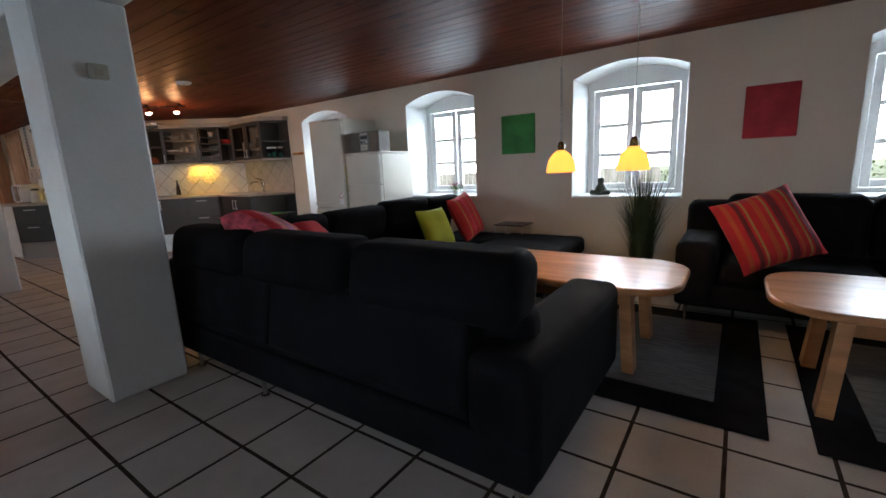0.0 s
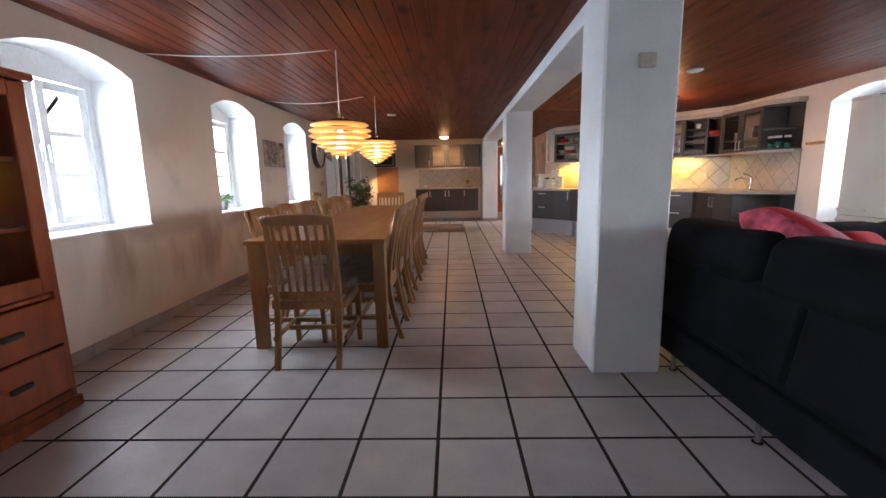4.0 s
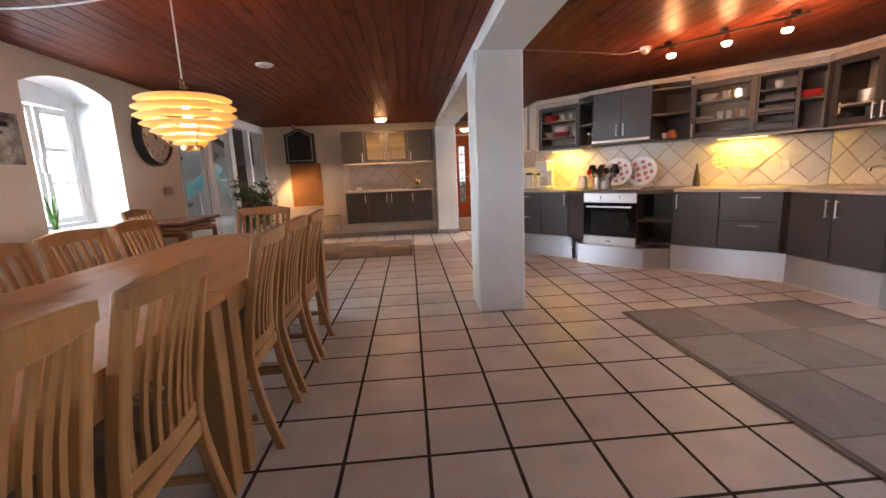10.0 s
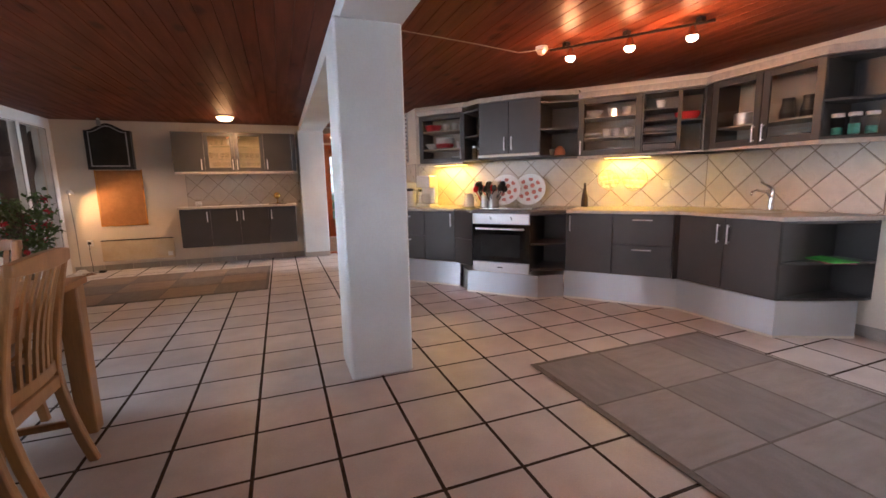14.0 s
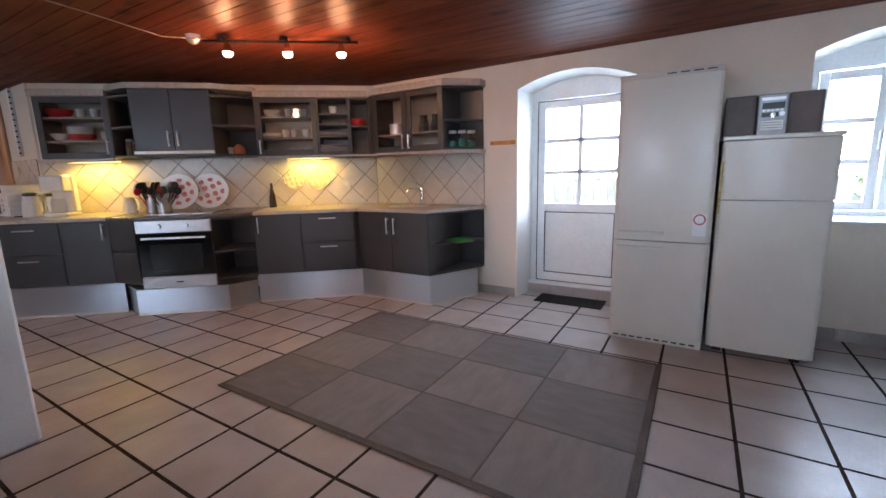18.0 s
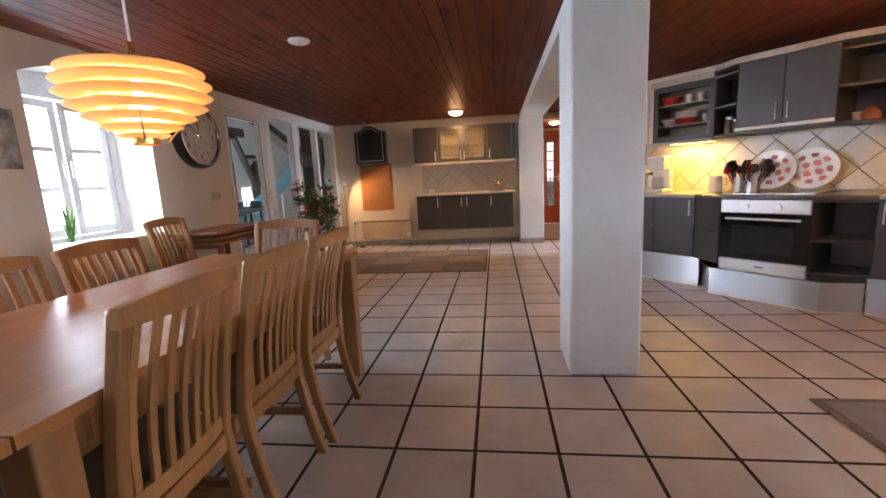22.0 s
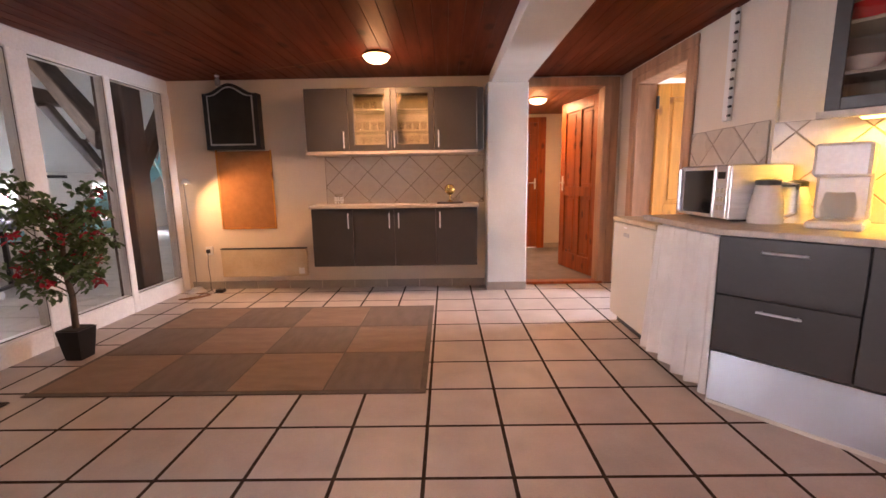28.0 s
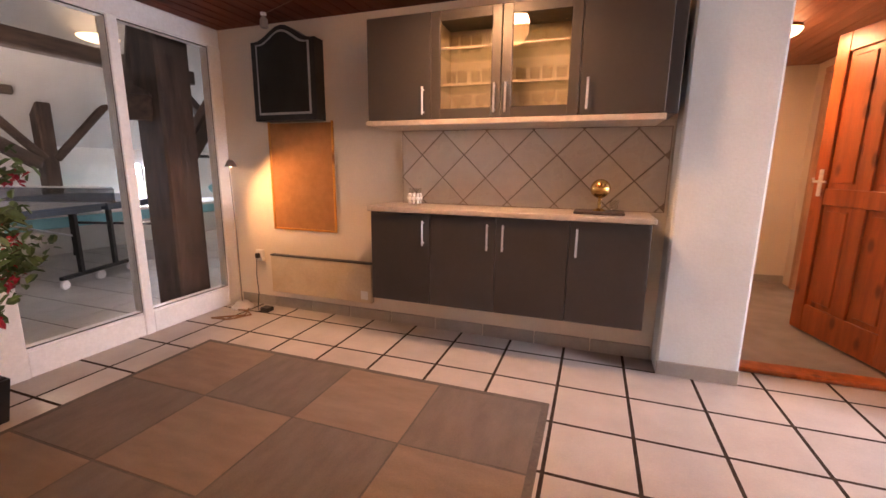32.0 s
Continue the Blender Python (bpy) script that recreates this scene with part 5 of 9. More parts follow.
# ---- dining tables ----
def dining_table(y0, y1):
    c = (y0 + y1) / 2
    L = y1 - y0
    ob = thing("dining_table", turn(-1.163, c), "long pale oak dining table, two pushed together end to end", "table", "dining tables")
    nb = 7
    w = 0.92 / nb
    for k in range(nb):
        part("top_board", Mesh().cbox(-0.46 + k * w + 0.0001, -0.46 + (k + 1) * w - 0.0002, -L / 2, L / 2, 0.722, 0.75, 0.0005), M_OAKTOP, ob)
    for sy in (-1, 1):
        part("apron", Mesh().cbox(-0.40, 0.40, sy * (L / 2 - 0.17) - 0.012, sy * (L / 2 - 0.17) + 0.012, 0.62, 0.7215, 0.003), M_OAK, ob)
        part("slide_bar", Mesh().cbox(-0.30, -0.12, sy * (L / 2 - 0.03) - 0.022, sy * (L / 2 - 0.03) + 0.022, 0.69, 0.7215, 0.003), M_OAKDARK, ob)
        for sx in (-1, 1):
            leg = Mesh()
            x, y = sx * 0.412, sy * (L / 2 - 0.065)
            a = [(x - 0.042, y - 0.042, 0.7215), (x + 0.042, y - 0.042, 0.7215), (x + 0.042, y + 0.042, 0.7215), (x - 0.042, y + 0.042, 0.7215)]
            b = [(px + sx * 0.0, py, 0.0) for px, py, _ in [(x - 0.038, y - 0.038, 0), (x + 0.038, y - 0.038, 0), (x + 0.038, y + 0.038, 0), (x - 0.038, y + 0.038, 0)]]
            lg = part("leg", leg.loft([b, a]), M_OAK, ob)
            soft(lg, 0.006, 2)
    for sx in (-1, 1):
        part("apron", Mesh().cbox(sx * 0.385 - 0.012, sx * 0.385 + 0.012, -L / 2 + 0.11, L / 2 - 0.11, 0.60, 0.7215, 0.003), M_OAK, ob)
    return ob


dining_table(-3.515, -1.752)
dining_table(-1.746, 0.06)


# ---- dining chairs ----
def sweep(path, w, d):
    """Rectangular bar along points in y, z (x fixed per point)."""
    rings = []
    for (x, y, z), sc in path:
        rings.append([(x - w * sc / 2, y - d * sc / 2, z), (x + w * sc / 2, y - d * sc / 2, z), (x + w * sc / 2, y + d * sc / 2, z), (x - w * sc / 2, y + d * sc / 2, z)])
    return Mesh().loft(rings)


CHAIR_LABEL = "pale oak dining chair with a slatted back and brown padded seat"


def dining_chair(m):
    ob = thing("dining_chair", m, CHAIR_LABEL, "chair", "chairs round the dining table")
    back = lambda z: -0.200 - 0.088 * max(0, (z - 0.43) / 0.50) ** 1.3 - 0.085 * max(0, (0.43 - z) / 0.43) ** 1.6
    for sx in (-1, 1):
        pts = [((sx * (0.166 + 0.004 * z), back(z), z), 1.0 if z < 0.75 else 0.9) for z in (0, 0.1, 0.22, 0.34, 0.43, 0.55, 0.67, 0.79, 0.925)]
        soft(part("back_leg", sweep(pts, 0.031, 0.038), M_OAK, ob), 0.006, 2)
        fl = [((sx * 0.195, 0.195, 0.0), 0.85), ((sx * 0.195, 0.19, 0.41), 1.0)]
        soft(part("front_leg", sweep(fl, 0.036, 0.036), M_OAK, ob), 0.005, 2)
        part("side_rail", Mesh().cbox(sx * 0.195 - 0.011, sx * 0.195 + 0.011, -0.19, 0.17, 0.355, 0.41, 0.003), M_OAK, ob)
        part("side_stretcher", Mesh().cbox(sx * 0.195 - 0.009, sx * 0.195 + 0.009, -0.215, 0.172, 0.155, 0.185, 0.003), M_OAK, ob)
    part("cross_stretcher", Mesh().cbox(-0.182, 0.182, -0.012, 0.012, 0.157, 0.183, 0.003), M_OAK, ob)
    part("front_rail", Mesh().cbox(-0.175, 0.175, 0.18, 0.202, 0.355, 0.41, 0.003), M_OAK, ob)
    part("rear_rail", Mesh().cbox(-0.178, 0.178, -0.216, -0.194, 0.355, 0.41, 0.003), M_OAK, ob)
    # curved top rail
    rings = []
    for k in range(9):
        a = k / 8 * 2 - 1
        x, dip = a * 0.185, -0.026 * (1 - a * a)
        y, z0, z1 = back(0.925) + dip, 0.876 + 0.004 * a * a, 0.926 + 0.018 * (1 - a * a)
        rings.append([(x, y - 0.013, z0), (x, y + 0.013, z0 + 0.002), (x, y + 0.010, z1), (x, y - 0.016, z1 - 0.002)])
    soft(part("top_rail", Mesh().loft(rings), M_OAK, ob), 0.004, 2)
    rings = []
    for k in range(7):
        a = k / 6 * 2 - 1
        x, y = a * 0.156, back(0.45) - 0.016 * (1 - a * a)
        rings.append([(x, y - 0.010, 0.428), (x, y + 0.008, 0.428), (x, y + 0.008, 0.474), (x, y - 0.010, 0.474)])
    part("lower_rail", Mesh().loft(rings), M_OAK, ob)
    for k in range(7):
        a = (k - 3) / 3.55
        x = a * 0.152
        dip = lambda t: -(0.018 + 0.010 * t) * (1 - a * a)
        pts = [((x * (1 + 0.06 * t), back(0.47 + 0.412 * t) + dip(t) + 0.010 * math.sin(math.pi * t), 0.47 + 0.412 * t), 1) for t in (0, 0.25, 0.5, 0.75, 1)]
        part("slat", sweep(pts, 0.0185, 0.010), M_OAK, ob)
    seat = Mesh().prism([(-0.205, 0.215), (-0.178, -0.185), (0.178, -0.185), (0.205, 0.215)], 0.412, 0.468)
    soft(part("seat", seat, M_SEAT, ob), 0.022, 3)
    return ob


first = dining_chair(turn(-0.925, -3.12, 0, 90) @ Matrix.Diagonal((1.12, 1, 1, 1)))
for y, dx, rz in ((-2.66, 0.0, 92), (-2.19, 0.0, 92), (-1.41, 0.0, 93), (-0.92, -0.01, 91), (-0.475, 0.0, 91)):
    copy_thing(first, turn(-0.925 + dx, y, 0, rz))
for y, dx, rz in ((-3.15, 0.0, -90), (-2.64, -0.02, -88), (-2.15, 0.0, -93), (-1.60, 0.01, -90), (-1.11, -0.01, -91), (-0.61, -0.02, -88)):
    copy_thing(first, turn(-1.37 + dx, y, 0, rz))
copy_thing(first, turn(-1.155, -3.515, 0, 1))
copy_thing(first, turn(-1.185, -0.09, 0, 182))
copy_thing(first, turn(-2.20, 0.735, 0, -87))

# ---- pendant lamps over the table ----
M_LOUVRE = shade_cloth("ivory_lamp_louvre", (0.96, 0.79, 0.49), 0.30, 0.17)


def louvre_pendant(x, y, hook, label, z=1.30, drop=0.15):
    ob = thing("pendant_lamp", turn(x, y, z) @ Matrix.Diagonal((0.92, 0.92, 0.93, 1)), label, "lamp", "layered pendant lamps")
    for r, z in ((0.252, 0.272), (0.272, 0.226), (0.270, 0.180), (0.246, 0.136), (0.200, 0.096), (0.146, 0.060), (0.096, 0.028)):
        q = max(0.045, r - 0.095)
        prof = [(q, z - 0.006), (r - 0.055, z - 0.007), (r - 0.016, z + 0.001), (r, z + 0.008), (r - 0.016, z + 0.017), (r - 0.055, z + 0.023), (q, z + 0.022)]
        part("louvre", Mesh().lathe(prof + [prof[0]], 48, closed=False), M_LOUVRE, ob, smooth=True)
    part("cap", Mesh().lathe([(0.0, 0.335), (0.075, 0.33), (0.08, 0.322), (0.08, 0.293), (0.0, 0.29)], 32), M_BRASS, ob, smooth=True)
    part("stem", Mesh().lathe([(0.0, 0.40), (0.013, 0.395), (0.015, 0.335), (0.0, 0.335)], 14), M_BRASS, ob, smooth=True)
    part("bottom_ring", Mesh().lathe([(0.052, 0.0), (0.055, 0.0), (0.055, 0.03), (0.052, 0.03), (0.052, 0.0)], 24, closed=False), M_BRASS, ob, smooth=True)
    for k in range(3):
        a = radians(70 + 120 * k)
        c, sn = math.cos(a), math.sin(a)
        part("strut", Mesh().tube([(0.092 * c, 0.092 * sn, 0.012), (0.150 * c, 0.150 * sn, 0.075), (0.205 * c, 0.205 * sn, 0.115)], 0.0035, 6), M_CHROME, ob)
        part("strap", Mesh().cbox(0.066, 0.070, -0.011, 0.011, 0.285, 0.345, 0.001, pose(0, 0, 0, 0, 0, math.degrees(a))), M_BRASS, ob)
    part("bulb", Mesh().lathe([(0.0, 0.08), (0.03, 0.09), (0.042, 0.12), (0.035, 0.16), (0.018, 0.20), (0.018, 0.25)], 20), glow("warm_bulb", (1.0, 0.78, 0.42), 22), ob, smooth=True)
    part("cord", Mesh().tube([(0, 0, 0.39), (0, 0, (ZC - 1.30 - 0.012) / 0.9)], 0.005, 8), M_WHITE, ob)
    part("ceiling_hook", Mesh().lathe([(0.012, (ZC - 1.30 - 0.02) / 0.9), (0.012, (ZC - 1.3001) / 0.9)], 10), M_WHITE, ob)
    sag = [(hook[0] * a / 0.88, hook[1] * a / 0.88, (ZC - 1.30 - 0.02 - drop * a * (1 - a)) / 0.9) for a in [k / 10 for k in range(11)]]
    part("ceiling_cable", Mesh().tube(sag, 0.005, 6), M_WHITE, ob)
    lamp("pendant_glow", "POINT", (x, y, 1.425), 26, (1.0, 0.60, 0.25), size=0.045)


louvre_pendant(-1.163, -2.68, (-1.49, -0.05), "layered ivory and brass pendant lamp, lit, over the dining table")
louvre_pendant(-1.20, -0.80, (-1.49, 0.10), "layered ivory and brass pendant lamp, lit, over the dining table", 1.325, 0.34)

# ---- west wall: clock, drawing, pots, switch, radiator ----
ck = thing("wall_clock", pose(XL, 1.44, 1.640, 0, 90, 0) @ Matrix.Diagonal((0.94, 0.94, 0.9, 1)), "large round black-rimmed station clock with a pale dial", "clock")
part("rim", Mesh().lathe([(0.312, 0.0), (0.314, 0.05), (0.305, 0.078), (0.292, 0.090), (0.283, 0.090), (0.282, 0.05), (0.27, 0.0)], 56), M_BLACK, ck, smooth=True)
part("chrome_ring", Mesh().lathe([(0.283, 0.084), (0.282, 0.094), (0.270, 0.096), (0.260, 0.080)], 56, closed=False), M_CHROME, ck, smooth=True)
dial = part("dial", Mesh().lathe([(0.0, 0.055), (0.268, 0.055), (0.268, 0.062), (0.0, 0.062)], 56), mat("clock_dial", (0.62, 0.60, 0.56), 0.5, var=0.04), ck)
for k in range(60):
    a = radians(6 * k)
    if k % 5 == 0:
        continue
    part("minute_mark", Mesh().cbox(0.232, 0.246, -0.002, 0.002, 0.062, 0.0645, 0.0005, pose(0, 0, 0, 0, 0, math.degrees(a))), M_BLACK, dial)


def words(name, text, size, m, material, parent=None, depth=0.0015):
    cv = bpy.data.curves.new(name, "FONT")
    cv.body, cv.size, cv.extrude, cv.align_x, cv.align_y = text, size, depth, "CENTER", "CENTER"
    tmp = bpy.data.objects.new(name, cv)
    scene.collection.objects.link(tmp)
    me = bpy.data.meshes.new_from_object(tmp.evaluated_get(bpy.context.evaluated_depsgraph_get()))
    bpy.data.objects.remove(tmp)
    me.materials.append(material)
    ob = new(name, me)
    if parent is not None:
        ob.parent = parent
    ob.matrix_local = m
    return ob


for h in range(1, 13):
    a = radians(90 - 30 * h)
    # dial plane: local -x is up, local y is to the right of a viewer in the room
    words("numeral", str(h), 0.062, pose(-0.195 * math.sin(a), 0.195 * math.cos(a), 0.0635, 0, 0, 90), M_BLACK, dial)
for ang, ln, w in ((-54, 0.205, 0.013), (-6, 0.140, 0.016)):
    a = radians(90 - ang)
    part("hand", Mesh().cbox(-0.03, ln, -w / 2, w / 2, 0.066, 0.069, 0.001, pose(0, 0, 0, 0, 0, math.degrees(math.atan2(math.cos(a), -math.sin(a))))), M_BLACK, ck)
part("hub", Mesh().lathe([(0.014, 0.062), (0.014, 0.074), (0, 0.074)], 16), M_BLACK, ck)
part("glass", Mesh().lathe([(0.0, 0.094), (0.2, 0.092), (0.262, 0.086)], 48, closed=False), M_CLEAR, ck, smooth=True).visible_shadow = False

pc = thing("drawing", pose(XL + 0.004, -0.405, 1.49, 90, 0, 90), "grey and white ink drawing on a frameless board", "picture")
m_draw = mat("ink_drawing", (0.52, 0.50, 0.47), 0.8, scale=9, grain=0.35, gscale=34, col2=(0.09, 0.085, 0.08), bump=0)
part("board", Mesh().cbox(-0.325, 0.325, -0.17, 0.17, 0, 0.012, 0.002), m_draw, pc)
for k in range(9):
    x, z = random.uniform(-0.28, 0.22), random.uniform(-0.14, 0.08)
    part("ink_stroke", Mesh().cbox(x, x + random.uniform(0.03, 0.09), z, z + random.uniform(0.01, 0.05), 0.0122, 0.013, 0.0002), mat("ink", (0.10, 0.095, 0.09), 0.8, col2=(0.4, 0.39, 0.37), scale=30), pc)


def leaf_cloud(ms, n, centre, radii, size, seed, flat=0.0):
    """Many small pointed leaves scattered through an uneven volume."""
    rnd = random.Random(seed)
    for _ in range(n):
        while True:
            p = Vector((rnd.uniform(-1, 1), rnd.uniform(-1, 1), rnd.uniform(-1, 1)))
            if 0.25 < p.length < 1:
                break
        p = Vector(centre) + Vector((p.x * radii[0], p.y * radii[1], p.z * radii[2]))
        m = Matrix.LocRotScale(p, Euler((rnd.uniform(-0.9, 0.9), rnd.uniform(-0.9, 0.9), rnd.uniform(0, 6.3))), None)
        s = size * rnd.uniform(0.7, 1.3)
        ms.add([(0, 0, 0), (s * 0.3, s * 0.28, 0.1 * s), (s * 0.75, s * 0.24, 0.05 * s), (s, 0, -0.1 * s), (s * 0.75, -s * 0.24, 0.05 * s), (s * 0.3, -s * 0.28, 0.1 * s)],
               [(0, 1, 2, 3), (0, 3, 4, 5)], m)
    return ms


M_LEAF = mat("green_leaf", (0.078, 0.135, 0.036), 0.5, var=0.3, scale=12, grain=0.2, gscale=60, bump=0.1)
M_HERB = mat("bright_leaf", (0.10, 0.22, 0.04), 0.6, var=0.3, scale=30)
hp = thing("potted_herb", turn(XL - 0.15, -1.52, SILL + 0.021), "small green herb in a grey pot on the window sill", "plant")
part("pot", Mesh().lathe([(0.0, 0), (0.042, 0), (0.055, 0.09), (0.050, 0.09), (0.045, 0.07), (0, 0.07)], 20), mat("grey_pot", (0.25, 0.26, 0.27), 0.6), hp, smooth=True)
part("foliage", leaf_cloud(Mesh(), 260, (0, 0, 0.145), (0.10, 0.10, 0.065), 0.032, 5), M_HERB, hp)
vp = thing("sill_plant", turn(XL - 0.16, 0.27, SILL + 0.021), "few long pale green leaves in a glass vase on the sill", "plant")
part("vase", Mesh().lathe([(0.0, 0.0), (0.032, 0.0), (0.036, 0.12), (0.033, 0.12), (0.029, 0.006), (0.0, 0.006)], 16, closed=False), pane_glass("vase_glass", 0.2, (0.94, 0.97, 0.94)), vp, smooth=True).visible_shadow = False
for k in range(7):
    a, h = k * 0.93, 0.22 + 0.03 * (k % 4)
    w = 0.009
    pts = [(0.012 * math.cos(a) + 0.07 * t * t * math.cos(a), 0.012 * math.sin(a) + 0.07 * t * t * math.sin(a), 0.01 + h * t) for t in (0, 0.35, 0.7, 1)]
    px, py = -math.sin(a) * w, math.cos(a) * w
    rings = [[(x - px * f, y - py * f, z), (x + px * f, y + py * f, z), (x + px * f + 0.002 * math.cos(a), y + py * f + 0.002 * math.sin(a), z), (x - px * f + 0.002 * math.cos(a), y - py * f + 0.002 * math.sin(a), z)] for (x, y, z), f in zip(pts, (0.7, 1.0, 0.8, 0.1))]
    part("leaf", Mesh().loft(rings), M_HERB, vp)
sw = thing("wall_switch", pose(XL, 1.63, 1.08, 90, 0, 90), "beige double switch plate on the wall", "switch")
part("plate", Mesh().cbox(-0.075, 0.075, -0.04, 0.04, 0, 0.012, 0.003), mat("beige_plastic", (0.42, 0.36, 0.28), 0.5), sw)
for x in (-0.036, 0.036):
    part("rocker", Mesh().cbox(x - 0.028, x + 0.028, -0.028, 0.028, 0.012, 0.018, 0.003), mat("beige_rocker", (0.47, 0.41, 0.33), 0.45), sw)
rd = thing("radiator", turn(XL + 0.005, 0.47), "low finned panel radiator under the window", "radiator")
M_RAD = mat("radiator_paint", (0.45, 0.42, 0.36), 0.5, var=0.06)
part("panel", Mesh().cbox(0.0, 0.05, -0.45, 0.45, 0.12, 0.56, 0.006), M_RAD, rd)
for k in range(15):
    part("fin", Mesh().cbox(0.05, 0.075, -0.43 + k * 0.06, -0.40 + k * 0.06, 0.14, 0.60, 0.005), M_RAD, rd)

# serving trolley
tr = thing("serving_trolley", turn(-2.45, 1.34), "reddish brown wooden serving trolley on castors, shelves below", "trolley")
M_TROL = mat("red_brown_wood", (0.20, 0.058, 0.024), 0.32, var=0.15, scale=2, grain=0.1, gscale=26, stretch=(6, 0.8, 6), bump=0.04)
part("top", Mesh().cbox(-0.20, 0.25, -0.42, 0.40, 0.762, 0.788, 0.006), M_TROL, tr)
part("pull_bar", Mesh().cbox(-0.14, 0.19, 0.401, 0.53, 0.764, 0.784, 0.005), M_TROL, tr)
for z in (0.672, 0.716):
    part("flap_leaf", Mesh().cbox(-0.165, 0.218, -0.38, 0.34, z, z + 0.024, 0.004), M_OAK, tr, "pale oak flap leaf stowed under the top")
part("rail", Mesh().cbox(-0.15, 0.19, -0.32, -0.30, 0.64, 0.761, 0.003), M_TROL, tr)
part("rail", Mesh().cbox(-0.15, 0.19, 0.26, 0.28, 0.64, 0.761, 0.003), M_TROL, tr)
for x in (-0.17, 0.21):
    for y in (-0.34, 0.30):
        lg = part("leg", Mesh().cbox(x - 0.02, x + 0.02, y - 0.02, y + 0.02, 0.05, 0.671, 0.004), M_TROL, tr)
        part("castor", Mesh().lathe([(0.0, -0.012), (0.022, -0.01), (0.024, 0), (0.022, 0.01), (0, 0.012)], 16, pose(x, y, 0.025, 0, 90, 0)), M_BLACK, lg, smooth=True)
part("shelf_board", Mesh().cbox(-0.148, 0.188, -0.35, 0.31, 0.36, 0.40, 0.004), M_TROL, tr)
for z in (0.14, 0.26):
    sh = part("shelf_frame", Mesh().cbox(-0.148, 0.188, -0.36, -0.33, z - 0.02, z + 0.02, 0.003).cbox(-0.148, 0.188, 0.29, 0.32, z - 0.02, z + 0.02, 0.003), M_TROL, tr)
    for k in range(7):
        part("shelf_slat", Mesh().cbox(-0.145 + k * 0.05, -0.115 + k * 0.05, -0.33, 0.29, z - 0.006, z + 0.006, 0.002), M_TROL, sh)

# glazed cupboard beside the first window
cb = thing("display_cupboard", turn(XL + 0.05, -4.70), "red-brown pine cupboard with glazed doors over drawers", "cupboard")
M_CUP = mat("red_pine", (0.25, 0.054, 0.017), 0.35, var=0.16, scale=2.5, grain=0.12, gscale=26, stretch=(7, 7, 0.7), bump=0.05)
body = Mesh()
body.cbox(0, 0.40, -0.52, -0.49, 0.06, 1.60).cbox(0, 0.40, 0.49, 0.52, 0.06, 1.60).cbox(0, 0.02, -0.49, 0.49, 0.06, 1.60).cbox(0.02, 0.40, -0.49, 0.49, 0.06, 0.10)
body.cbox(0.02, 0.38, -0.49, 0.49, 0.585, 0.605)
part("carcass", body, M_CUP, cb)
part("top_board", Mesh().cbox(0, 0.43, -0.55, 0.55, 1.60, 1.635, 0.010), M_CUP, cb)
part("plinth", Mesh().cbox(0.0, 0.415, -0.535, 0.535, 0.0, 0.06, 0.006), M_CUP, cb)
for z in (0.93, 1.25):
    part("inner_shelf", Mesh().cbox(0.02, 0.36, -0.49, 0.49, z - 0.01, z + 0.01, 0.002), M_CUP, cb)
for y0, y1 in ((-0.49, -0.003), (0.003, 0.49)):
    w = 0.06
    d = part("glazed_door", Mesh().cbox(0.385, 0.408, y0, y0 + w, 0.62, 1.59).cbox(0.385, 0.408, y1 - w, y1, 0.62, 1.59).cbox(0.385, 0.408, y0 + w, y1 - w, 0.62, 0.70).cbox(0.385, 0.408, y0 + w, y1 - w, 1.52, 1.59), M_CUP, cb)
    part("pane", Mesh().box(0.394, 0.398, y0 + w - 0.005, y1 - w + 0.005, 0.695, 1.525), M_CLEAR, d).visible_shadow = False
    part("pull", Mesh().tube([(0.408, y0 + 0.03 if y0 > 0 else y1 - 0.03, 1.02), (0.43, y0 + 0.03 if y0 > 0 else y1 - 0.03, 1.05), (0.408, y0 + 0.03 if y0 > 0 else y1 - 0.03, 1.12)], 0.006, 8), M_BLACK, d)
    for z0, z1 in ((0.11, 0.345), (0.355, 0.58)):
        dw = part("drawer", Mesh().cbox(0.385, 0.41, y0, y1, z0, z1, 0.006), M_CUP, cb)
        part("cup_pull", Mesh().cbox(0.41, 0.432, (y0 + y1) / 2 - 0.05, (y0 + y1) / 2 + 0.05, (z0 + z1) / 2 - 0.01, (z0 + z1) / 2 + 0.018, 0.006), M_BLACK, dw)
for y in (-0.3, -0.1, 0.14, 0.3):
    part("bowl", Mesh().lathe([(0.0, 0), (0.03, 0), (0.07, 0.06), (0.066, 0.06), (0.028, 0.006), (0, 0.006)], 20, turn(0.2, y, 0.94)), M_WHITE, cb, smooth=True)

# ---- lounge ----
def cushion_box(x0, x1, y0, y1, z0, z1, lean=(0, 0)):
    """Box with its top shifted by lean."""
    a = [(x0, y0, z0), (x1, y0, z0), (x1, y1, z0), (x0, y1, z0)]
    b = [(x + lean[0], y + lean[1], z1) for x, y in ((x0, y0), (x1, y0), (x1, y1), (x0, y1))]
    return Mesh().loft([a, b])


SL = "low black fabric sofa with loose cushions"


def feet(ob, pts):
    for x, y in pts:
        part("foot", Mesh().lathe([(0.0, 0.0), (0.022, 0.0), (0.022, 0.008), (0.013, 0.012), (0.013, 0.12), (0, 0.12)], 14, turn(x, y)), M_CHROME, ob, smooth=True)


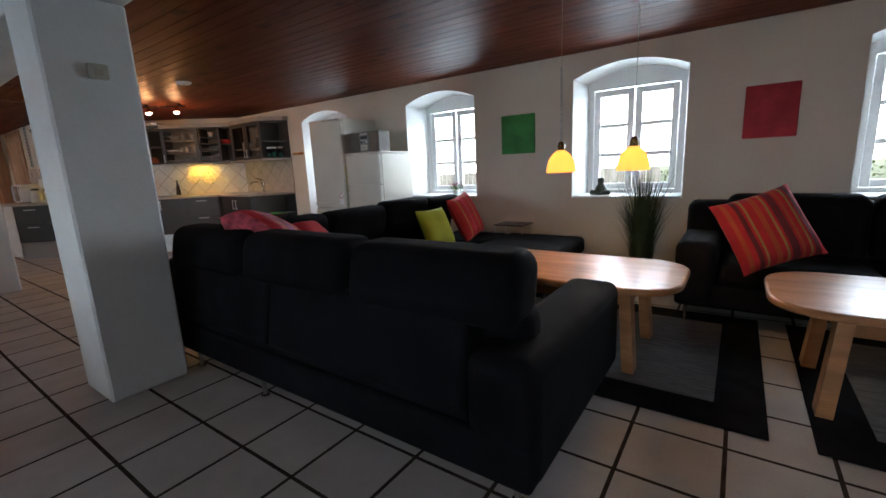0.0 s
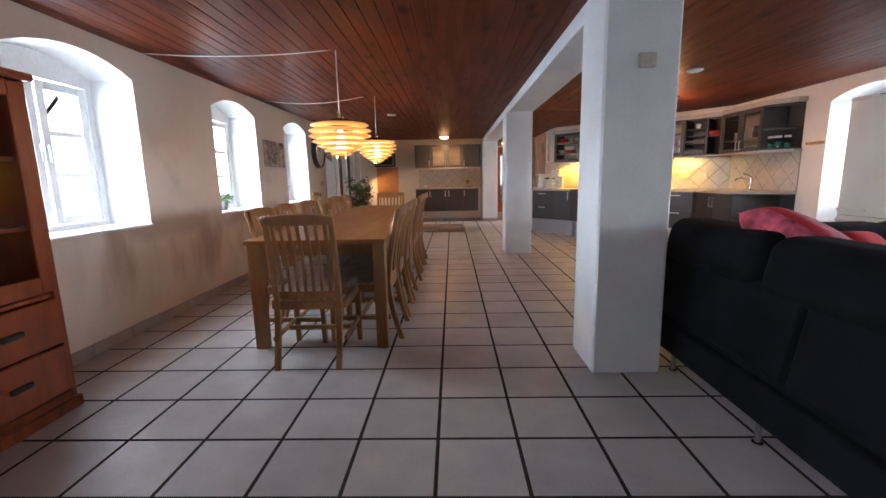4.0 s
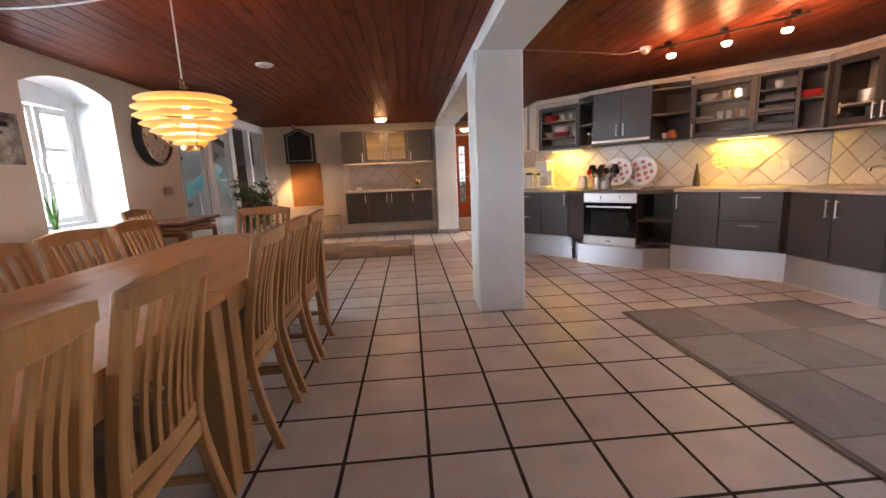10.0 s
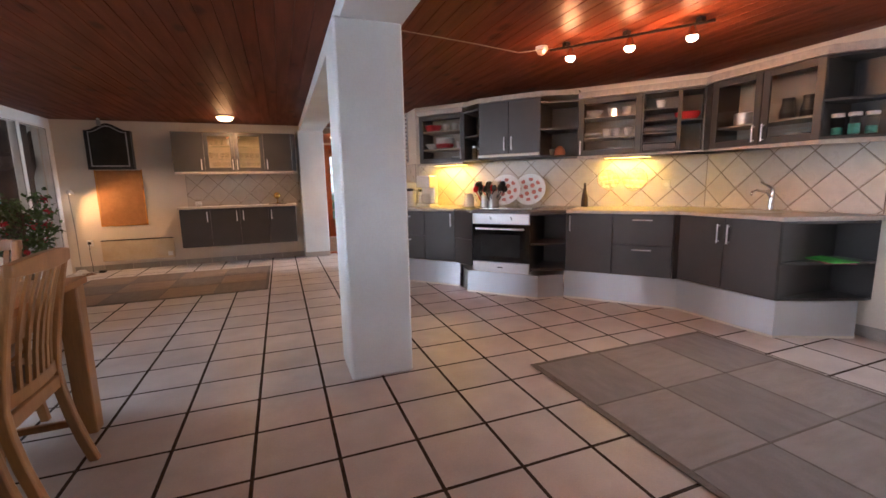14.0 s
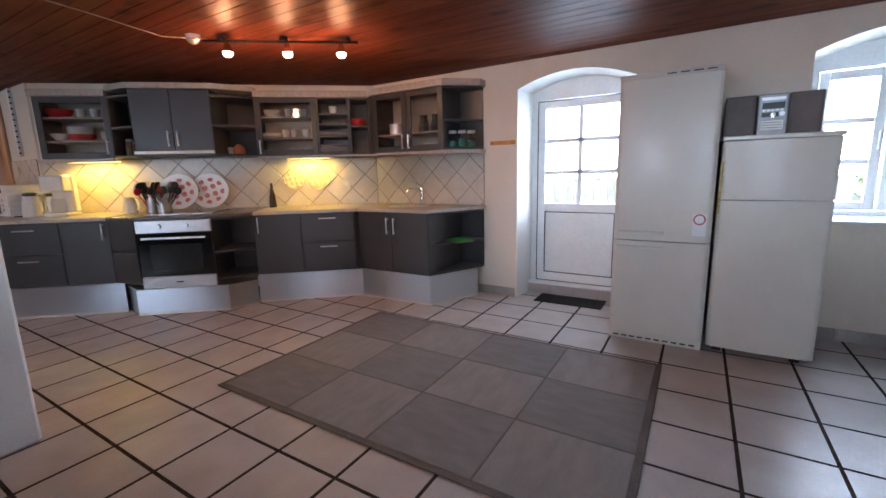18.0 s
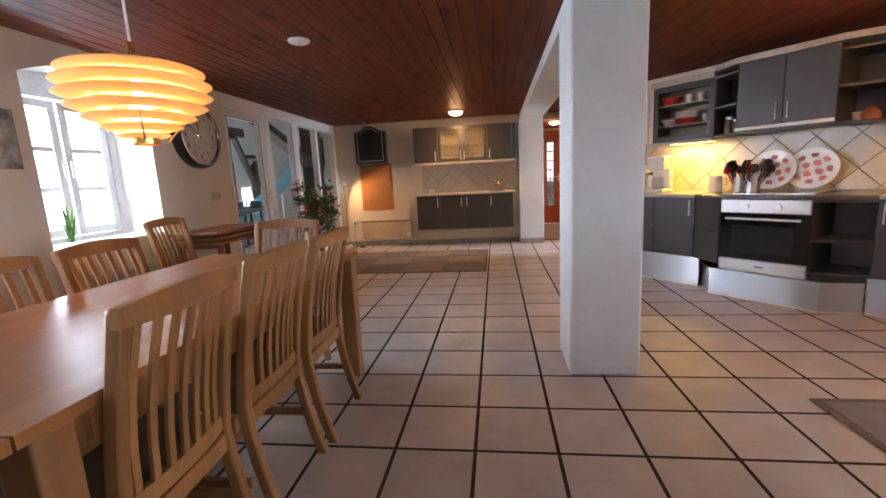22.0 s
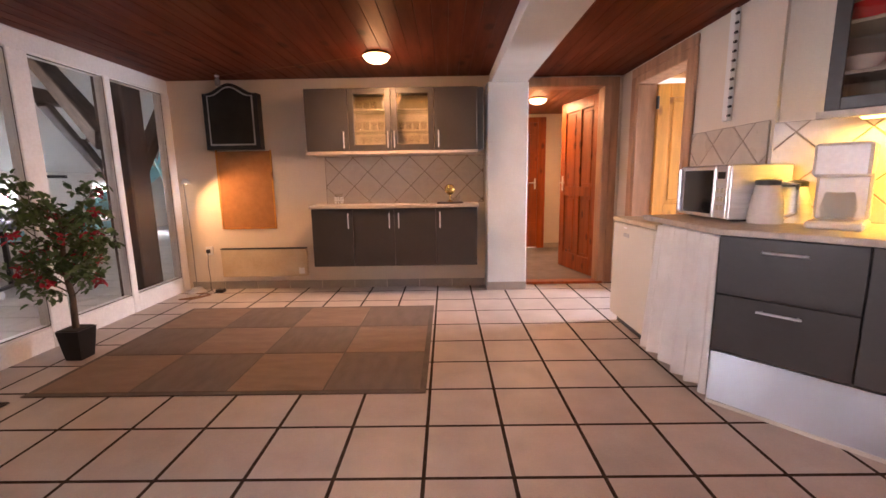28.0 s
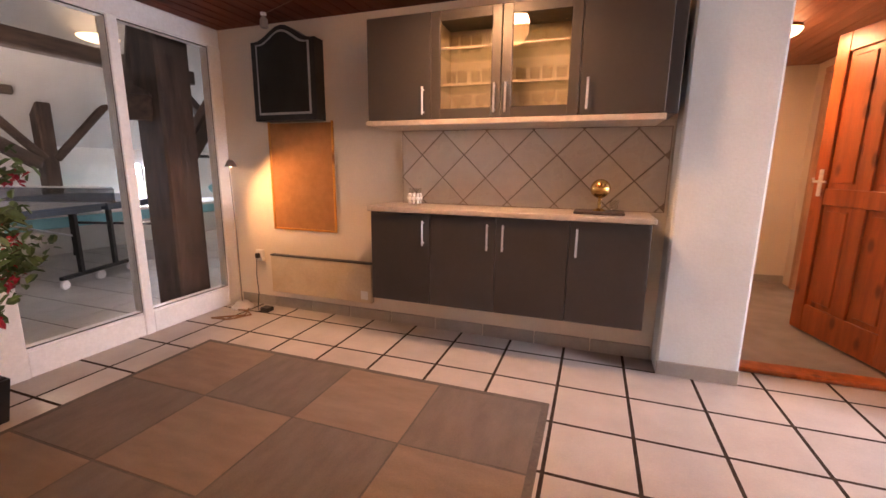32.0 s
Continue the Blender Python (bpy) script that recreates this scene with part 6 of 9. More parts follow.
# long sofa with its back to the pillar; local y runs along it
s1 = thing("sofa", turn(0.965, -4.95), SL + ", its back to the tables", "sofa", "black sofas")
soft(part("base", cushion_box(0.0, 0.98, -1.10, 1.42, 0.10, 0.275), M_SOFA, s1), 0.02)
for y0, y1 in ((-0.845, 0.30), (0.304, 1.42)):
    soft(part("back_panel", cushion_box(0.0, 0.17, y0, y1, 0.315, 0.66, (0.06, 0)), M_SOFA, s1), 0.025)
part("shadow_gap", cushion_box(0.035, 0.30, -0.845, 1.40, 0.27, 0.32), M_SOFA, s1)
for k in range(3):
    y0 = -1.03 + k * 0.80
    soft(part("back_cushion", cushion_box(0.025, 0.27, y0 + 0.004, y0 + 0.782, 0.615, 0.868, (0.05, 0)), M_SOFA, s1), 0.075, 5)
    soft(part("lower_cushion", cushion_box(0.20, 0.36, y0 + 0.01, y0 + 0.772, 0.36, 0.66, (-0.03, 0)), M_SOFA, s1), 0.06, 4)
    soft(part("seat_cushion", cushion_box(0.20, 0.97, y0 + 0.004, y0 + 0.778, 0.29, 0.45), M_SOFA, s1), 0.05, 4)
soft(part("arm", cushion_box(0.005, 1.12, -1.115, -0.85, 0.095, 0.55), M_SOFA, s1), 0.06, 4)
feet(s1, [(0.03, 0.42), (0.08, -1.02), (0.90, -1.02), (0.90, 0.9), (0.03, 1.1)])
# corner run along the fridge side, with a chaise at the window
s2 = thing("sofa", turn(2.0, -4.3), SL + ", corner run with a chaise", "sofa", "black sofas")
soft(part("base", cushion_box(-0.03, 1.85, -0.28, 0.62, 0.12, 0.30), M_SOFA, s2), 0.03)
soft(part("back_panel", cushion_box(-0.80, 1.85, 0.46, 0.66, 0.18, 0.66, (0, -0.04)), M_SOFA, s2), 0.05)
for k, (a, b) in enumerate(((-0.78, -0.02), (-0.01, 0.62), (0.63, 1.24), (1.25, 1.83))):
    soft(part("back_cushion", cushion_box(a, b, 0.30, 0.52, 0.58, 0.855 + (0.02 if k == 2 else 0), (0, -0.03)), M_SOFA, s2), 0.07, 4)
    if k:
        soft(part("seat_cushion", cushion_box(a, b, -0.30, 0.36, 0.29, 0.45), M_SOFA, s2), 0.05, 4)
soft(part("chaise_base", cushion_box(1.0, 1.85, -1.05, -0.28, 0.12, 0.30), M_SOFA, s2), 0.03)
soft(part("chaise_seat", cushion_box(0.99, 1.86, -1.07, -0.29, 0.29, 0.455), M_SOFA, s2), 0.05, 4)
feet(s2, [(1.05, -0.98), (1.78, -0.98), (1.78, 0.55), (0.2, -0.22), (0.2, 0.58)])
s3 = thing("sofa", turn(3.1, -7.25), SL + ", standing under the windows", "sofa", "black sofas")
soft(part("base", cushion_box(0.05, 0.86, -1.05, 1.05, 0.12, 0.30), M_SOFA, s3), 0.03)
soft(part("back_panel", cushion_box(0.62, 0.88, -1.05, 1.05, 0.2, 0.80, (0.02, 0)), M_SOFA, s3), 0.06, 4)
for k in range(2):
    y0 = -0.8 + k * 0.8
    soft(part("back_cushion", cushion_box(0.48, 0.70, y0 + 0.01, y0 + 0.79, 0.42, 0.86, (0.06, 0)), M_SOFA, s3), 0.07, 4)
    soft(part("seat_cushion", cushion_box(0.02, 0.62, y0 + 0.005, y0 + 0.795, 0.29, 0.45), M_SOFA, s3), 0.05, 4)
for a, b in ((0.81, 1.06), (-1.06, -0.81)):
    soft(part("arm", cushion_box(0.03, 0.86, a, b, 0.14, 0.58), M_SOFA, s3), 0.06, 4)
feet(s3, [(0.10, 0.98), (0.10, -0.98), (0.8, 0.98), (0.8, -0.98)])

# cushions
M_RED = mat("red_cushion", (0.54, 0.022, 0.030), 0.85, var=0.12, grain=0.1, gscale=200, bump=0.4)
M_LIME = mat("lime_cushion", (0.36, 0.40, 0.03), 0.85, var=0.1, grain=0.1, gscale=200, bump=0.4)
STRIPES = [mat("stripe_" + n, c, 0.85, var=0.1, grain=0.1, gscale=200, bump=0.4) for n, c in
           (("wine", (0.16, 0.02, 0.03)), ("orange", (0.50, 0.09, 0.03)), ("pink", (0.55, 0.08, 0.16)), ("gold", (0.42, 0.25, 0.08)))]


def pillow(m, size, thick, base, label, bands=()):
    """Stuffed square cushion: two bulging faces; bands (from, to, material) are woven stripes across it."""
    ob = thing("cushion", m, label, "cushion", "sofa cushions")
    n = 22
    puff = lambda u, v: thick * 0.5 * max(0.0, (1 - u ** 4) * (1 - v ** 4)) ** 0.6
    pinch = lambda u, v: 1 - 0.07 * (1 - v * v) * abs(u) ** 3

    def sheet(u0, u1):
        ms = Mesh()
        cols = max(2, int(n * (u1 - u0) / 2) + 1)
        for side in (1, -1):
            g = []
            for i in range(cols + 1):
                for j in range(n + 1):
                    u, v = u0 + (u1 - u0) * i / cols, -1 + 2 * j / n
                    g.append((u * size / 2 * pinch(u, v), v * size / 2 * pinch(v, u), side * (puff(u, v) + 0.001)))
            ms.add(g, [(i * (n + 1) + j, (i + 1) * (n + 1) + j, (i + 1) * (n + 1) + j + 1, i * (n + 1) + j + 1) for i in range(cols) for j in range(n)])
        return ms
    cuts = sorted({-1.0, 1.0, *[a for a, b, _ in bands], *[b for a, b, _ in bands]})
    for a, b in zip(cuts, cuts[1:]):
        mt = next((k for c, d, k in bands if c <= a + 1e-6 and b <= d + 1e-6), base)
        part("stripe" if bands else "cover", sheet(a, b), mt, ob, smooth=True)
    return ob


S0, S1, S2, S3 = STRIPES
M_ROSY = mat("pink_weave", (0.58, 0.09, 0.13), 0.85, var=0.35, scale=16, grain=0.15, gscale=120, bump=0.5)
M_MAUVE = mat("mauve_weave", (0.34, 0.13, 0.26), 0.85, var=0.3, scale=16, grain=0.15, gscale=120, bump=0.5)
bands = [(-0.85, -0.75, S1), (-0.62, -0.50, S0), (-0.44, -0.38, S3), (-0.20, -0.08, S1), (0.04, 0.10, S3), (0.16, 0.34, S0), (0.40, 0.46, S1), (0.58, 0.64, S3), (0.70, 0.85, S0)]
pillow(pose(3.12, -6.68, 0.69, 62, 0, -68) @ pose(0, 0, 0, 0, 0, 18), 0.48, 0.16, M_RED, "large red and orange striped cushion leaning on the sofa", bands)
pillow(pose(3.45, -4.30, 0.66, 66, 0, 6) @ pose(0, 0, 0, 0, 0, 8), 0.46, 0.15, M_RED, "red cushion with thin pale stripes", [(-0.7, -0.64, S3), (-0.3, -0.24, S2), (0.2, 0.26, S3), (0.6, 0.66, S2)])
pillow(pose(2.95, -4.28, 0.62, 64, 0, -6), 0.36, 0.13, M_LIME, "small lime green cushion on the sofa")
pillow(pose(1.31, -4.25, 0.80, 26, 14, 24), 0.41, 0.22, M_ROSY, "red and pink checked cushion on the sofa back", [(-0.8, -0.55, M_RED), (-0.4, -0.34, S3), (-0.2, 0.05, M_MAUVE), (0.2, 0.26, S3), (0.35, 0.6, M_RED), (0.72, 0.85, M_MAUVE)])
pillow(pose(1.66, -4.20, 0.75, 38, 4, 15), 0.24, 0.11, M_RED, "small plain bright red cushion leaning on the sofa back")

# coffee tables
M_ASH = mat("pale_ash", (0.46, 0.215, 0.095), 0.32, var=0.14, scale=2.0, grain=0.1, gscale=26, stretch=(8, 0.7, 8), bump=0.03)


def coffee_table(y):
    ob = thing("coffee_table", turn(2.47, y), "pale ash coffee table with rounded ends and slab legs", "table", "coffee tables")
    soft(part("top", Mesh().prism(rounded(0.76, 1.50, 0.24, 7), 0.468, 0.505), M_ASH, ob), 0.012, 3)
    for sy in (-1, 1):
        for sx in (-1, 1):
            a = [(sx * 0.27 - 0.05, sy * 0.52 - 0.03, 0), (sx * 0.27 + 0.05, sy * 0.52 - 0.03, 0), (sx * 0.27 + 0.05, sy * 0.52 + 0.03, 0), (sx * 0.27 - 0.05, sy * 0.52 + 0.03, 0)]
            b = [(x * 0.9, yy * 0.93, 0.468) for x, yy, _ in a]
            part("leg", Mesh().loft([a, b]), M_ASH, ob)
    part("stretcher", Mesh().cbox(-0.03, 0.03, -0.46, 0.46, 0.30, 0.36, 0.004), M_ASH, ob)
    for sy in (-1, 1):
        part("cross_bar", Mesh().cbox(-0.22, 0.22, sy * 0.49 - 0.02, sy * 0.49 + 0.02, 0.38, 0.466, 0.004), M_ASH, ob)
    return ob


coffee_table(-5.58)
coffee_table(-7.42)

M_ASH.node_tree.nodes["Principled BSDF"].inputs["Specular IOR Level"].default_value = 0.3
M_RUGBLACK = mat("black_rug", (0.012, 0.012, 0.014), 0.95, var=0.2, grain=0.2, gscale=300, bump=0.6)
M_RUGBLACK.node_tree.nodes["Principled BSDF"].inputs["Specular IOR Level"].default_value = 0.03
M_RUGGREY = mat("grey_rug", (0.115, 0.108, 0.105), 0.95, var=0.2, scale=10, grain=0.2, gscale=120, stretch=(8, 1, 1), bump=0.6)
for y in (-5.70, -7.85):
    ob = thing("rug", turn(2.62, y, 0.001), "flat rug with a wide black border and grey centre", "rug", "lounge rugs")
    part("border", Mesh().cbox(-0.76, 0.76, -1.0, 1.0, 0, 0.010, 0.003), M_RUGBLACK, ob)
    part("centre", Mesh().cbox(-0.56, 0.56, -0.80, 0.80, 0.010, 0.0125, 0.001), M_RUGGREY, ob)

# small pendants over the coffee table
M_SHADE = shade_cloth("amber_glass_shade", (1.0, 0.70, 0.22), 0.6, 1.0)
for y, top in ((-5.60, True), (-6.02, False)):
    ob = thing("pendant_lamp", turn(2.50, y, 1.09), "small lit yellow glass bell pendant over the coffee table", "lamp", "bell pendants")
    prof = [(0.088, 0.0), (0.086, 0.03), (0.075, 0.075), (0.052, 0.11), (0.022, 0.135)]
    part("shade", Mesh().lathe(prof + [(r - 0.004, z) for r, z in prof[::-1]] + [prof[0]], 32, closed=False), M_SHADE, ob, smooth=True)
    part("holder", Mesh().lathe([(0.0, 0.19), (0.014, 0.185), (0.022, 0.16), (0.024, 0.13), (0.0, 0.13)], 16), M_BRASS, ob, smooth=True)
    part("bulb", Mesh().lathe([(0.0, 0.02), (0.024, 0.035), (0.026, 0.06), (0.012, 0.10), (0.0, 0.11)], 16), glow("amber_bulb", (1.0, 0.70, 0.25), 12), ob, smooth=True)
    part("cord", Mesh().tube([(0, 0, 0.185), (0, 0, ZC - 1.09)], 0.0016, 6), mat("beige_cord", (0.40, 0.33, 0.26), 0.6), ob)
    if top:
        part("cord_sleeve", Mesh().tube([(0, 0, 0.19), (0, 0, 0.62)], 0.008, 8), mat("beaded_sleeve", (0.55, 0.53, 0.48), 0.4, grain=0.3, gscale=50), ob)
    lamp("bell_glow", "POINT", (2.50, y, 1.125), 25.0, (1.0, 0.62, 0.24), size=0.03)

# square fabric pictures between the windows
for y, z, mt, lab in ((-4.61, 1.45, mat("green_silk", (0.05, 0.30, 0.07), 0.7, var=0.2, scale=5, grain=0.06), "unframed square green canvas picture on the wall"),
                      (-6.68, 1.46, mat("red_silk", (0.52, 0.035, 0.05), 0.7, var=0.2, scale=5, grain=0.06), "unframed square red canvas picture on the wall")):
    ob = thing("canvas_picture", turn(XR, y, z), lab, "picture", "square canvases")
    soft(part("canvas", Mesh().cbox(-0.022, -0.002, -0.185 if y > -6 else -0.165, 0.185 if y > -6 else 0.165, -0.195, 0.195, 0.004), mt, ob), 0.004, 2)

# tall grass plant, figure on the sill
gp2 = thing("grass_plant", turn(3.72, -5.88), "tall bunch of dark green artificial grass in a vase", "plant")
part("vase", Mesh().lathe([(0.0, 0), (0.09, 0), (0.10, 0.10), (0.085, 0.34), (0.08, 0.34), (0.09, 0.1), (0, 0.06)], 24), M_BLACK, gp2, smooth=True)
gr = Mesh()
rnd = random.Random(11)
for _ in range(420):
    a, lean, h = rnd.uniform(0, 6.28), rnd.uniform(0.03, 0.30), rnd.uniform(0.50, 1.04)
    x0, y0 = 0.11 * math.cos(a) * rnd.random(), 0.085 * math.sin(a) * rnd.random()
    dx, dy = lean * math.cos(a), lean * math.sin(a)
    w = 0.006
    px, py = -math.sin(a) * w, math.cos(a) * w
    pts = [(x0 + dx * t * t, y0 + dy * t * t, 0.22 + h * (t - 0.12 * t * t)) for t in (0, 0.35, 0.7, 1)]
    vs = [(x - px * (1.05 - t), y - py * (1.05 - t), z) for (x, y, z), t in zip(pts, (0, 0.35, 0.7, 1))] + [(x + px * (1.05 - t), y + py * (1.05 - t), z) for (x, y, z), t in zip(pts, (0, 0.35, 0.7, 1))]
    gr.add(vs, [(0, 1, 5, 4), (1, 2, 6, 5), (2, 3, 7, 6)])
part("blades", gr, mat("dark_grass", (0.032, 0.060, 0.022), 0.6, var=0.3), gp2)
fg = Mesh()
fg.lathe([(0.0, 0.0), (0.055, 0.0), (0.06, 0.03), (0.05, 0.07), (0.03, 0.10), (0.028, 0.115), (0.034, 0.135), (0.028, 0.16), (0.0, 0.168)], 20)
fg.lathe([(0.0, -0.10), (0.022, -0.09), (0.025, 0.0), (0.022, 0.09), (0, 0.10)], 12, pose(-0.03, 0, 0.025, 90, 0, 0))
tagged(part("figurine", fg, mat("dark_bronze", (0.05, 0.06, 0.045), 0.45, var=0.2), at=turn(XR + 0.12, -5.42, SILL + 0.021, 0), smooth=True), "small dark seated stone figure on the window sill", "figurine")
fl = thing("flower_pot", turn(XR + 0.14, -3.72, SILL + 0.021), "small pot of pale pink flowers on the window sill", "plant")
part("pot", Mesh().lathe([(0.0, 0), (0.035, 0), (0.045, 0.06), (0.04, 0.06), (0, 0.05)], 16), M_WHITE, fl, smooth=True)
part("leaves", leaf_cloud(Mesh(), 90, (0, 0, 0.09), (0.07, 0.09, 0.035), 0.03, 8), M_HERB, fl)
part("blossoms", leaf_cloud(Mesh(), 60, (0, 0, 0.115), (0.07, 0.10, 0.03), 0.022, 9), mat("pink_petals", (0.55, 0.22, 0.30), 0.7), fl)
so = thing("wire_shelf", turn(3.86, -4.62, 0), "low dark wire side table at the window wall", "table")
part("top", Mesh().cbox(-0.13, 0.13, -0.16, 0.16, 0.53, 0.545, 0.003), M_GREYIN, so)
for x in (-0.12, 0.12):
    for y in (-0.15, 0.15):
        part("leg", Mesh().tube([(x, y, 0), (x, y, 0.53)], 0.006, 8), M_STEEL, so)

# ---- bar units on the north wall ----
def bar_door(ob, x0, x1, z0, z1, hx, hz):
    return front_door(ob, x0, x1, z0, z1, 0.34, hx, hz, 0.15)


M_SHELFGLASS = pane_glass("shelf_glass", 0.25, (0.90, 0.93, 0.90))
BARL = "dark grey laminate cabinet with bar handles"
lo = thing("bar_base_cabinet", turn(-1.20, YF), BARL + " under the bar worktop", "cabinet")
carcass(lo, 1.60, 0.34, 0.295, 0.86)
for k, hx in enumerate((0.36, 0.755, 0.845, 1.24)):
    bar_door(lo, 0.4 * k, 0.4 * k + 0.4, 0.295, 0.86, hx, 0.745)
tagged(part("bar_worktop", Mesh().cbox(-0.012, 1.615, -0.365, -0.002, 0.862, 0.892, 0.005), M_TOP, at=turn(-1.20, YF)), "pale speckled laminate bar worktop", "worktop")
up = thing("bar_wall_cabinet", turn(-1.20, YF), "dark grey laminate cabinet with two lit glazed doors", "cabinet")
carcass(up, 1.60, 0.34, 1.40, 1.965, (), M_INSIDE)
for z in (1.585, 1.775):
    for x in (0.409, 0.8):
        part("glass_shelf", Mesh().cbox(x, x + 0.391, -0.30, -0.012, z - 0.004, z + 0.008, 0.002), M_SHELFGLASS, up).visible_shadow = False
        part("shelf_edge", Mesh().cbox(x, x + 0.391, -0.308, -0.301, z - 0.005, z + 0.008, 0.001), M_INSIDE, up)
for x in (0.4, 1.2):
    part("divider", Mesh().cbox(x - 0.008, x + 0.008, -0.30, -0.01, 1.416, 1.949, 0.002), M_INSIDE, up)
bar_door(up, 0, 0.4, 1.40, 1.965, 0.36, 1.50)
bar_door(up, 1.2, 1.6, 1.40, 1.965, 1.24, 1.50)
glass_door(up, 0.4, 0.8, 1.40, 1.965, 0.34, 0.77, 1.50, 0.15)
glass_door(up, 0.8, 1.2, 1.40, 1.965, 0.34, 0.83, 1.50, 0.15)
part("side_cover", Mesh().cbox(1.601, 1.66, -0.30, -0.002, 1.40, 1.965, 0.003), M_GREY, up)
tagged(part("bar_pelmet", Mesh().cbox(-0.005, 1.605, -0.355, -0.002, 1.368, 1.398, 0.004), M_TOP, at=turn(-1.20, YF)), "pale board under the bar wall cabinet", "pelmet")
lamp("cabinet_glow", "AREA", (-0.60, YF - 0.17, 1.945), 0.4, (1.0, 0.56, 0.17), None, 0.25, 0.08)
lamp("cabinet_glow", "AREA", (-0.20, YF - 0.17, 1.945), 0.4, (1.0, 0.56, 0.17), None, 0.25, 0.08)
splashback("splashback_4", turn(-1.13, YF), 1.62, 0.892, 1.368, "cream tiled splashback laid diagonally behind the bar")

# drinking glasses in the lit cabinet
M_TUMBLER = pane_glass("tumbler_glass", 0.2, (0.96, 0.96, 0.95))


def tumbler(x, y, z, r, h, stem=False):
    ob = thing("drinking_glass", turn(x, y, z), "clear drinking glass on a cabinet shelf", "glass", "drinking glasses")
    if stem:
        prof = [(0.0, 0.0), (r * 0.8, 0.002), (0.005, 0.008), (0.004, h * 0.5), (r * 0.7, h * 0.6), (r, h * 0.8), (r * 0.85, h)]
    else:
        prof = [(0.0, 0.0), (r * 0.85, 0.0), (r, h), (r * 0.94, h), (r * 0.78, 0.008), (0.0, 0.008)]
    part("body", Mesh().lathe(prof, 14, closed=False), M_TUMBLER, ob, smooth=True).visible_shadow = False
    return ob


g1 = tumbler(-0.73, YF - 0.18, 1.594, 0.03, 0.085)
g2 = tumbler(-0.70, YF - 0.14, 1.417, 0.032, 0.13, True)
for k in range(1, 10):
    x = -0.73 + 0.072 * k + (0.05 if k > 4 else 0)
    copy_thing(g1, turn(x, YF - 0.17 - 0.03 * (k % 2), 1.594))
for k in range(1, 10):
    x = -0.70 + 0.070 * k + (0.05 if k > 4 else 0)
    copy_thing(g2, turn(x, YF - 0.15 - 0.05 * (k % 2), 1.417))
for k in range(3):
    copy_thing(g1, turn(-0.72 + 0.07 * k, YF - 0.18, 1.784))
for k in range(5):
    copy_thing(g2, turn(-0.32 + 0.062 * k, YF - 0.17, 1.784))
bar_glass_pattern = Mesh()
for k in range(9):
    a = 2 * math.pi * k / 9
    for z, w in ((0.022, 0.005), (0.045, 0.009), (0.068, 0.006)):
        cx, cy = 0.0375 * math.cos(a), 0.0375 * math.sin(a)
        bar_glass_pattern.cbox(cx - w, cx + w, cy - w, cy + w, z - 0.009, z + 0.009, 0.002)
mg = thing("mug", turn(-0.46, YF - 0.18, 1.784), "white mug in the lit cabinet", "mug")
part("body", Mesh().lathe([(0, 0), (0.038, 0), (0.04, 0.09), (0.036, 0.09), (0.034, 0.006), (0, 0.006)], 18), M_WHITE, mg, smooth=True)
part("grip", Mesh().tube([(0.038, 0, 0.075), (0.06, 0, 0.065), (0.06, 0, 0.03), (0.038, 0, 0.02)], 0.005, 8), M_WHITE, mg, smooth=True)
# things on the bar worktop
gl = thing("glass_tumbler", turn(-0.96, YF - 0.19, 0.893), "cut glass tumbler on the bar worktop", "glass")
part("body", Mesh().lathe([(0.0, 0.0), (0.035, 0.0), (0.042, 0.11), (0.038, 0.11), (0.031, 0.012), (0, 0.012)], 12), M_TUMBLER, gl, smooth=False)
part("frosted_pattern", bar_glass_pattern, M_WHITE, gl, "white frosted pattern")
pot = thing("ball_ornament", turn(0.14, YF - 0.20, 0.893), "shiny brass ball ornament on a dark tray", "ornament")
part("tray", Mesh().cbox(-0.13, 0.13, -0.09, 0.09, 0, 0.014, 0.005), mat("dark_tray", (0.05, 0.03, 0.025), 0.5), pot)
part("ball", Mesh().lathe([(0.0, 0.082)] + [(0.052 * math.sin(radians(a)), 0.134 - 0.052 * math.cos(radians(a))) for a in range(15, 180, 15)] + [(0.0, 0.186)], 24), M_BRASS, pot, smooth=True)
part("stand", Mesh().lathe([(0.035, 0.0145), (0.03, 0.02), (0.008, 0.03), (0.008, 0.086)], 16), M_BRASS, pot, smooth=True)
part("small_glass", Mesh().lathe([(0.0, 0.0145), (0.02, 0.0145), (0.026, 0.075), (0.023, 0.075), (0.018, 0.02), (0, 0.02)], 14, turn(0.075, 0.0)), M_TUMBLER, pot, smooth=True)

# chalk board, cork board, heater
bb = thing("chalk_board", turn(-2.0, YF, 0), "small black chalk board with a curved head and silver lining", "chalkboard")
def head_shape(w, z0, z1, rise, n=16):
    pts = [(-w, z0), (w, z0), (w, z1)]
    for k in range(1, n):
        a = 1 - 2 * k / n
        pts.append((a * w, z1 + rise * (0.5 + 0.5 * math.cos(math.pi * min(1, abs(a) * 1.12)))))
    return pts + [(-w, z1)]
def shield(w, z0, z1, rise, y0, y1):
    p = head_shape(w, z0, z1, rise)
    return Mesh().loft([[(x, y0, z) for x, z in p], [(x, y1, z) for x, z in p]])
part("frame", shield(0.268, 1.45, 1.985, 0.095, -0.10, -0.002), M_BLACK, bb)
part("lining", shield(0.225, 1.49, 1.965, 0.085, -0.104, -0.10), mat("silver_lining", (0.42, 0.44, 0.45), 0.4, metal=0.6), bb)
part("slate", shield(0.210, 1.505, 1.955, 0.08, -0.107, -0.104), mat("slate_black", (0.012, 0.013, 0.013), 0.7, var=0.3, scale=4), bb)
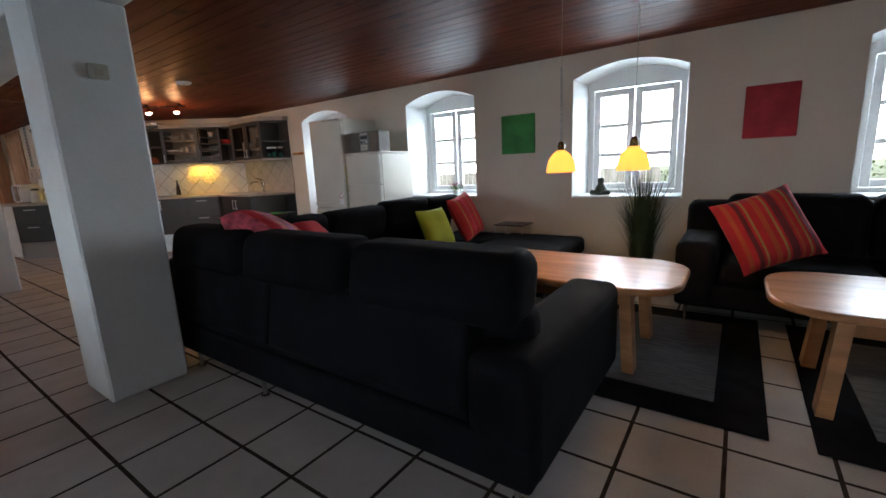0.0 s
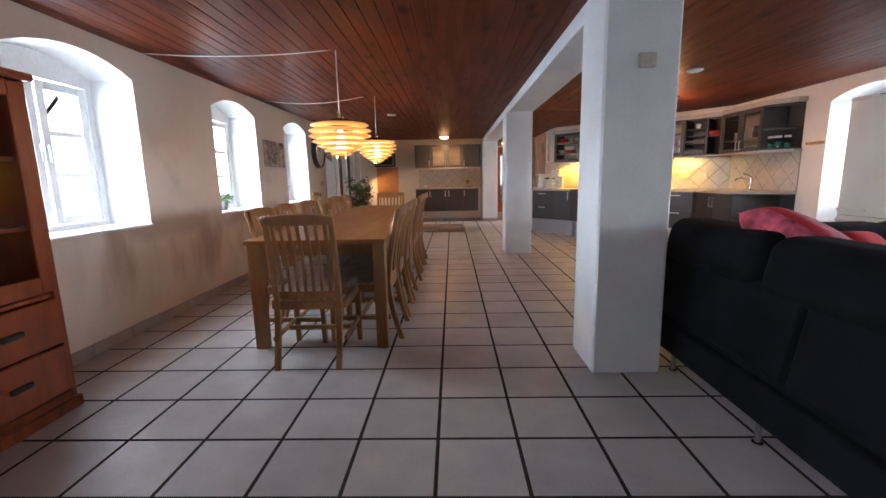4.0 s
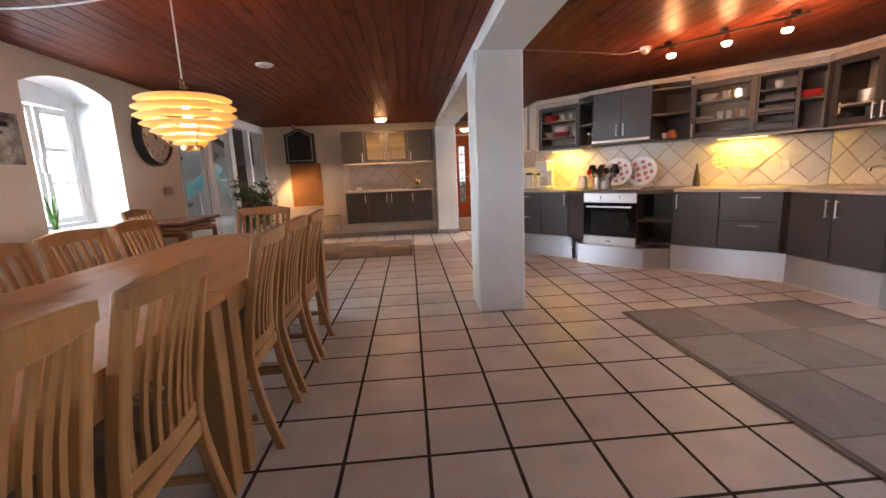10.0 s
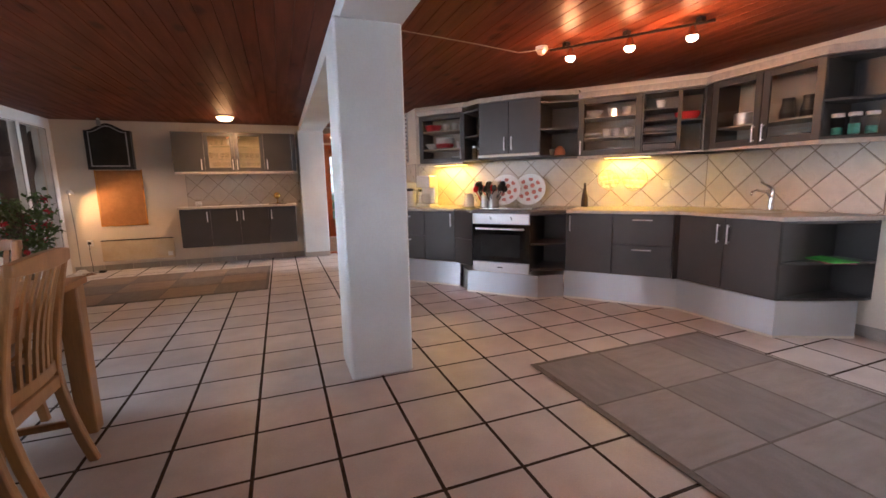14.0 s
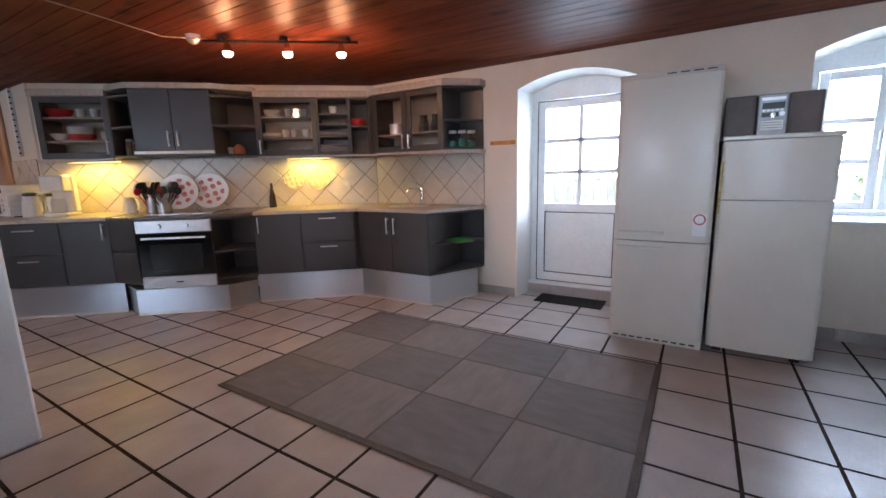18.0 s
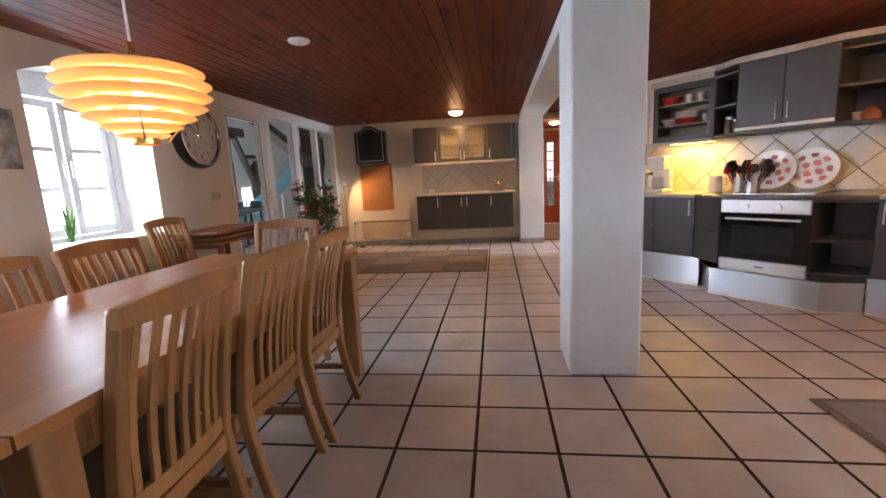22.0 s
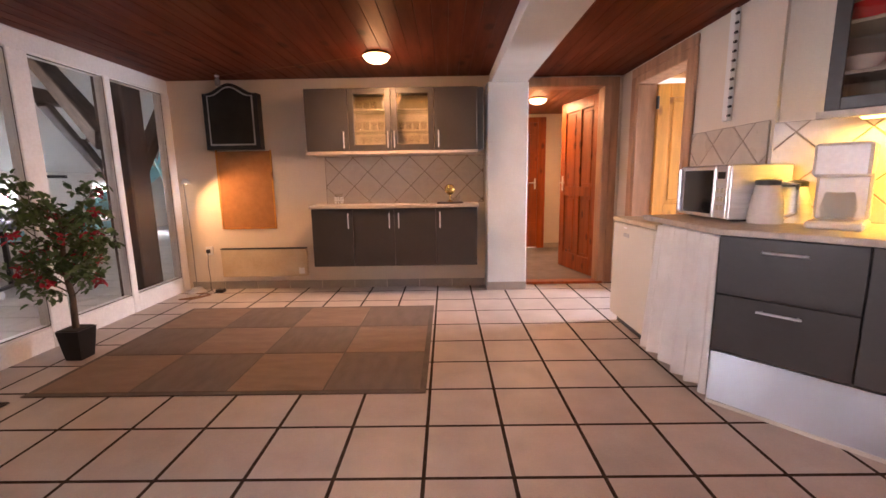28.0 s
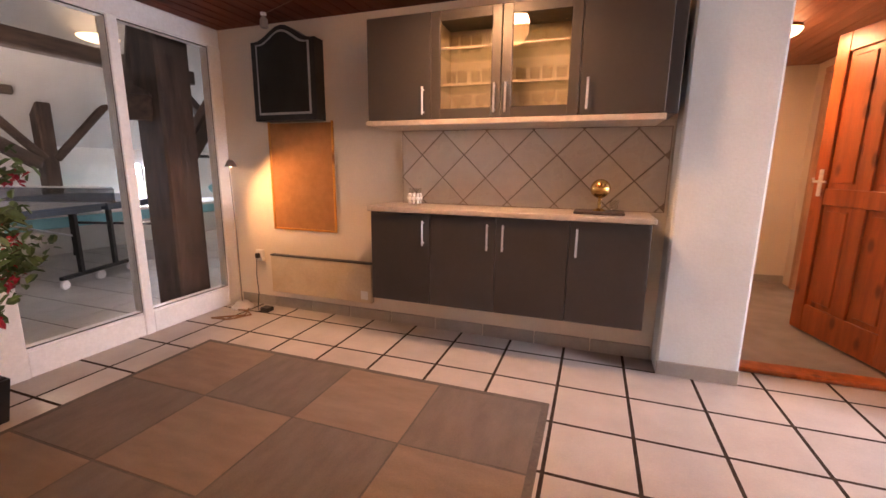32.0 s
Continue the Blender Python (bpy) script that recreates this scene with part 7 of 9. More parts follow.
kb = thing("cork_board", turn(-1.955, YF, 0), "plain cork notice board with a thin wooden frame", "cork board")
part("cork", Mesh().cbox(-0.27, 0.27, -0.012, -0.002, 0.66, 1.44, 0.002), mat("cork", (0.40, 0.185, 0.07), 0.9, var=0.05, scale=20, grain=0.12, gscale=160, bump=0.4), kb)
for x0, x1, z0, z1 in ((-0.285, -0.27, 0.645, 1.45), (0.27, 0.285, 0.645, 1.45), (-0.27, 0.27, 0.645, 0.66)):
    part("frame_strip", Mesh().cbox(x0, x1, -0.018, -0.002, z0, z1, 0.002), M_PINEPALE, kb)
ht = thing("panel_heater", turn(-1.815, YF, 0), "flat cream electric panel heater, slightly stained", "heater")
part("panel", Mesh().cbox(-0.45, 0.45, -0.055, -0.012, 0.14, 0.435, 0.006), mat("heater_cream", (0.66, 0.58, 0.44), 0.5, scale=3, col2=(0.50, 0.36, 0.20), var=0.1), ht)
part("top_grille", Mesh().cbox(-0.45, 0.45, -0.06, -0.012, 0.436, 0.446, 0.002), M_BLACK, ht)
part("control", Mesh().cbox(0.36, 0.42, -0.058, -0.055, 0.17, 0.235, 0.002), M_WHITE, ht)
for x in (-0.35, 0.35):
    part("bracket", Mesh().cbox(x - 0.02, x + 0.02, -0.012, -0.001, 0.2, 0.4, 0.001), M_STEEL, ht)
so2 = thing("wall_socket", turn(-2.40, YF, 0.42), "white wall socket with a plug and black cord", "socket")
part("plate", Mesh().cbox(-0.035, 0.035, -0.03, -0.001, -0.045, 0.045, 0.004), M_WHITE, so2)
part("plug", Mesh().cbox(-0.018, 0.018, -0.06, -0.03, -0.02, 0.02, 0.006), M_BLACK, so2)
part("cord", Mesh().tube([(0, -0.055, -0.02), (0.0, -0.07, -0.15), (0.01, -0.07, -0.30), (0.02, -0.10, -0.405), (0.10, -0.18, -0.412), (0.16, -0.15, -0.412)], 0.004, 6), M_BLACK, so2, smooth=True)
part("timer", Mesh().cbox(0.10, 0.18, -0.17, -0.10, -0.42, -0.385, 0.006), M_BLACK, so2)
# floor lamp in the corner
fl2 = thing("floor_lamp", turn(-2.50, 4.86, 0), "slim chrome floor lamp with a small halogen head, lit", "lamp")
part("foot", Mesh().lathe([(0.0, 0.0), (0.085, 0.0), (0.085, 0.012), (0.06, 0.03), (0.045, 0.055), (0.0, 0.06)], 24), M_STEEL, fl2, smooth=True)
part("pole", Mesh().tube([(0, 0, 0.05), (0, 0, 0.60), (-0.02, 0.0, 1.12)], 0.0045, 8), mat("dull_nickel", (0.30, 0.28, 0.26), 0.4, metal=0.7), fl2, smooth=True)
part("shade", Mesh().lathe([(0.018, 0.05), (0.028, 0.035), (0.045, 0.0), (0.043, 0.0), (0.026, 0.033), (0.0, 0.045)], 18, turn(0.0, 0.0, 1.12)), M_STEEL, fl2, smooth=True)
part("bulb", Mesh().lathe([(0.0, -0.01), (0.014, 0.0), (0.014, 0.02), (0.0, 0.026)], 12, turn(0, 0, 1.125)), glow("halogen", (1.0, 0.72, 0.35), 30), fl2, smooth=True)
part("cord", Mesh().tube([(0.08, -0.02, 0.008), (0.16, -0.14, 0.006), (0.05, -0.22, 0.006), (-0.02, -0.28, 0.008), (0.12, -0.26, 0.008), (0.20, -0.12, 0.008), (0.10, -0.06, 0.010), (0.0, -0.08, 0.008)], 0.0065, 6), M_OAKDARK, fl2, smooth=True)
lamp("floor_lamp_beam", "SPOT", (-2.44, 4.60, 1.12), 18, (1.0, 0.58, 0.24), (-1.90, 4.98, 0.62), 0.02, angle=radians(118))
ss = thing("ceiling_sensor", turn(-2.05, 4.80, ZC), "small round glass spotlight hanging from the ceiling", "lamp")
part("stem", Mesh().lathe([(0.02, -0.015), (0.02, -0.001)], 14), M_WHITE, ss)
part("head", Mesh().lathe([(0.0, -0.10), (0.024, -0.095), (0.026, -0.045), (0.008, -0.02), (0.0, -0.015)], 16), mat("grey_plastic", (0.3, 0.28, 0.26), 0.4), ss, smooth=True)
part("cable", Mesh().tube([(0.02, 0, -0.006), (0.5, -0.2, -0.01), (0.9, -0.35, -0.02), (1.5, -0.58, -0.012)], 0.002, 6), M_OAKDARK, ss)

# ---- ceiling lamps ----
def dome_light(x, y, zc, label, watts):
    ob = thing("ceiling_light", turn(x, y, zc), label, "lamp", "dome ceiling lamps")
    part("base", Mesh().lathe([(0.0, -0.022), (0.10, -0.022), (0.105, -0.012), (0.10, -0.0005), (0, -0.0005)], 32), M_BRASS, ob, smooth=True)
    part("dome", Mesh().lathe([(0.0, -0.078), (0.05, -0.072), (0.085, -0.055), (0.105, -0.030), (0.108, -0.023), (0.0, -0.023)], 32), glow("dome_glass", (1.0, 0.76, 0.46), 6), ob, smooth=True)
    part("finial", Mesh().lathe([(0.0, -0.09), (0.008, -0.088), (0.008, -0.078)], 10), M_BRASS, ob, smooth=True)
    lamp("dome_glow", "POINT", (x, y, zc - 0.15), watts * 0.08, (1.0, 0.50, 0.18), size=0.10)
    lamp("dome_downlight", "AREA", (x, y, zc - 0.095), watts * 0.43, (1.0, 0.58, 0.26), None, 0.18)


dome_light(-0.44, 4.20, ZC, "round opal dome ceiling lamp, lit, in the bar corner", 42)
dome_light(1.25, 6.05, 2.10, "round opal dome ceiling lamp, lit, in the hall", 30)
for x, y, lab in ((-1.20, 0.66, "white round smoke alarm on the ceiling"), (2.14, -1.74, "white round smoke alarm on the ceiling")):
    sm = thing("smoke_alarm", turn(x, y, ZC), lab, "smoke alarm", "smoke alarms")
    part("body", Mesh().lathe([(0.0, -0.022), (0.05, -0.021), (0.068, -0.014), (0.075, -0.005), (0.075, -0.0005), (0, -0.0005)], 28), M_WHITE, sm, smooth=True)
    part("button", Mesh().lathe([(0.0, -0.025), (0.012, -0.024), (0.012, -0.0215)], 12), M_APPL, sm)
sb = thing("sensor_box", turn(0.725, -3.885, 1.69), "small cream sensor box on the pillar", "sensor")
part("case", Mesh().cbox(-0.042, 0.042, -0.028, -0.001, -0.035, 0.035, 0.004), mat("cream_plastic", (0.55, 0.52, 0.44), 0.5), sb)
part("lens", Mesh().cbox(-0.018, 0.018, -0.031, -0.028, -0.02, 0.012, 0.002), mat("cream_lens", (0.46, 0.42, 0.34), 0.4), sb)
# kitchen track with three spots
tk = thing("track_light", turn(2.42, -0.05, 0), "black ceiling track with three small lit spots", "lamp")
d = Vector((0.47, -0.60)).normalized()
def at2(s, z):
    return (d.x * s, d.y * s, z)
part("rail", Mesh().tube([at2(-0.52, ZC - 0.035), at2(0.50, ZC - 0.035)], 0.009, 8), M_BLACK, tk)
part("feed", Mesh().lathe([(0.0, -0.06), (0.025, -0.05), (0.045, -0.02), (0.045, 0), (0, 0)], 18, turn(d.x * -0.58, d.y * -0.58, ZC)), M_STEEL, tk, smooth=True)
for s in (-0.40, 0.0, 0.42):
    part("clip", Mesh().cbox(-0.02, 0.02, -0.02, 0.02, ZC - 0.03, ZC, 0.003, turn(d.x * s, d.y * s)), M_BLACK, tk)
for s in (-0.37, 0.02, 0.38):
    sp = part("spot_head", Mesh().lathe([(0.014, 0.03), (0.02, 0.02), (0.034, -0.03), (0.032, -0.03), (0.017, 0.018)], 18, turn(d.x * s, d.y * s, ZC - 0.075)), M_CHROME, tk, smooth=True)
    part("spot_arm", Mesh().tube([at2(s, ZC - 0.04), at2(s, ZC - 0.05)], 0.006, 6), M_CHROME, sp)
    part("spot_bulb", Mesh().lathe([(0.0, -0.060), (0.022, -0.055), (0.033, -0.04), (0.031, -0.028), (0.0, -0.02)], 18, turn(d.x * s, d.y * s, ZC - 0.075)), glow("spot_bulb", (1.0, 0.85, 0.66), 25), sp, smooth=True)
    lamp("spot_glow", "POINT", (2.42 + d.x * s, -0.05 + d.y * s, ZC - 0.17), 11, (1.0, 0.46, 0.17), size=0.03)
part("cable", Mesh().tube([(-0.30, 0.40, ZC - 0.02), (-0.55, 0.46, ZC - 0.055), (-0.9, 0.45, ZC - 0.03), (-1.5, 0.40, ZC - 0.012)], 0.0035, 6), mat("aged_cable", (0.34, 0.27, 0.22), 0.6), tk, smooth=True)

# ---- rugs and mats ----
def check_rug(x0, x1, y0, y1, cols, rows, tones, label):
    ob = thing("checked_rug", turn((x0 + x1) / 2, (y0 + y1) / 2, 0.001), label, "rug", "checked rugs")
    hw, hd = (x1 - x0) / 2, (y1 - y0) / 2
    part("edging", Mesh().cbox(-hw, hw, -hd, hd, 0, 0.007, 0.003), tones[2], ob)
    e = 0.03
    w, h = (2 * hw - 2 * e) / cols, (2 * hd - 2 * e) / rows
    for i in range(cols):
        for j in range(rows):
            part("woven_square", Mesh().cbox(-hw + e + i * w + 0.005, -hw + e + (i + 1) * w - 0.005, -hd + e + j * h + 0.005, -hd + e + (j + 1) * h - 0.005, 0.006, 0.0092, 0.001), tones[(i + j) % 2], ob)


RT = [mat("woven_mid_grey", (0.262, 0.240, 0.226), 0.9, var=0.06, scale=6, grain=0.14, gscale=160, stretch=(1, 3, 1), bump=0.5),
      mat("woven_dark_grey", (0.206, 0.191, 0.184), 0.9, var=0.06, scale=6, grain=0.14, gscale=160, stretch=(3, 1, 1), bump=0.5),
      mat("woven_edge", (0.13, 0.11, 0.095), 0.85, var=0.1, grain=0.2, gscale=100, bump=0.4)]
check_rug(1.59, 3.07, -2.43, -0.22, 3, 4, RT, "flat woven rug in large grey checks on the kitchen floor")
# Bar copy of the kitchen weave; warm lamplight is put into its tones.
RB = [mat("woven_mid_lamplit", (0.262, 0.195, 0.148), 0.9, var=0.06, scale=6, grain=0.14, gscale=160, stretch=(1, 3, 1), bump=0.5),
      mat("woven_dark_lamplit", (0.180, 0.146, 0.126), 0.9, var=0.06, scale=6, grain=0.14, gscale=160, stretch=(3, 1, 1), bump=0.5), RT[2]]
check_rug(-2.20, -0.02, 2.71, 4.28, 4, 3, RB, "flat woven rug in large checks by the bar, lamplight in its tones")
M_MAT = mat("black_rubber_mat", (0.02, 0.02, 0.021), 0.9, var=0.2, grain=0.3, gscale=200, bump=0.6)
for x0, x1, y0, y1, lab in ((-2.62, -2.20, 2.03, 2.66, "black ribbed door mat before the glass door"), (3.98, 4.24, -1.90, -1.30, "black ribbed door mat in the outside doorway")):
    mo = thing("door_mat", turn((x0 + x1) / 2, (y0 + y1) / 2, 0.001), lab, "mat", "door mats")
    hx, hy = (x1 - x0) / 2, (y1 - y0) / 2
    part("base", Mesh().cbox(-hx, hx, -hy, hy, 0, 0.008, 0.003), M_MAT, mo)
    for k in range(12):
        y = -hy + 0.03 + k * (2 * hy - 0.06) / 11
        part("rib", Mesh().cbox(-hx + 0.02, hx - 0.02, y - 0.008, y + 0.008, 0.008, 0.0115, 0.002), M_MAT, mo)

# ---- artificial rose tree ----
rt = thing("rose_tree", turn(-2.33, 3.24) @ Matrix.Diagonal((0.84, 0.84, 1, 1)), "artificial rose tree with red blossoms in a square black pot", "plant")
part("pot", Mesh().prism([(-0.062, -0.062), (0.062, -0.062), (0.062, 0.062), (-0.062, 0.062)], 0.0, 0.20, None, [(-0.088, -0.088), (0.088, -0.088), (0.088, 0.088), (-0.088, 0.088)]), M_BLACK, rt)
part("soil", Mesh().cbox(-0.08, 0.08, -0.08, 0.08, 0.2005, 0.206, 0.001), mat("soil", (0.03, 0.02, 0.015), 0.95), rt)
part("trunk", Mesh().tube([(0, 0, 0.20), (0.01, 0.005, 0.42), (-0.005, -0.01, 0.60), (0.01, 0.0, 0.80), (0.0, 0.01, 0.98)], [0.024, 0.021, 0.018, 0.014, 0.008], 10), mat("bark", (0.12, 0.08, 0.05), 0.9, var=0.3, bump=0.6), rt, smooth=True)
rnd, M_TWIG = random.Random(3), mat("twig", (0.08, 0.06, 0.03), 0.9)
tips = []
for k in range(26):
    a, z, ln = k * 2.4, 0.40 + 0.55 * (k / 26), 0.17 + 0.15 * rnd.random()
    tip = (ln * math.cos(a), ln * math.sin(a), z + 0.05 + 0.16 * rnd.random())
    tips.append(tip)
    part("branch", Mesh().tube([(0, 0, z), (tip[0] * 0.5, tip[1] * 0.5, z + 0.08), tip], [0.006, 0.004, 0.002], 5), M_TWIG, rt)
lv, bl = Mesh(), Mesh()
for k, tip in enumerate(tips):
    leaf_cloud(lv, 26, tip, (0.095, 0.095, 0.08), 0.060, 100 + k)
    mid = (tip[0] * 0.6, tip[1] * 0.6, tip[2] - 0.02)
    leaf_cloud(lv, 16, mid, (0.08, 0.08, 0.07), 0.056, 200 + k)
part("leaves", lv, M_LEAF, rt)
M_ROSE = mat("red_rose", (0.50, 0.018, 0.035), 0.6, var=0.2)
for k, tip in enumerate(tips):
    if k % 3 == 2:
        continue
    rs = Mesh()
    c = (tip[0] * (0.8 + 0.4 * rnd.random()), tip[1] * (0.8 + 0.4 * rnd.random()), tip[2] + rnd.uniform(-0.12, 0.03))
    leaf_cloud(rs, 18, c, (0.034, 0.034, 0.030), 0.040, 300 + k)
    part("rose", rs, M_ROSE, rt)

# ---- small kitchen things ----
def kat(s, d, z):
    return turn(*kp(s, d), z, KA)


def lathe_thing(name, m, prof, material, label, category, group="", seg=20):
    ob = part(name, Mesh().lathe(prof, seg), material, at=m, smooth=True)
    return tagged(ob, label, category, group)


WT = 0.879
M_DOT = mat("pink_dots", (0.58, 0.19, 0.15), 0.4, var=0.25, scale=60)
M_CHINA = mat("white_china", (0.76, 0.74, 0.71), 0.2, var=0.02, bump=0)
for s, d in ((1.975, 0.17), (1.700, 0.13)):
    pl = thing("platter", kat(s, d, WT + 0.008) @ pose(0, 0, 0.180, 78, 0, 0) @ Matrix.Diagonal((1.08, 1.03, 1, 1)), "white china platter with pink dots leaning on the tiles", "plate", "dotted platters")
    part("dish", Mesh().lathe([(0.0, 0.0), (0.10, 0.0), (0.172, 0.022), (0.170, 0.028), (0.10, 0.008), (0.0, 0.008)], 40), M_CHINA, pl, smooth=True)
    for ring, n in ((0.052, 4), (0.115, 8)):
        for k in range(n):
            a = 2 * math.pi * k / n + ring * 20
            z = 0.0085 if ring < 0.1 else 0.0150
            part("dot", Mesh().lathe([(0.0, 0), (0.025, 0), (0.024, 0.0012), (0, 0.0012)], 10, pose(ring * math.cos(a), ring * math.sin(a), z)), M_DOT, pl)
rnd = random.Random(5)
for s, n in ((2.20, 15), (2.10, 15)):
    hold = thing("utensil_holder", kat(s, 0.24, WT) @ Matrix.Diagonal((1.2, 1.2, 1.08, 1)), "steel pot full of kitchen spoons and spatulas", "utensils", "utensil pots")
    part("can", Mesh().lathe([(0.0, 0.0), (0.052, 0.0), (0.052, 0.125), (0.049, 0.125), (0.049, 0.004), (0, 0.004)], 24), mat("dull_steel_can", (0.42, 0.40, 0.38), 0.3, metal=1.0, var=0.1), hold, smooth=True)
    for k in range(n):
        a, r = rnd.uniform(0, 6.28), 0.03
        tilt = rnd.uniform(0.03, 0.08)
        h = rnd.uniform(0.16, 0.22)
        top = (r * math.cos(a) + tilt * math.cos(a), r * math.sin(a) + tilt * math.sin(a), h)
        mt = rnd.choice([M_BLACK, M_BLACK, M_BLACK, M_RED, M_OAKDARK, M_STEEL])
        u = part("utensil", Mesh().tube([(r * 0.5 * math.cos(a), r * 0.5 * math.sin(a), 0.006), top], 0.005, 6), mt, hold)
        part("utensil_head", Mesh().lathe([(0.0, -0.035), (0.022, -0.026), (0.030, 0.0), (0.020, 0.03), (0.0, 0.036)], 10, Matrix.Translation(top) @ pose(0, 0, 0.02, math.degrees(0.3 * math.sin(a)), 0, math.degrees(a)) @ Matrix.Diagonal((1, 0.35, 1, 1))), mt, u, smooth=True)
M_JARGLASS = mat("amber_jar_glass", (0.16, 0.10, 0.05), 0.08, var=0.2, scale=30, bump=0)
for s, d, z, h in ((2.24, 0.30, 1.419, 0.13), (2.33, 0.24, 1.419, 0.16), (2.26, 0.22, 1.679, 0.11)):
    jr = lathe_thing("spice_jar", kat(s, d, z), [(0.0, 0.0), (0.032, 0.0), (0.034, 0.012), (0.034, h * 0.75), (0.024, h * 0.85), (0.0, h * 0.85)], M_JARGLASS, "small amber glass jar with a steel lid in the wall shelf", "jar", "jars in the wall shelf")
    part("lid", Mesh().lathe([(0.027, h * 0.84), (0.027, h), (0.0, h)], 16), M_STEEL, jr, smooth=True)
jug = thing("milk_jug", kat(2.42, 0.22, WT), "white electric kettle with a lid", "kettle")
part("body", Mesh().lathe([(0.0, 0.0), (0.062, 0.0), (0.065, 0.01), (0.050, 0.14), (0.046, 0.15), (0.0, 0.155)], 24), M_CHINA, jug, smooth=True)
part("grip", Mesh().tube([(0.048, 0, 0.135), (0.09, 0, 0.13), (0.095, 0, 0.06), (0.062, 0, 0.03)], 0.008, 8), M_APPL, jug, smooth=True)
part("spout", Mesh().prism([(-0.065, -0.012), (-0.042, -0.02), (-0.042, 0.02), (-0.065, 0.012)], 0.12, 0.148), M_CHINA, jug)
cm = thing("coffee_maker", kat(2.93, 0.32, WT), "white filter coffee maker with a glass jug", "coffee maker")
part("foot", Mesh().cbox(-0.10, 0.10, -0.13, 0.09, 0, 0.035, 0.010), M_CHINA, cm)
part("tower", Mesh().cbox(-0.095, 0.095, 0.01, 0.09, 0.036, 0.375, 0.012), M_CHINA, cm)
part("filter_head", Mesh().cbox(-0.095, 0.095, -0.12, 0.008, 0.23, 0.375, 0.012), M_CHINA, cm)
part("jug", Mesh().lathe([(0.0, 0.0), (0.055, 0.0), (0.065, 0.06), (0.05, 0.125), (0.047, 0.125), (0.06, 0.06), (0.05, 0.006), (0, 0.006)], 24, turn(0, -0.055, 0.037)), M_TUMBLER, cm, smooth=True)
for s, d, h, lab in ((3.21, 0.29, 0.19, "white thermos jug with a black lid"), (3.13, 0.15, 0.18, "glass and steel storage jar with a lid")):
    th = thing("thermos_jug", kat(s, d, WT) @ Matrix.Diagonal((1.18, 1.18, 1.12, 1)), lab, "jug")
    part("body", Mesh().lathe([(0.0, 0.0), (0.064, 0.0), (0.066, 0.02), (0.060, 0.10), (0.046, h - 0.02), (0.0, h - 0.018)], 24), M_CHINA if d > 0.2 else M_STEEL, th, smooth=True)
    part("lid", Mesh().lathe([(0.047, h - 0.018), (0.047, h + 0.004), (0.02, h + 0.012), (0, h + 0.012)], 20), M_BLACK, th, smooth=True)
    if d > 0.2:
        part("grip", Mesh().tube([(0.046, 0, h - 0.01), (0.10, 0, h - 0.015), (0.10, 0, 0.05), (0.062, 0, 0.03)], 0.009, 8), M_APPL, th, smooth=True)
mw = thing("microwave", turn(1.74, 3.07, WT) @ pose(0, 0, 0, 0, 0, -90), "silver microwave with a black door on the worktop", "microwave")
part("case", Mesh().cbox(-0.22, 0.22, -0.16, 0.16, 0.012, 0.298, 0.006), M_STEEL, mw)
md = part("door", Mesh().cbox(-0.218, 0.12, -0.18, -0.161, 0.016, 0.295, 0.005), M_STEEL, mw)
part("window", Mesh().cbox(-0.165, 0.105, -0.1835, -0.1805, 0.035, 0.272, 0.001), M_OVENGLASS, md)
part("handle", Mesh().cbox(-0.208, -0.184, -0.20, -0.18, 0.03, 0.285, 0.008), M_STEEL, md)
part("control_panel", Mesh().cbox(0.122, 0.218, -0.176, -0.161, 0.016, 0.295, 0.004), M_STEEL, mw)
part("display", Mesh().cbox(0.140, 0.200, -0.1785, -0.1755, 0.225, 0.262, 0.001), M_BLACK, mw)
for k in range(6):
    part("button", Mesh().cbox(0.142 + 0.032 * (k % 2), 0.166 + 0.032 * (k % 2), -0.179, -0.1755, 0.06 + 0.045 * (k // 2), 0.085 + 0.045 * (k // 2), 0.002), M_APPL, mw)
for x in (-0.18, 0.18):
    part("foot", Mesh().cbox(x - 0.02, x + 0.02, -0.12, 0.12, 0, 0.012, 0.002), M_BLACK, mw)
lathe_thing("bottle", kat(1.10, 0.14, WT), [(0.0, 0.0), (0.036, 0.0), (0.037, 0.02), (0.030, 0.11), (0.013, 0.20), (0.012, 0.25), (0.0, 0.252)], mat("dark_glass_bottle", (0.05, 0.03, 0.02), 0.15, bump=0), "tall dark glass bottle on the worktop", "bottle")
M_MITT = mat("quilted_mitt", (0.70, 0.58, 0.40), 0.9, var=0.1, scale=20, grain=0.15, gscale=60, bump=0.6)
M_BINDING = mat("mitt_binding", (0.50, 0.37, 0.20), 0.9, var=0.2, scale=30)
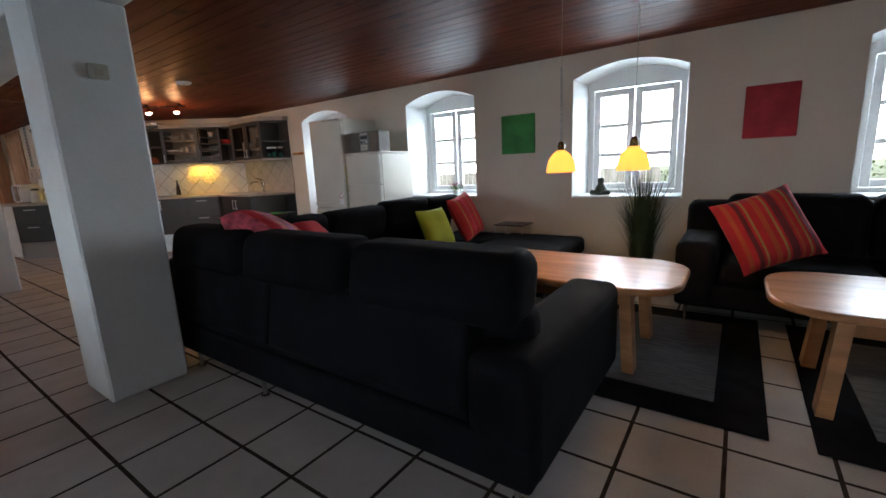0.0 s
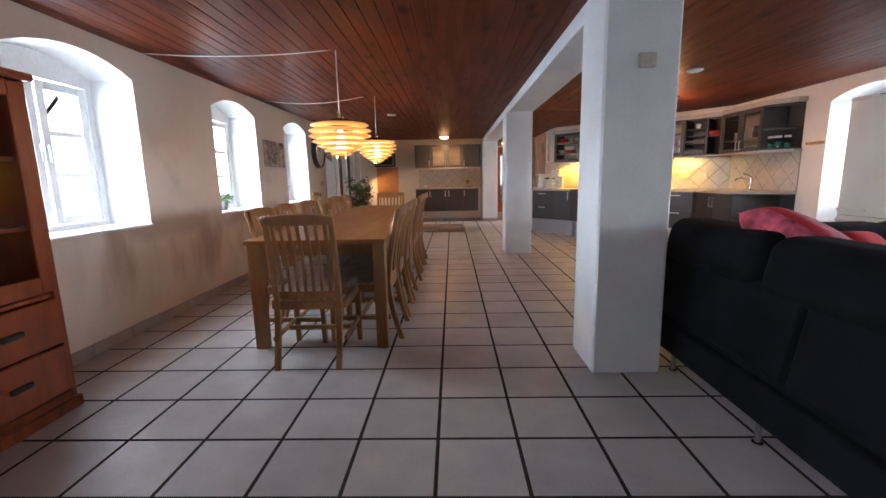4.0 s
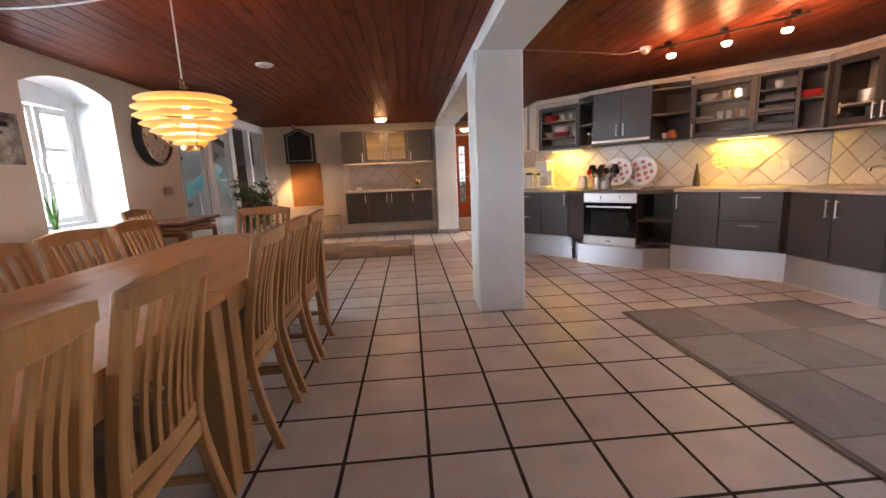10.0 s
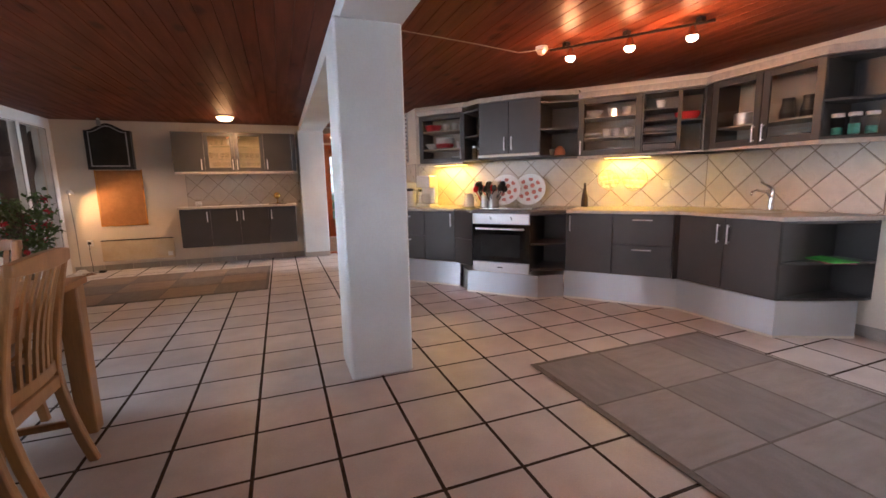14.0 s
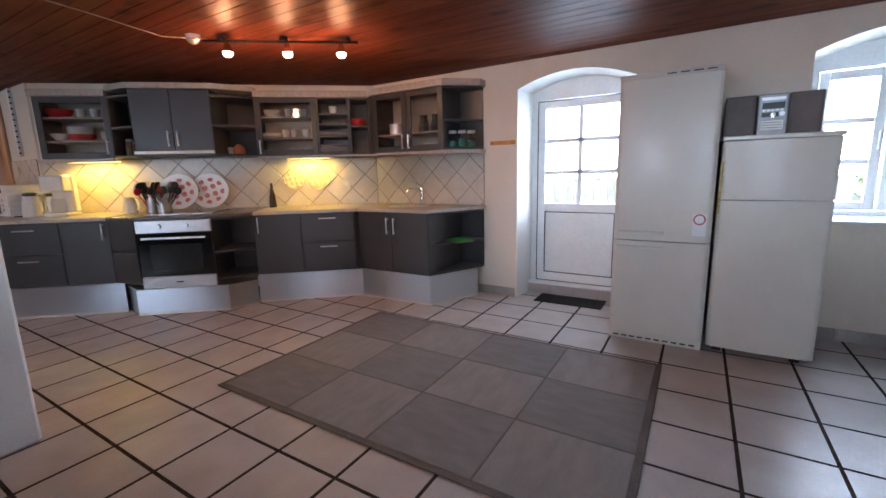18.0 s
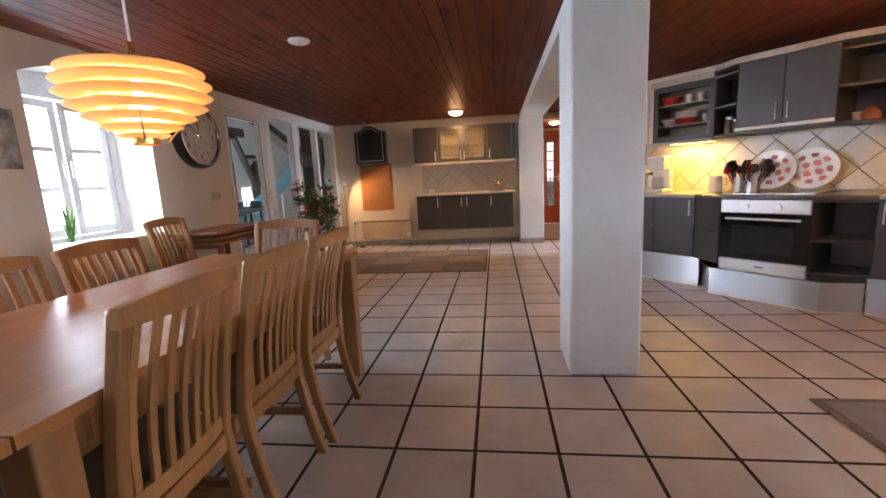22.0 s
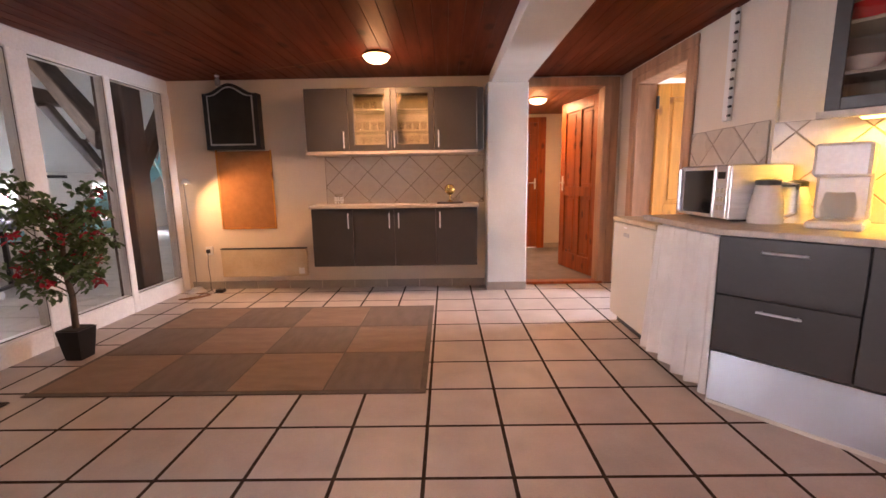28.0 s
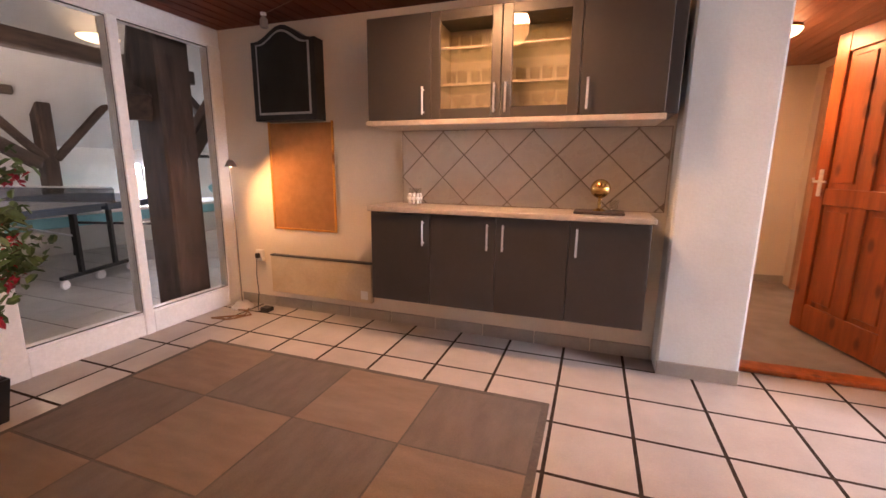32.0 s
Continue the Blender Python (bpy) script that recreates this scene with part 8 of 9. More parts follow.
for s, rz, sz in ((0.885, 34, 1.0), (0.625, -38, 1.08)):
    mt = thing("pot_holder", kat(s, 0.014, 1.155) @ pose(0, 0, 0, 0, rz, 0), "quilted cream pot holder with a brown binding on the tiles", "pot holder", "pot holders")
    outline = [(x * sz, z * sz) for x, z in rounded(0.205, 0.185, 0.075, 6)]
    q = Mesh()
    n = 22
    for i in range(n):
        for j in range(n):
            cells = []
            for di, dj in ((0, 0), (1, 0), (1, 1), (0, 1)):
                u, v = -1 + 2 * (i + di) / n, -1 + 2 * (j + dj) / n
                k = (1 - 0.22 * v * v) if abs(v) > 0 else 1.0
                m = (1 - 0.22 * u * u)
                quilt = abs(math.sin(4.2 * (u + v))) * abs(math.sin(4.2 * (u - v)))
                cells.append((u * 0.103 * sz * k, -0.010 - 0.009 * quilt ** 0.5, v * 0.095 * sz * m))
            q.add(cells, [(0, 1, 2, 3)])
    q.loft([[(x, -0.010, z) for x, z in outline], [(x, -0.001, z) for x, z in outline]])
    part("quilt", q, M_MITT, mt)
    rim = [(x, -0.010, z) for x, z in outline]
    part("binding", Mesh().tube(rim + rim[:1], 0.0055, 6), M_BINDING, mt, "brown sewn binding", smooth=True)
    part("loop", Mesh().tube([(0, -0.006, 0.095 * sz), (0.014, -0.006, 0.125 * sz), (-0.014, -0.006, 0.125 * sz), (0, -0.006, 0.095 * sz)], 0.003, 6), M_BINDING, mt)
ol = thing("wall_socket", kat(0.34, 0.013, 1.10), "cream double wall socket on the tiles", "socket")
part("plate", Mesh().cbox(-0.04, 0.04, -0.012, 0, -0.045, 0.045, 0.003), mat("cream_socket", (0.62, 0.57, 0.47), 0.5), ol)
part("insert", Mesh().lathe([(0.022, 0), (0.022, 0.003), (0, 0.003)], 18, pose(0, -0.012, 0, 90)), M_APPL, ol)

# crockery behind the glazed doors
def dish(m, kind, label):
    if kind == "bowl":
        pr, mt = [(0.0, 0.0), (0.04, 0.0), (0.085, 0.06), (0.08, 0.06), (0.038, 0.008), (0, 0.008)], M_CHINA
    elif kind == "plates":
        pr, mt = [(0.0, 0.0), (0.06, 0.0), (0.11, 0.015), (0.11, 0.022), (0.112, 0.03), (0.11, 0.036), (0.06, 0.025), (0, 0.025)], M_CHINA
    elif kind == "cup":
        pr, mt = [(0.0, 0.0), (0.03, 0.0), (0.042, 0.075), (0.039, 0.075), (0.028, 0.006), (0, 0.006)], M_CHINA
    elif kind == "redbowl":
        pr, mt = [(0.0, 0.0), (0.07, 0.0), (0.10, 0.04), (0.105, 0.07), (0.10, 0.07), (0.068, 0.008), (0, 0.008)], M_RED
    elif kind == "tureen":
        ob = lathe_thing("tureen", m, [(0.0, 0.0), (0.085, 0.0), (0.105, 0.035), (0.11, 0.12), (0.106, 0.12), (0.10, 0.04), (0.08, 0.008), (0, 0.008)], M_CHINA, label, "tureen", "things in the wall cabinets")
        part("red_band", Mesh().lathe([(0.087, 0.001), (0.1065, 0.033), (0.1085, 0.055), (0.1075, 0.055), (0.1055, 0.034), (0.0862, 0.001)], 28, closed=False), M_RED, ob, "dark red glazed band", smooth=True)
        return ob
    elif kind == "jar":
        pr, mt = [(0.0, 0.0), (0.035, 0.0), (0.036, 0.11), (0.03, 0.12), (0.03, 0.135), (0, 0.135)], M_TUMBLER
    elif kind == "pot":
        pr, mt = [(0.0, 0.0), (0.075, 0.0), (0.078, 0.10), (0.074, 0.10), (0.072, 0.006), (0, 0.006)], M_STEEL
    elif kind == "pitcher":
        pr, mt = [(0.0, 0.0), (0.05, 0.0), (0.052, 0.06), (0.035, 0.13), (0.042, 0.16), (0.038, 0.16), (0.03, 0.13), (0, 0.02)], M_BLACK
    elif kind == "cloche":
        pr, mt = [(0.0, 0.0), (0.05, 0.0), (0.06, 0.03), (0.05, 0.07), (0.02, 0.10), (0, 0.105)], mat("terracotta", (0.42, 0.13, 0.06), 0.7)
    elif kind == "bottle":
        pr, mt = [(0.0, 0.0), (0.025, 0.0), (0.025, 0.09), (0.010, 0.13), (0.010, 0.16), (0, 0.16)], M_TUMBLER
    return lathe_thing("crockery_" + kind if kind not in ("jar", "pot", "bottle", "cup") else kind, m, pr, mt, label, kind if kind != "cloche" else "ornament", "things in the wall cabinets")


K1 = [(2.94, 1.578, "bowl"), (2.76, 1.578, "tureen"), (2.56, 1.578, "cup"), (2.94, 1.417, "jar"), (2.78, 1.417, "plates"), (2.58, 1.417, "bowl"), (2.92, 1.788, "redbowl"), (2.74, 1.788, "cup"), (2.62, 1.788, "cup"),
      (1.05, 1.588, "plates"), (0.90, 1.588, "cup"), (0.82, 1.588, "cup"), (0.70, 1.588, "cup"), (1.02, 1.417, "plates"), (0.82, 1.417, "bowl"), (1.02, 1.788, "bowl"), (0.86, 1.788, "cup"), (0.72, 1.788, "cup")]
for s, z, kind in K1:
    dish(kat(s, 0.17, z - 0.0005), kind, {"bowl": "white china bowl in a wall cabinet", "redbowl": "red enamel bowl in a wall cabinet", "cup": "white china cup on a cabinet shelf", "jar": "clear glass jar in a wall cabinet", "tureen": "big white china tureen with a red band", "plates": "stack of white plates in a wall cabinet"}[kind])
for s, d, z, kind, lab in ((1.36, 0.20, 1.420, "cloche", "terracotta garlic pot on the wall shelf"), (1.44, 0.16, 1.420, "cup", "small pale cup on the wall shelf"),
                           (2.28, 0.22, 1.420, "bottle", "small clear bottle on the wall shelf"), (2.26, 0.30, 1.420, "bottle", "small clear bottle on the wall shelf"),
                           (0.20, 0.18, 1.69, "redbowl", "red bowl on the narrow wall shelf"), (0.42, 0.2, 1.809, "cup", "white cup in the wall rack")):
    dish(kat(s, d, z), kind, lab)
for y, z, kind, lab in ((0.10, 1.579, "pot", "shining steel pan in a wall cabinet"), (-0.22, 1.579, "pitcher", "dark coffee pot in a wall cabinet"), (-0.36, 1.579, "pitcher", "dark coffee pot in a wall cabinet"),
                        (0.05, 1.417, "plates", "stack of white plates in a wall cabinet"), (-0.30, 1.417, "bowl", "white china bowl in a wall cabinet"),
                        (-0.62, 1.670, "bottle", "clear bottle on the end shelf")):
    dish(turn(3.86, y, z), kind, lab)
M_TEAL = mat("teal_filling", (0.03, 0.24, 0.20), 0.5, var=0.3, scale=30)
for k, (x, y) in enumerate(((3.80, -0.575), (3.83, -0.655), (3.90, -0.715))):
    jr = thing("storage_jar", turn(x, y, 1.4195), "clear glass storage jar with a steel lid and teal filling", "jar", "jars on the end shelf")
    part("glass", Mesh().lathe([(0.0, 0.0), (0.034, 0.0), (0.036, 0.01), (0.036, 0.125), (0.033, 0.125), (0.033, 0.008), (0.0, 0.008)], 20, closed=False), M_TUMBLER, jr, smooth=True).visible_shadow = False
    part("filling", Mesh().lathe([(0.0, 0.009), (0.031, 0.009), (0.031, 0.055 + 0.02 * (k % 2)), (0.0, 0.06 + 0.02 * (k % 2))], 16), M_TEAL, jr, "teal contents", smooth=True)
    part("lid", Mesh().lathe([(0.0, 0.152), (0.034, 0.150), (0.037, 0.146), (0.037, 0.126), (0.0, 0.126)], 20), M_STEEL, jr, "brushed steel lid", smooth=True)
for k, (c, lab) in enumerate((((0.35, 0.05, 0.12), "thin red cutting mat"), ((0.04, 0.46, 0.06), "thin bright green cutting mat"))):
    cmx = part("cutting_mat", Mesh().cbox(-0.14, 0.14, -0.10, 0.08, 0, 0.006, 0.002), mat("cutting_mat_%s" % ("red", "green")[k], c, 0.45), at=turn(3.74, -0.63, 0.5595 + 0.007 * k, 60 + 12 * k))
    tagged(cmx, lab + " on the open shelf", "cutting mat", "cutting mats")
# key rack on the east wall, peg rail on the passage wall
kr = thing("key_rack", turn(XR, -0.975, 1.45), "small wooden key rack with brass hooks on the wall", "key rack")
part("board", Mesh().cbox(-0.016, -0.001, -0.125, 0.125, -0.018, 0.018, 0.003), M_PINEPALE, kr)
for k in range(4):
    part("hook", Mesh().tube([(-0.016, -0.09 + 0.06 * k, 0.0), (-0.04, -0.09 + 0.06 * k, -0.005), (-0.045, -0.09 + 0.06 * k, 0.012)], 0.004, 6), M_BRASS, kr, smooth=True)
pr = thing("peg_rail", turn(PX, 3.40, 1.79), "narrow white upright rail with a row of black pegs", "rail")
part("rail", Mesh().cbox(-0.035, -0.001, -0.025, 0.025, -0.33, 0.33, 0.004), M_WHITE, pr)
for k in range(12):
    part("peg", Mesh().lathe([(0.008, 0), (0.009, 0.018), (0, 0.02)], 10, pose(-0.03, -0.026, -0.30 + 0.054 * k, 90)), M_BLACK, pr)
rng = thing("wall_box", turn(PX, 3.70, 1.05), "small cream wall socket beside the door frame", "socket")
part("plate", Mesh().cbox(-0.014, -0.001, -0.04, 0.04, -0.04, 0.04, 0.003), M_APPL, rng)

# ---- games room behind the glass ----
GW, GS, GN = -7.6, 0.9, 13.0
GWIN = [(3.9, 4.6), (7.45, 8.3), (9.85, 10.55)]
M_GWALL = mat("white_barn_wall", (0.74, 0.73, 0.70), 0.85, var=0.04, scale=1.5, bump=0.2)
M_GCEIL = mat("pale_grey_slope", (0.52, 0.51, 0.49), 0.85, var=0.05, scale=1.5)
ms = Mesh()
ys = [GS] + [v for w in GWIN for v in w] + [GN]
for i in range(0, len(ys), 2):
    ms.box(GW - 0.3, GW, ys[i], ys[i + 1], 0, 1.42)
for a, b in GWIN:
    ms.box(GW - 0.3, GW, a, b, 0, 0.45)
    ms.box(GW - 0.3, GW, a, b, 1.20, 1.42)
ms.box(GW - 0.3, -2.75, GN, GN + 0.2, 0, 4.6)
ms.box(GW - 0.3, XL - 0.43, GS - 0.2, GS, 0, 4.6)
ms.box(-2.95, -2.75, 5.2, GN, 0, 2.7)
ms.box(-2.80, -2.66, 1.93, 5.2, ZC, 2.9)
ms.box(XL - 0.43, XL - 0.03, GS, 1.93, ZC + 0.1, 2.9)
struct("wall_games_room", ms, M_GWALL, "white painted walls of the games room", "wall")
ms = Mesh()
for (xa, za), (xb, zb) in (((GW - 0.3, 1.08), (-5.1, 3.90)), ((-5.1, 3.90), (-4.4, 3.90)), ((-4.4, 3.90), (-2.6, 2.55))):
    ms.loft([[(xa, GS - 0.2, za), (xb, GS - 0.2, zb), (xb, GS - 0.2, zb + 0.1), (xa, GS - 0.2, za + 0.1)], [(xa, GN + 0.2, za), (xb, GN + 0.2, zb), (xb, GN + 0.2, zb + 0.1), (xa, GN + 0.2, za + 0.1)]])
struct("ceiling_games_room", ms, M_GCEIL, "pale grey sloping ceiling of the games room", "ceiling")
gf = struct("floor_games_room", Mesh().box(GW, -2.745, GS, GN, -0.08, -0.006), M_GROUT, "pale tiled floor of the games room", "floor")
tl = Mesh()
M_TILE2 = mat("pale_floor_tile", (0.56, 0.55, 0.52), 0.5, var=0.05, scale=3)
M_TILE2.node_tree.nodes["Principled BSDF"].inputs["Specular IOR Level"].default_value = 0.2
for i in range(14):
    for j in range(34):
        x, y = -2.78 - i * 0.345, 1.0 + j * 0.345
        tl.cbox(x - 0.337, x - 0.003, y + 0.003, y + 0.337, -0.012, -0.001, 0.0025)
tagged(part("pale_tiles", tl, M_TILE2, gf), kind="stuff")
for k, (a, b) in enumerate(GWIN):
    w = tagged(thing("window_%d" % (k + 8), turn(GW - 0.15, (a + b) / 2), "low white window in the knee wall", "window"), kind="structure")
    h = (b - a) / 2
    part("window_frame", Mesh().cbox(-0.03, 0.03, -h, -h + 0.06, 0.45, 1.20).cbox(-0.03, 0.03, h - 0.06, h, 0.45, 1.20).cbox(-0.03, 0.03, -h + 0.06, h - 0.06, 0.45, 0.51).cbox(-0.03, 0.03, -h + 0.06, h - 0.06, 1.14, 1.20).cbox(-0.025, 0.025, -0.03, 0.03, 0.51, 1.14), M_FRAME, w)
    for y0, y1 in ((-h + 0.06, -0.03), (0.03, h - 0.06)):
        part("pane", Mesh().box(-0.003, 0.003, y0, y1, 0.51, 1.14), M_CLEAR, w).visible_shadow = False
    lamp("window_daylight", "AREA", (GW - 0.35, (a + b) / 2, 0.85), 104, DAY, (-4, (a + b) / 2, 0.6), 0.7, 0.7)


def timber(name, pts, w, d, label):
    """Hewn post or brace between two points."""
    a, b = Vector(pts[0]), Vector(pts[1])
    q = (b - a).to_track_quat("Z", "Y").to_matrix().to_4x4()
    L = (b - a).length
    ob = part(name, Mesh().cbox(-w / 2, w / 2, -d / 2, d / 2, 0, L, 0.015), M_BEAMDARK, at=Matrix.Translation(a) @ q)
    return tagged(ob, label, "timber", "roof timbers", "structure")


PL, BL, TL = "old dark hewn timber post", "old dark hewn timber brace", "old dark hewn timber tie beam"
timber("post", [(-3.00, 4.77, 0), (-3.00, 4.77, 2.75)], 0.27, 0.27, PL)
timber("post", [(-2.98, 9.1, 0), (-2.98, 9.1, 2.75)], 0.26, 0.26, PL)
timber("brace", [(-2.98, 4.55, 1.52), (-4.75, 5.90, 2.60)], 0.17, 0.19, BL)
timber("brace", [(-3.02, 4.84, 1.10), (-3.02, 5.50, 1.98)], 0.13, 0.14, BL)
timber("plate", [(-2.98, 0.95, 2.42), (-2.98, 12.9, 2.42)], 0.16, 0.18, TL)
# row of thick posts whose heads and braces run up into the slope
for y in (2.43, 6.15, 9.87):
    timber("post", [(-7.13, y, 0), (-7.13, y, 2.25)], 0.18, 0.18, PL)
    timber("brace", [(-7.06, y + 0.06, 1.18), (-7.00, y + 0.95, 2.20)], 0.08, 0.10, BL)
    timber("brace", [(-7.06, y - 0.06, 1.18), (-7.00, y - 1.00, 2.20)], 0.08, 0.10, BL)
    timber("rafter_stub", [(-6.94, y - 0.80, 2.02), (-6.80, y - 0.42, 2.02)], 0.09, 0.11, BL)
# long beam on slanting struts in front of the posts
timber("beam", [(-5.80, 0.95, 2.40), (-5.86, 4.30, 2.45)], 0.18, 0.20, TL)
timber("beam", [(-5.86, 4.30, 2.45), (-6.02, 7.62, 2.46)], 0.18, 0.20, TL)
timber("strut", [(-5.98, 7.20, 2.38), (-6.98, 9.66, 1.12)], 0.13, 0.15, BL)
timber("strut", [(-5.86, 3.50, 2.36), (-6.98, 5.96, 1.12)], 0.13, 0.15, BL)
# near frame by the door
timber("post", [(-4.55, 3.24, 0), (-4.55, 3.24, 2.30)], 0.13, 0.13, PL)
timber("brace", [(-4.50, 3.24, 1.40), (-3.80, 3.24, 2.22)], 0.10, 0.12, BL)
timber("tie_beam", [(-2.9, 3.30, 2.24), (-5.75, 3.30, 2.24)], 0.16, 0.17, TL)

# table tennis table
tt = thing("table_tennis_table", turn(-5.05, 4.85, 0, 18), "dark blue table tennis table with a net on wheels", "table")
M_TT = mat("table_tennis_blue", (0.05, 0.075, 0.11), 0.35, var=0.1)
for sy in (-1, 1):
    tp = part("half_top", Mesh().cbox(-0.76, 0.76, 0.01 if sy > 0 else -1.37, 1.37 if sy > 0 else -0.01, 0.735, 0.76, 0.004), M_TT, tt)
    part("edge_line", Mesh().cbox(-0.76, 0.76, sy * 1.36 - 0.01, sy * 1.36 + 0.01, 0.7602, 0.7612, 0.0003), M_WHITE, tp)
    part("rim", Mesh().cbox(-0.74, 0.74, sy * 0.69 - 0.65, sy * 0.69 + 0.65, 0.69, 0.734, 0.004), M_TT, tp)
    for sx in (-1, 1):
        lg = part("leg", Mesh().cbox(sx * 0.60 - 0.02, sx * 0.60 + 0.02, sy * 1.05 - 0.02, sy * 1.05 + 0.02, 0.06, 0.69, 0.003), M_BLACK, tt)
        l2 = part("leg", Mesh().cbox(sx * 0.60 - 0.02, sx * 0.60 + 0.02, sy * 0.20 - 0.02, sy * 0.20 + 0.02, 0.12, 0.69, 0.003), M_BLACK, tt)
        part("foot_bar", Mesh().cbox(sx * 0.60 - 0.02, sx * 0.60 + 0.02, sy * 0.20 - 0.22, sy * 0.20 + 0.22, 0.09, 0.125, 0.003), M_BLACK, l2)
        for dy in (-0.19, 0.19):
            part("wheel", Mesh().lathe([(0.0, -0.015), (0.04, -0.013), (0.045, 0), (0.04, 0.013), (0, 0.015)], 16, pose(sx * 0.60, sy * 0.20 + dy, 0.045, 0, 90, 0)), M_WHITE, l2, smooth=True)
        part("leg_tip", Mesh().cbox(sx * 0.60 - 0.025, sx * 0.60 + 0.025, sy * 1.05 - 0.025, sy * 1.05 + 0.025, 0.0, 0.06, 0.004), M_BLACK, lg)
    part("cross_bar", Mesh().cbox(-0.60, 0.60, sy * 1.05 - 0.012, sy * 1.05 + 0.012, 0.40, 0.43, 0.003), M_BLACK, tt)
    part("diagonal", Mesh().tube([(-0.58, sy * 0.22, 0.5), (-0.58, sy * 1.03, 0.25)], 0.012, 8), M_STEEL, tt)
nt = part("net", Mesh().box(-0.85, 0.85, -0.004, 0.004, 0.765, 0.90), pane_glass("net_mesh", 0.0, (0.55, 0.55, 0.58)), tt)
part("net_tape", Mesh().cbox(-0.85, 0.85, -0.007, 0.007, 0.90, 0.915, 0.002), M_WHITE, nt)

# pool with a turquoise slide
M_TURQ = mat("turquoise_plastic", (0.20, 0.56, 0.64), 0.35, var=0.05)
pool = thing("pool_edge", turn(-6.55, 5.55, 0), "raised turquoise swimming pool wall along the games room", "pool")
part("wall", Mesh().cbox(-0.36, 0.36, -3.0, 3.0, 0.0, 0.33, 0.01), M_TILE2, pool)
part("liner", Mesh().cbox(-0.38, 0.38, -3.02, 3.02, 0.331, 0.469, 0.01), M_TURQ, pool, "turquoise pool liner")
part("rim", Mesh().cbox(-0.41, 0.41, -3.06, 3.06, 0.47, 0.51, 0.01), M_WHITE, pool)
sl = thing("pool_slide", turn(-5.0, 8.25, 0), "pale turquoise plastic pool slide with a ladder", "slide")
rings = []
for k in range(15):
    a = k / 14
    x, y = -1.10 * a, -0.12 * a * a
    z = 1.46 - 0.80 * a ** 0.9
    prof = []
    for j in range(9):
        b = math.pi * j / 8
        prof.append((0.26 * math.cos(b), -0.17 * math.sin(b) + 0.1))
    ring = [(x + 0.3 * u, y + 0.95 * u, z + v) for u, v in prof] + [(x + 0.3 * u * 0.93, y + 0.95 * u * 0.93, z + v + 0.02) for u, v in prof[::-1]]
    rings.append(ring)
part("chute", Mesh().loft(rings), M_TURQ, sl, smooth=True)
for y in (-0.22, 0.22):
    part("ladder_rail", Mesh().tube([(0.62, y, 0), (0.10, y, 1.40), (0.04, y, 1.66), (-0.12, y, 1.70), (-0.20, y, 1.42)], 0.020, 8), M_TURQ, sl, smooth=True)
for k in range(5):
    z = 0.25 + k * 0.25
    part("rung", Mesh().tube([(0.62 - 0.37 * z, -0.22, z), (0.62 - 0.37 * z, 0.22, z)], 0.022, 8), M_TURQ, sl)
part("prop", Mesh().tube([(-0.45, -0.02, 0.0), (-0.45, -0.02, 0.95)], 0.03, 8), M_WHITE, sl)
# banner behind the door
bn = thing("hanging_banner", turn(-2.765, 2.085, 0), "dark red and white patterned banner hanging by the door", "banner")
M_WINE = mat("wine_cloth", (0.22, 0.02, 0.03), 0.9, var=0.1)
part("cloth", Mesh().cbox(-0.006, 0.0, -0.06, 0.06, 1.04, 1.42, 0.001), M_WINE, bn)
for k in range(4):
    z = 1.09 + 0.09 * k
    part("cross_mark", Mesh().cbox(0.0, 0.0015, -0.038, 0.042, -0.010, 0.010, 0.0003, pose(0, 0, z, 35 if k % 2 else -35, 0, 0)).cbox(0.0, 0.0018, -0.038, 0.042, -0.010, 0.010, 0.0003, pose(0, 0, z + 0.012, -35 if k % 2 else 35, 0, 0)), M_WHITE, bn)
part("string", Mesh().tube([(-0.003, 0, 1.42), (-0.003, 0, ZC - 0.01)], 0.002, 6), M_WHITE, bn)
for x, y, z in ((-5.5, 4.72, 3.03), (-5.95, 6.27, 3.61)):
    ob = thing("ceiling_light", turn(x, y, z), "round opal ceiling lamp, lit, in the games room", "lamp", "games room lamps")
    part("stem", Mesh().lathe([(0.006, -0.9), (0.006, 3.35 - z if z < 3.2 else -0.57)], 10), M_GREYIN, ob)
    part("dome", Mesh().lathe([(0.0, -0.97), (0.13, -0.96), (0.21, -0.93), (0.225, -0.91), (0.0, -0.90)], 28), glow("games_lamp", (1.0, 0.80, 0.50), 1.6), ob, smooth=True)
    lamp("games_glow", "POINT", (x, y, z - 1.15), 46, (1.0, 0.86, 0.68), size=0.12)
wr = thing("wall_rail", turn(GW, 8.80, 1.30), "short black coat rail on the white wall", "rail")
part("bar", Mesh().cbox(0.0, 0.03, -0.42, 0.42, -0.03, 0.03, 0.004), M_BLACK, wr)

# ---- outside ----
struct("ground", Mesh().box(-400, 400, -400, 400, -0.6, -0.14), mat("grass", (0.07, 0.10, 0.03), 0.95, var=0.3, scale=0.6, grain=0.3, gscale=30), "rough grass around the house", "ground")
bd = Mesh()
ring = [(70 * math.cos(2 * math.pi * k / 48), 70 * math.sin(2 * math.pi * k / 48)) for k in range(48)]
bd.loft([[(x, y, -0.14) for x, y in ring], [(x, y, 45) for x, y in ring]], caps=False)
struct("backdrop", bd, glow("bright_overcast_sky", (0.92, 0.97, 1.0), 13.0), "bright white overcast sky", "backdrop")
M_HEDGE = mat("garden_foliage", (0.12, 0.15, 0.06), 0.8, var=0.3, scale=1.2, grain=0.3, gscale=12)


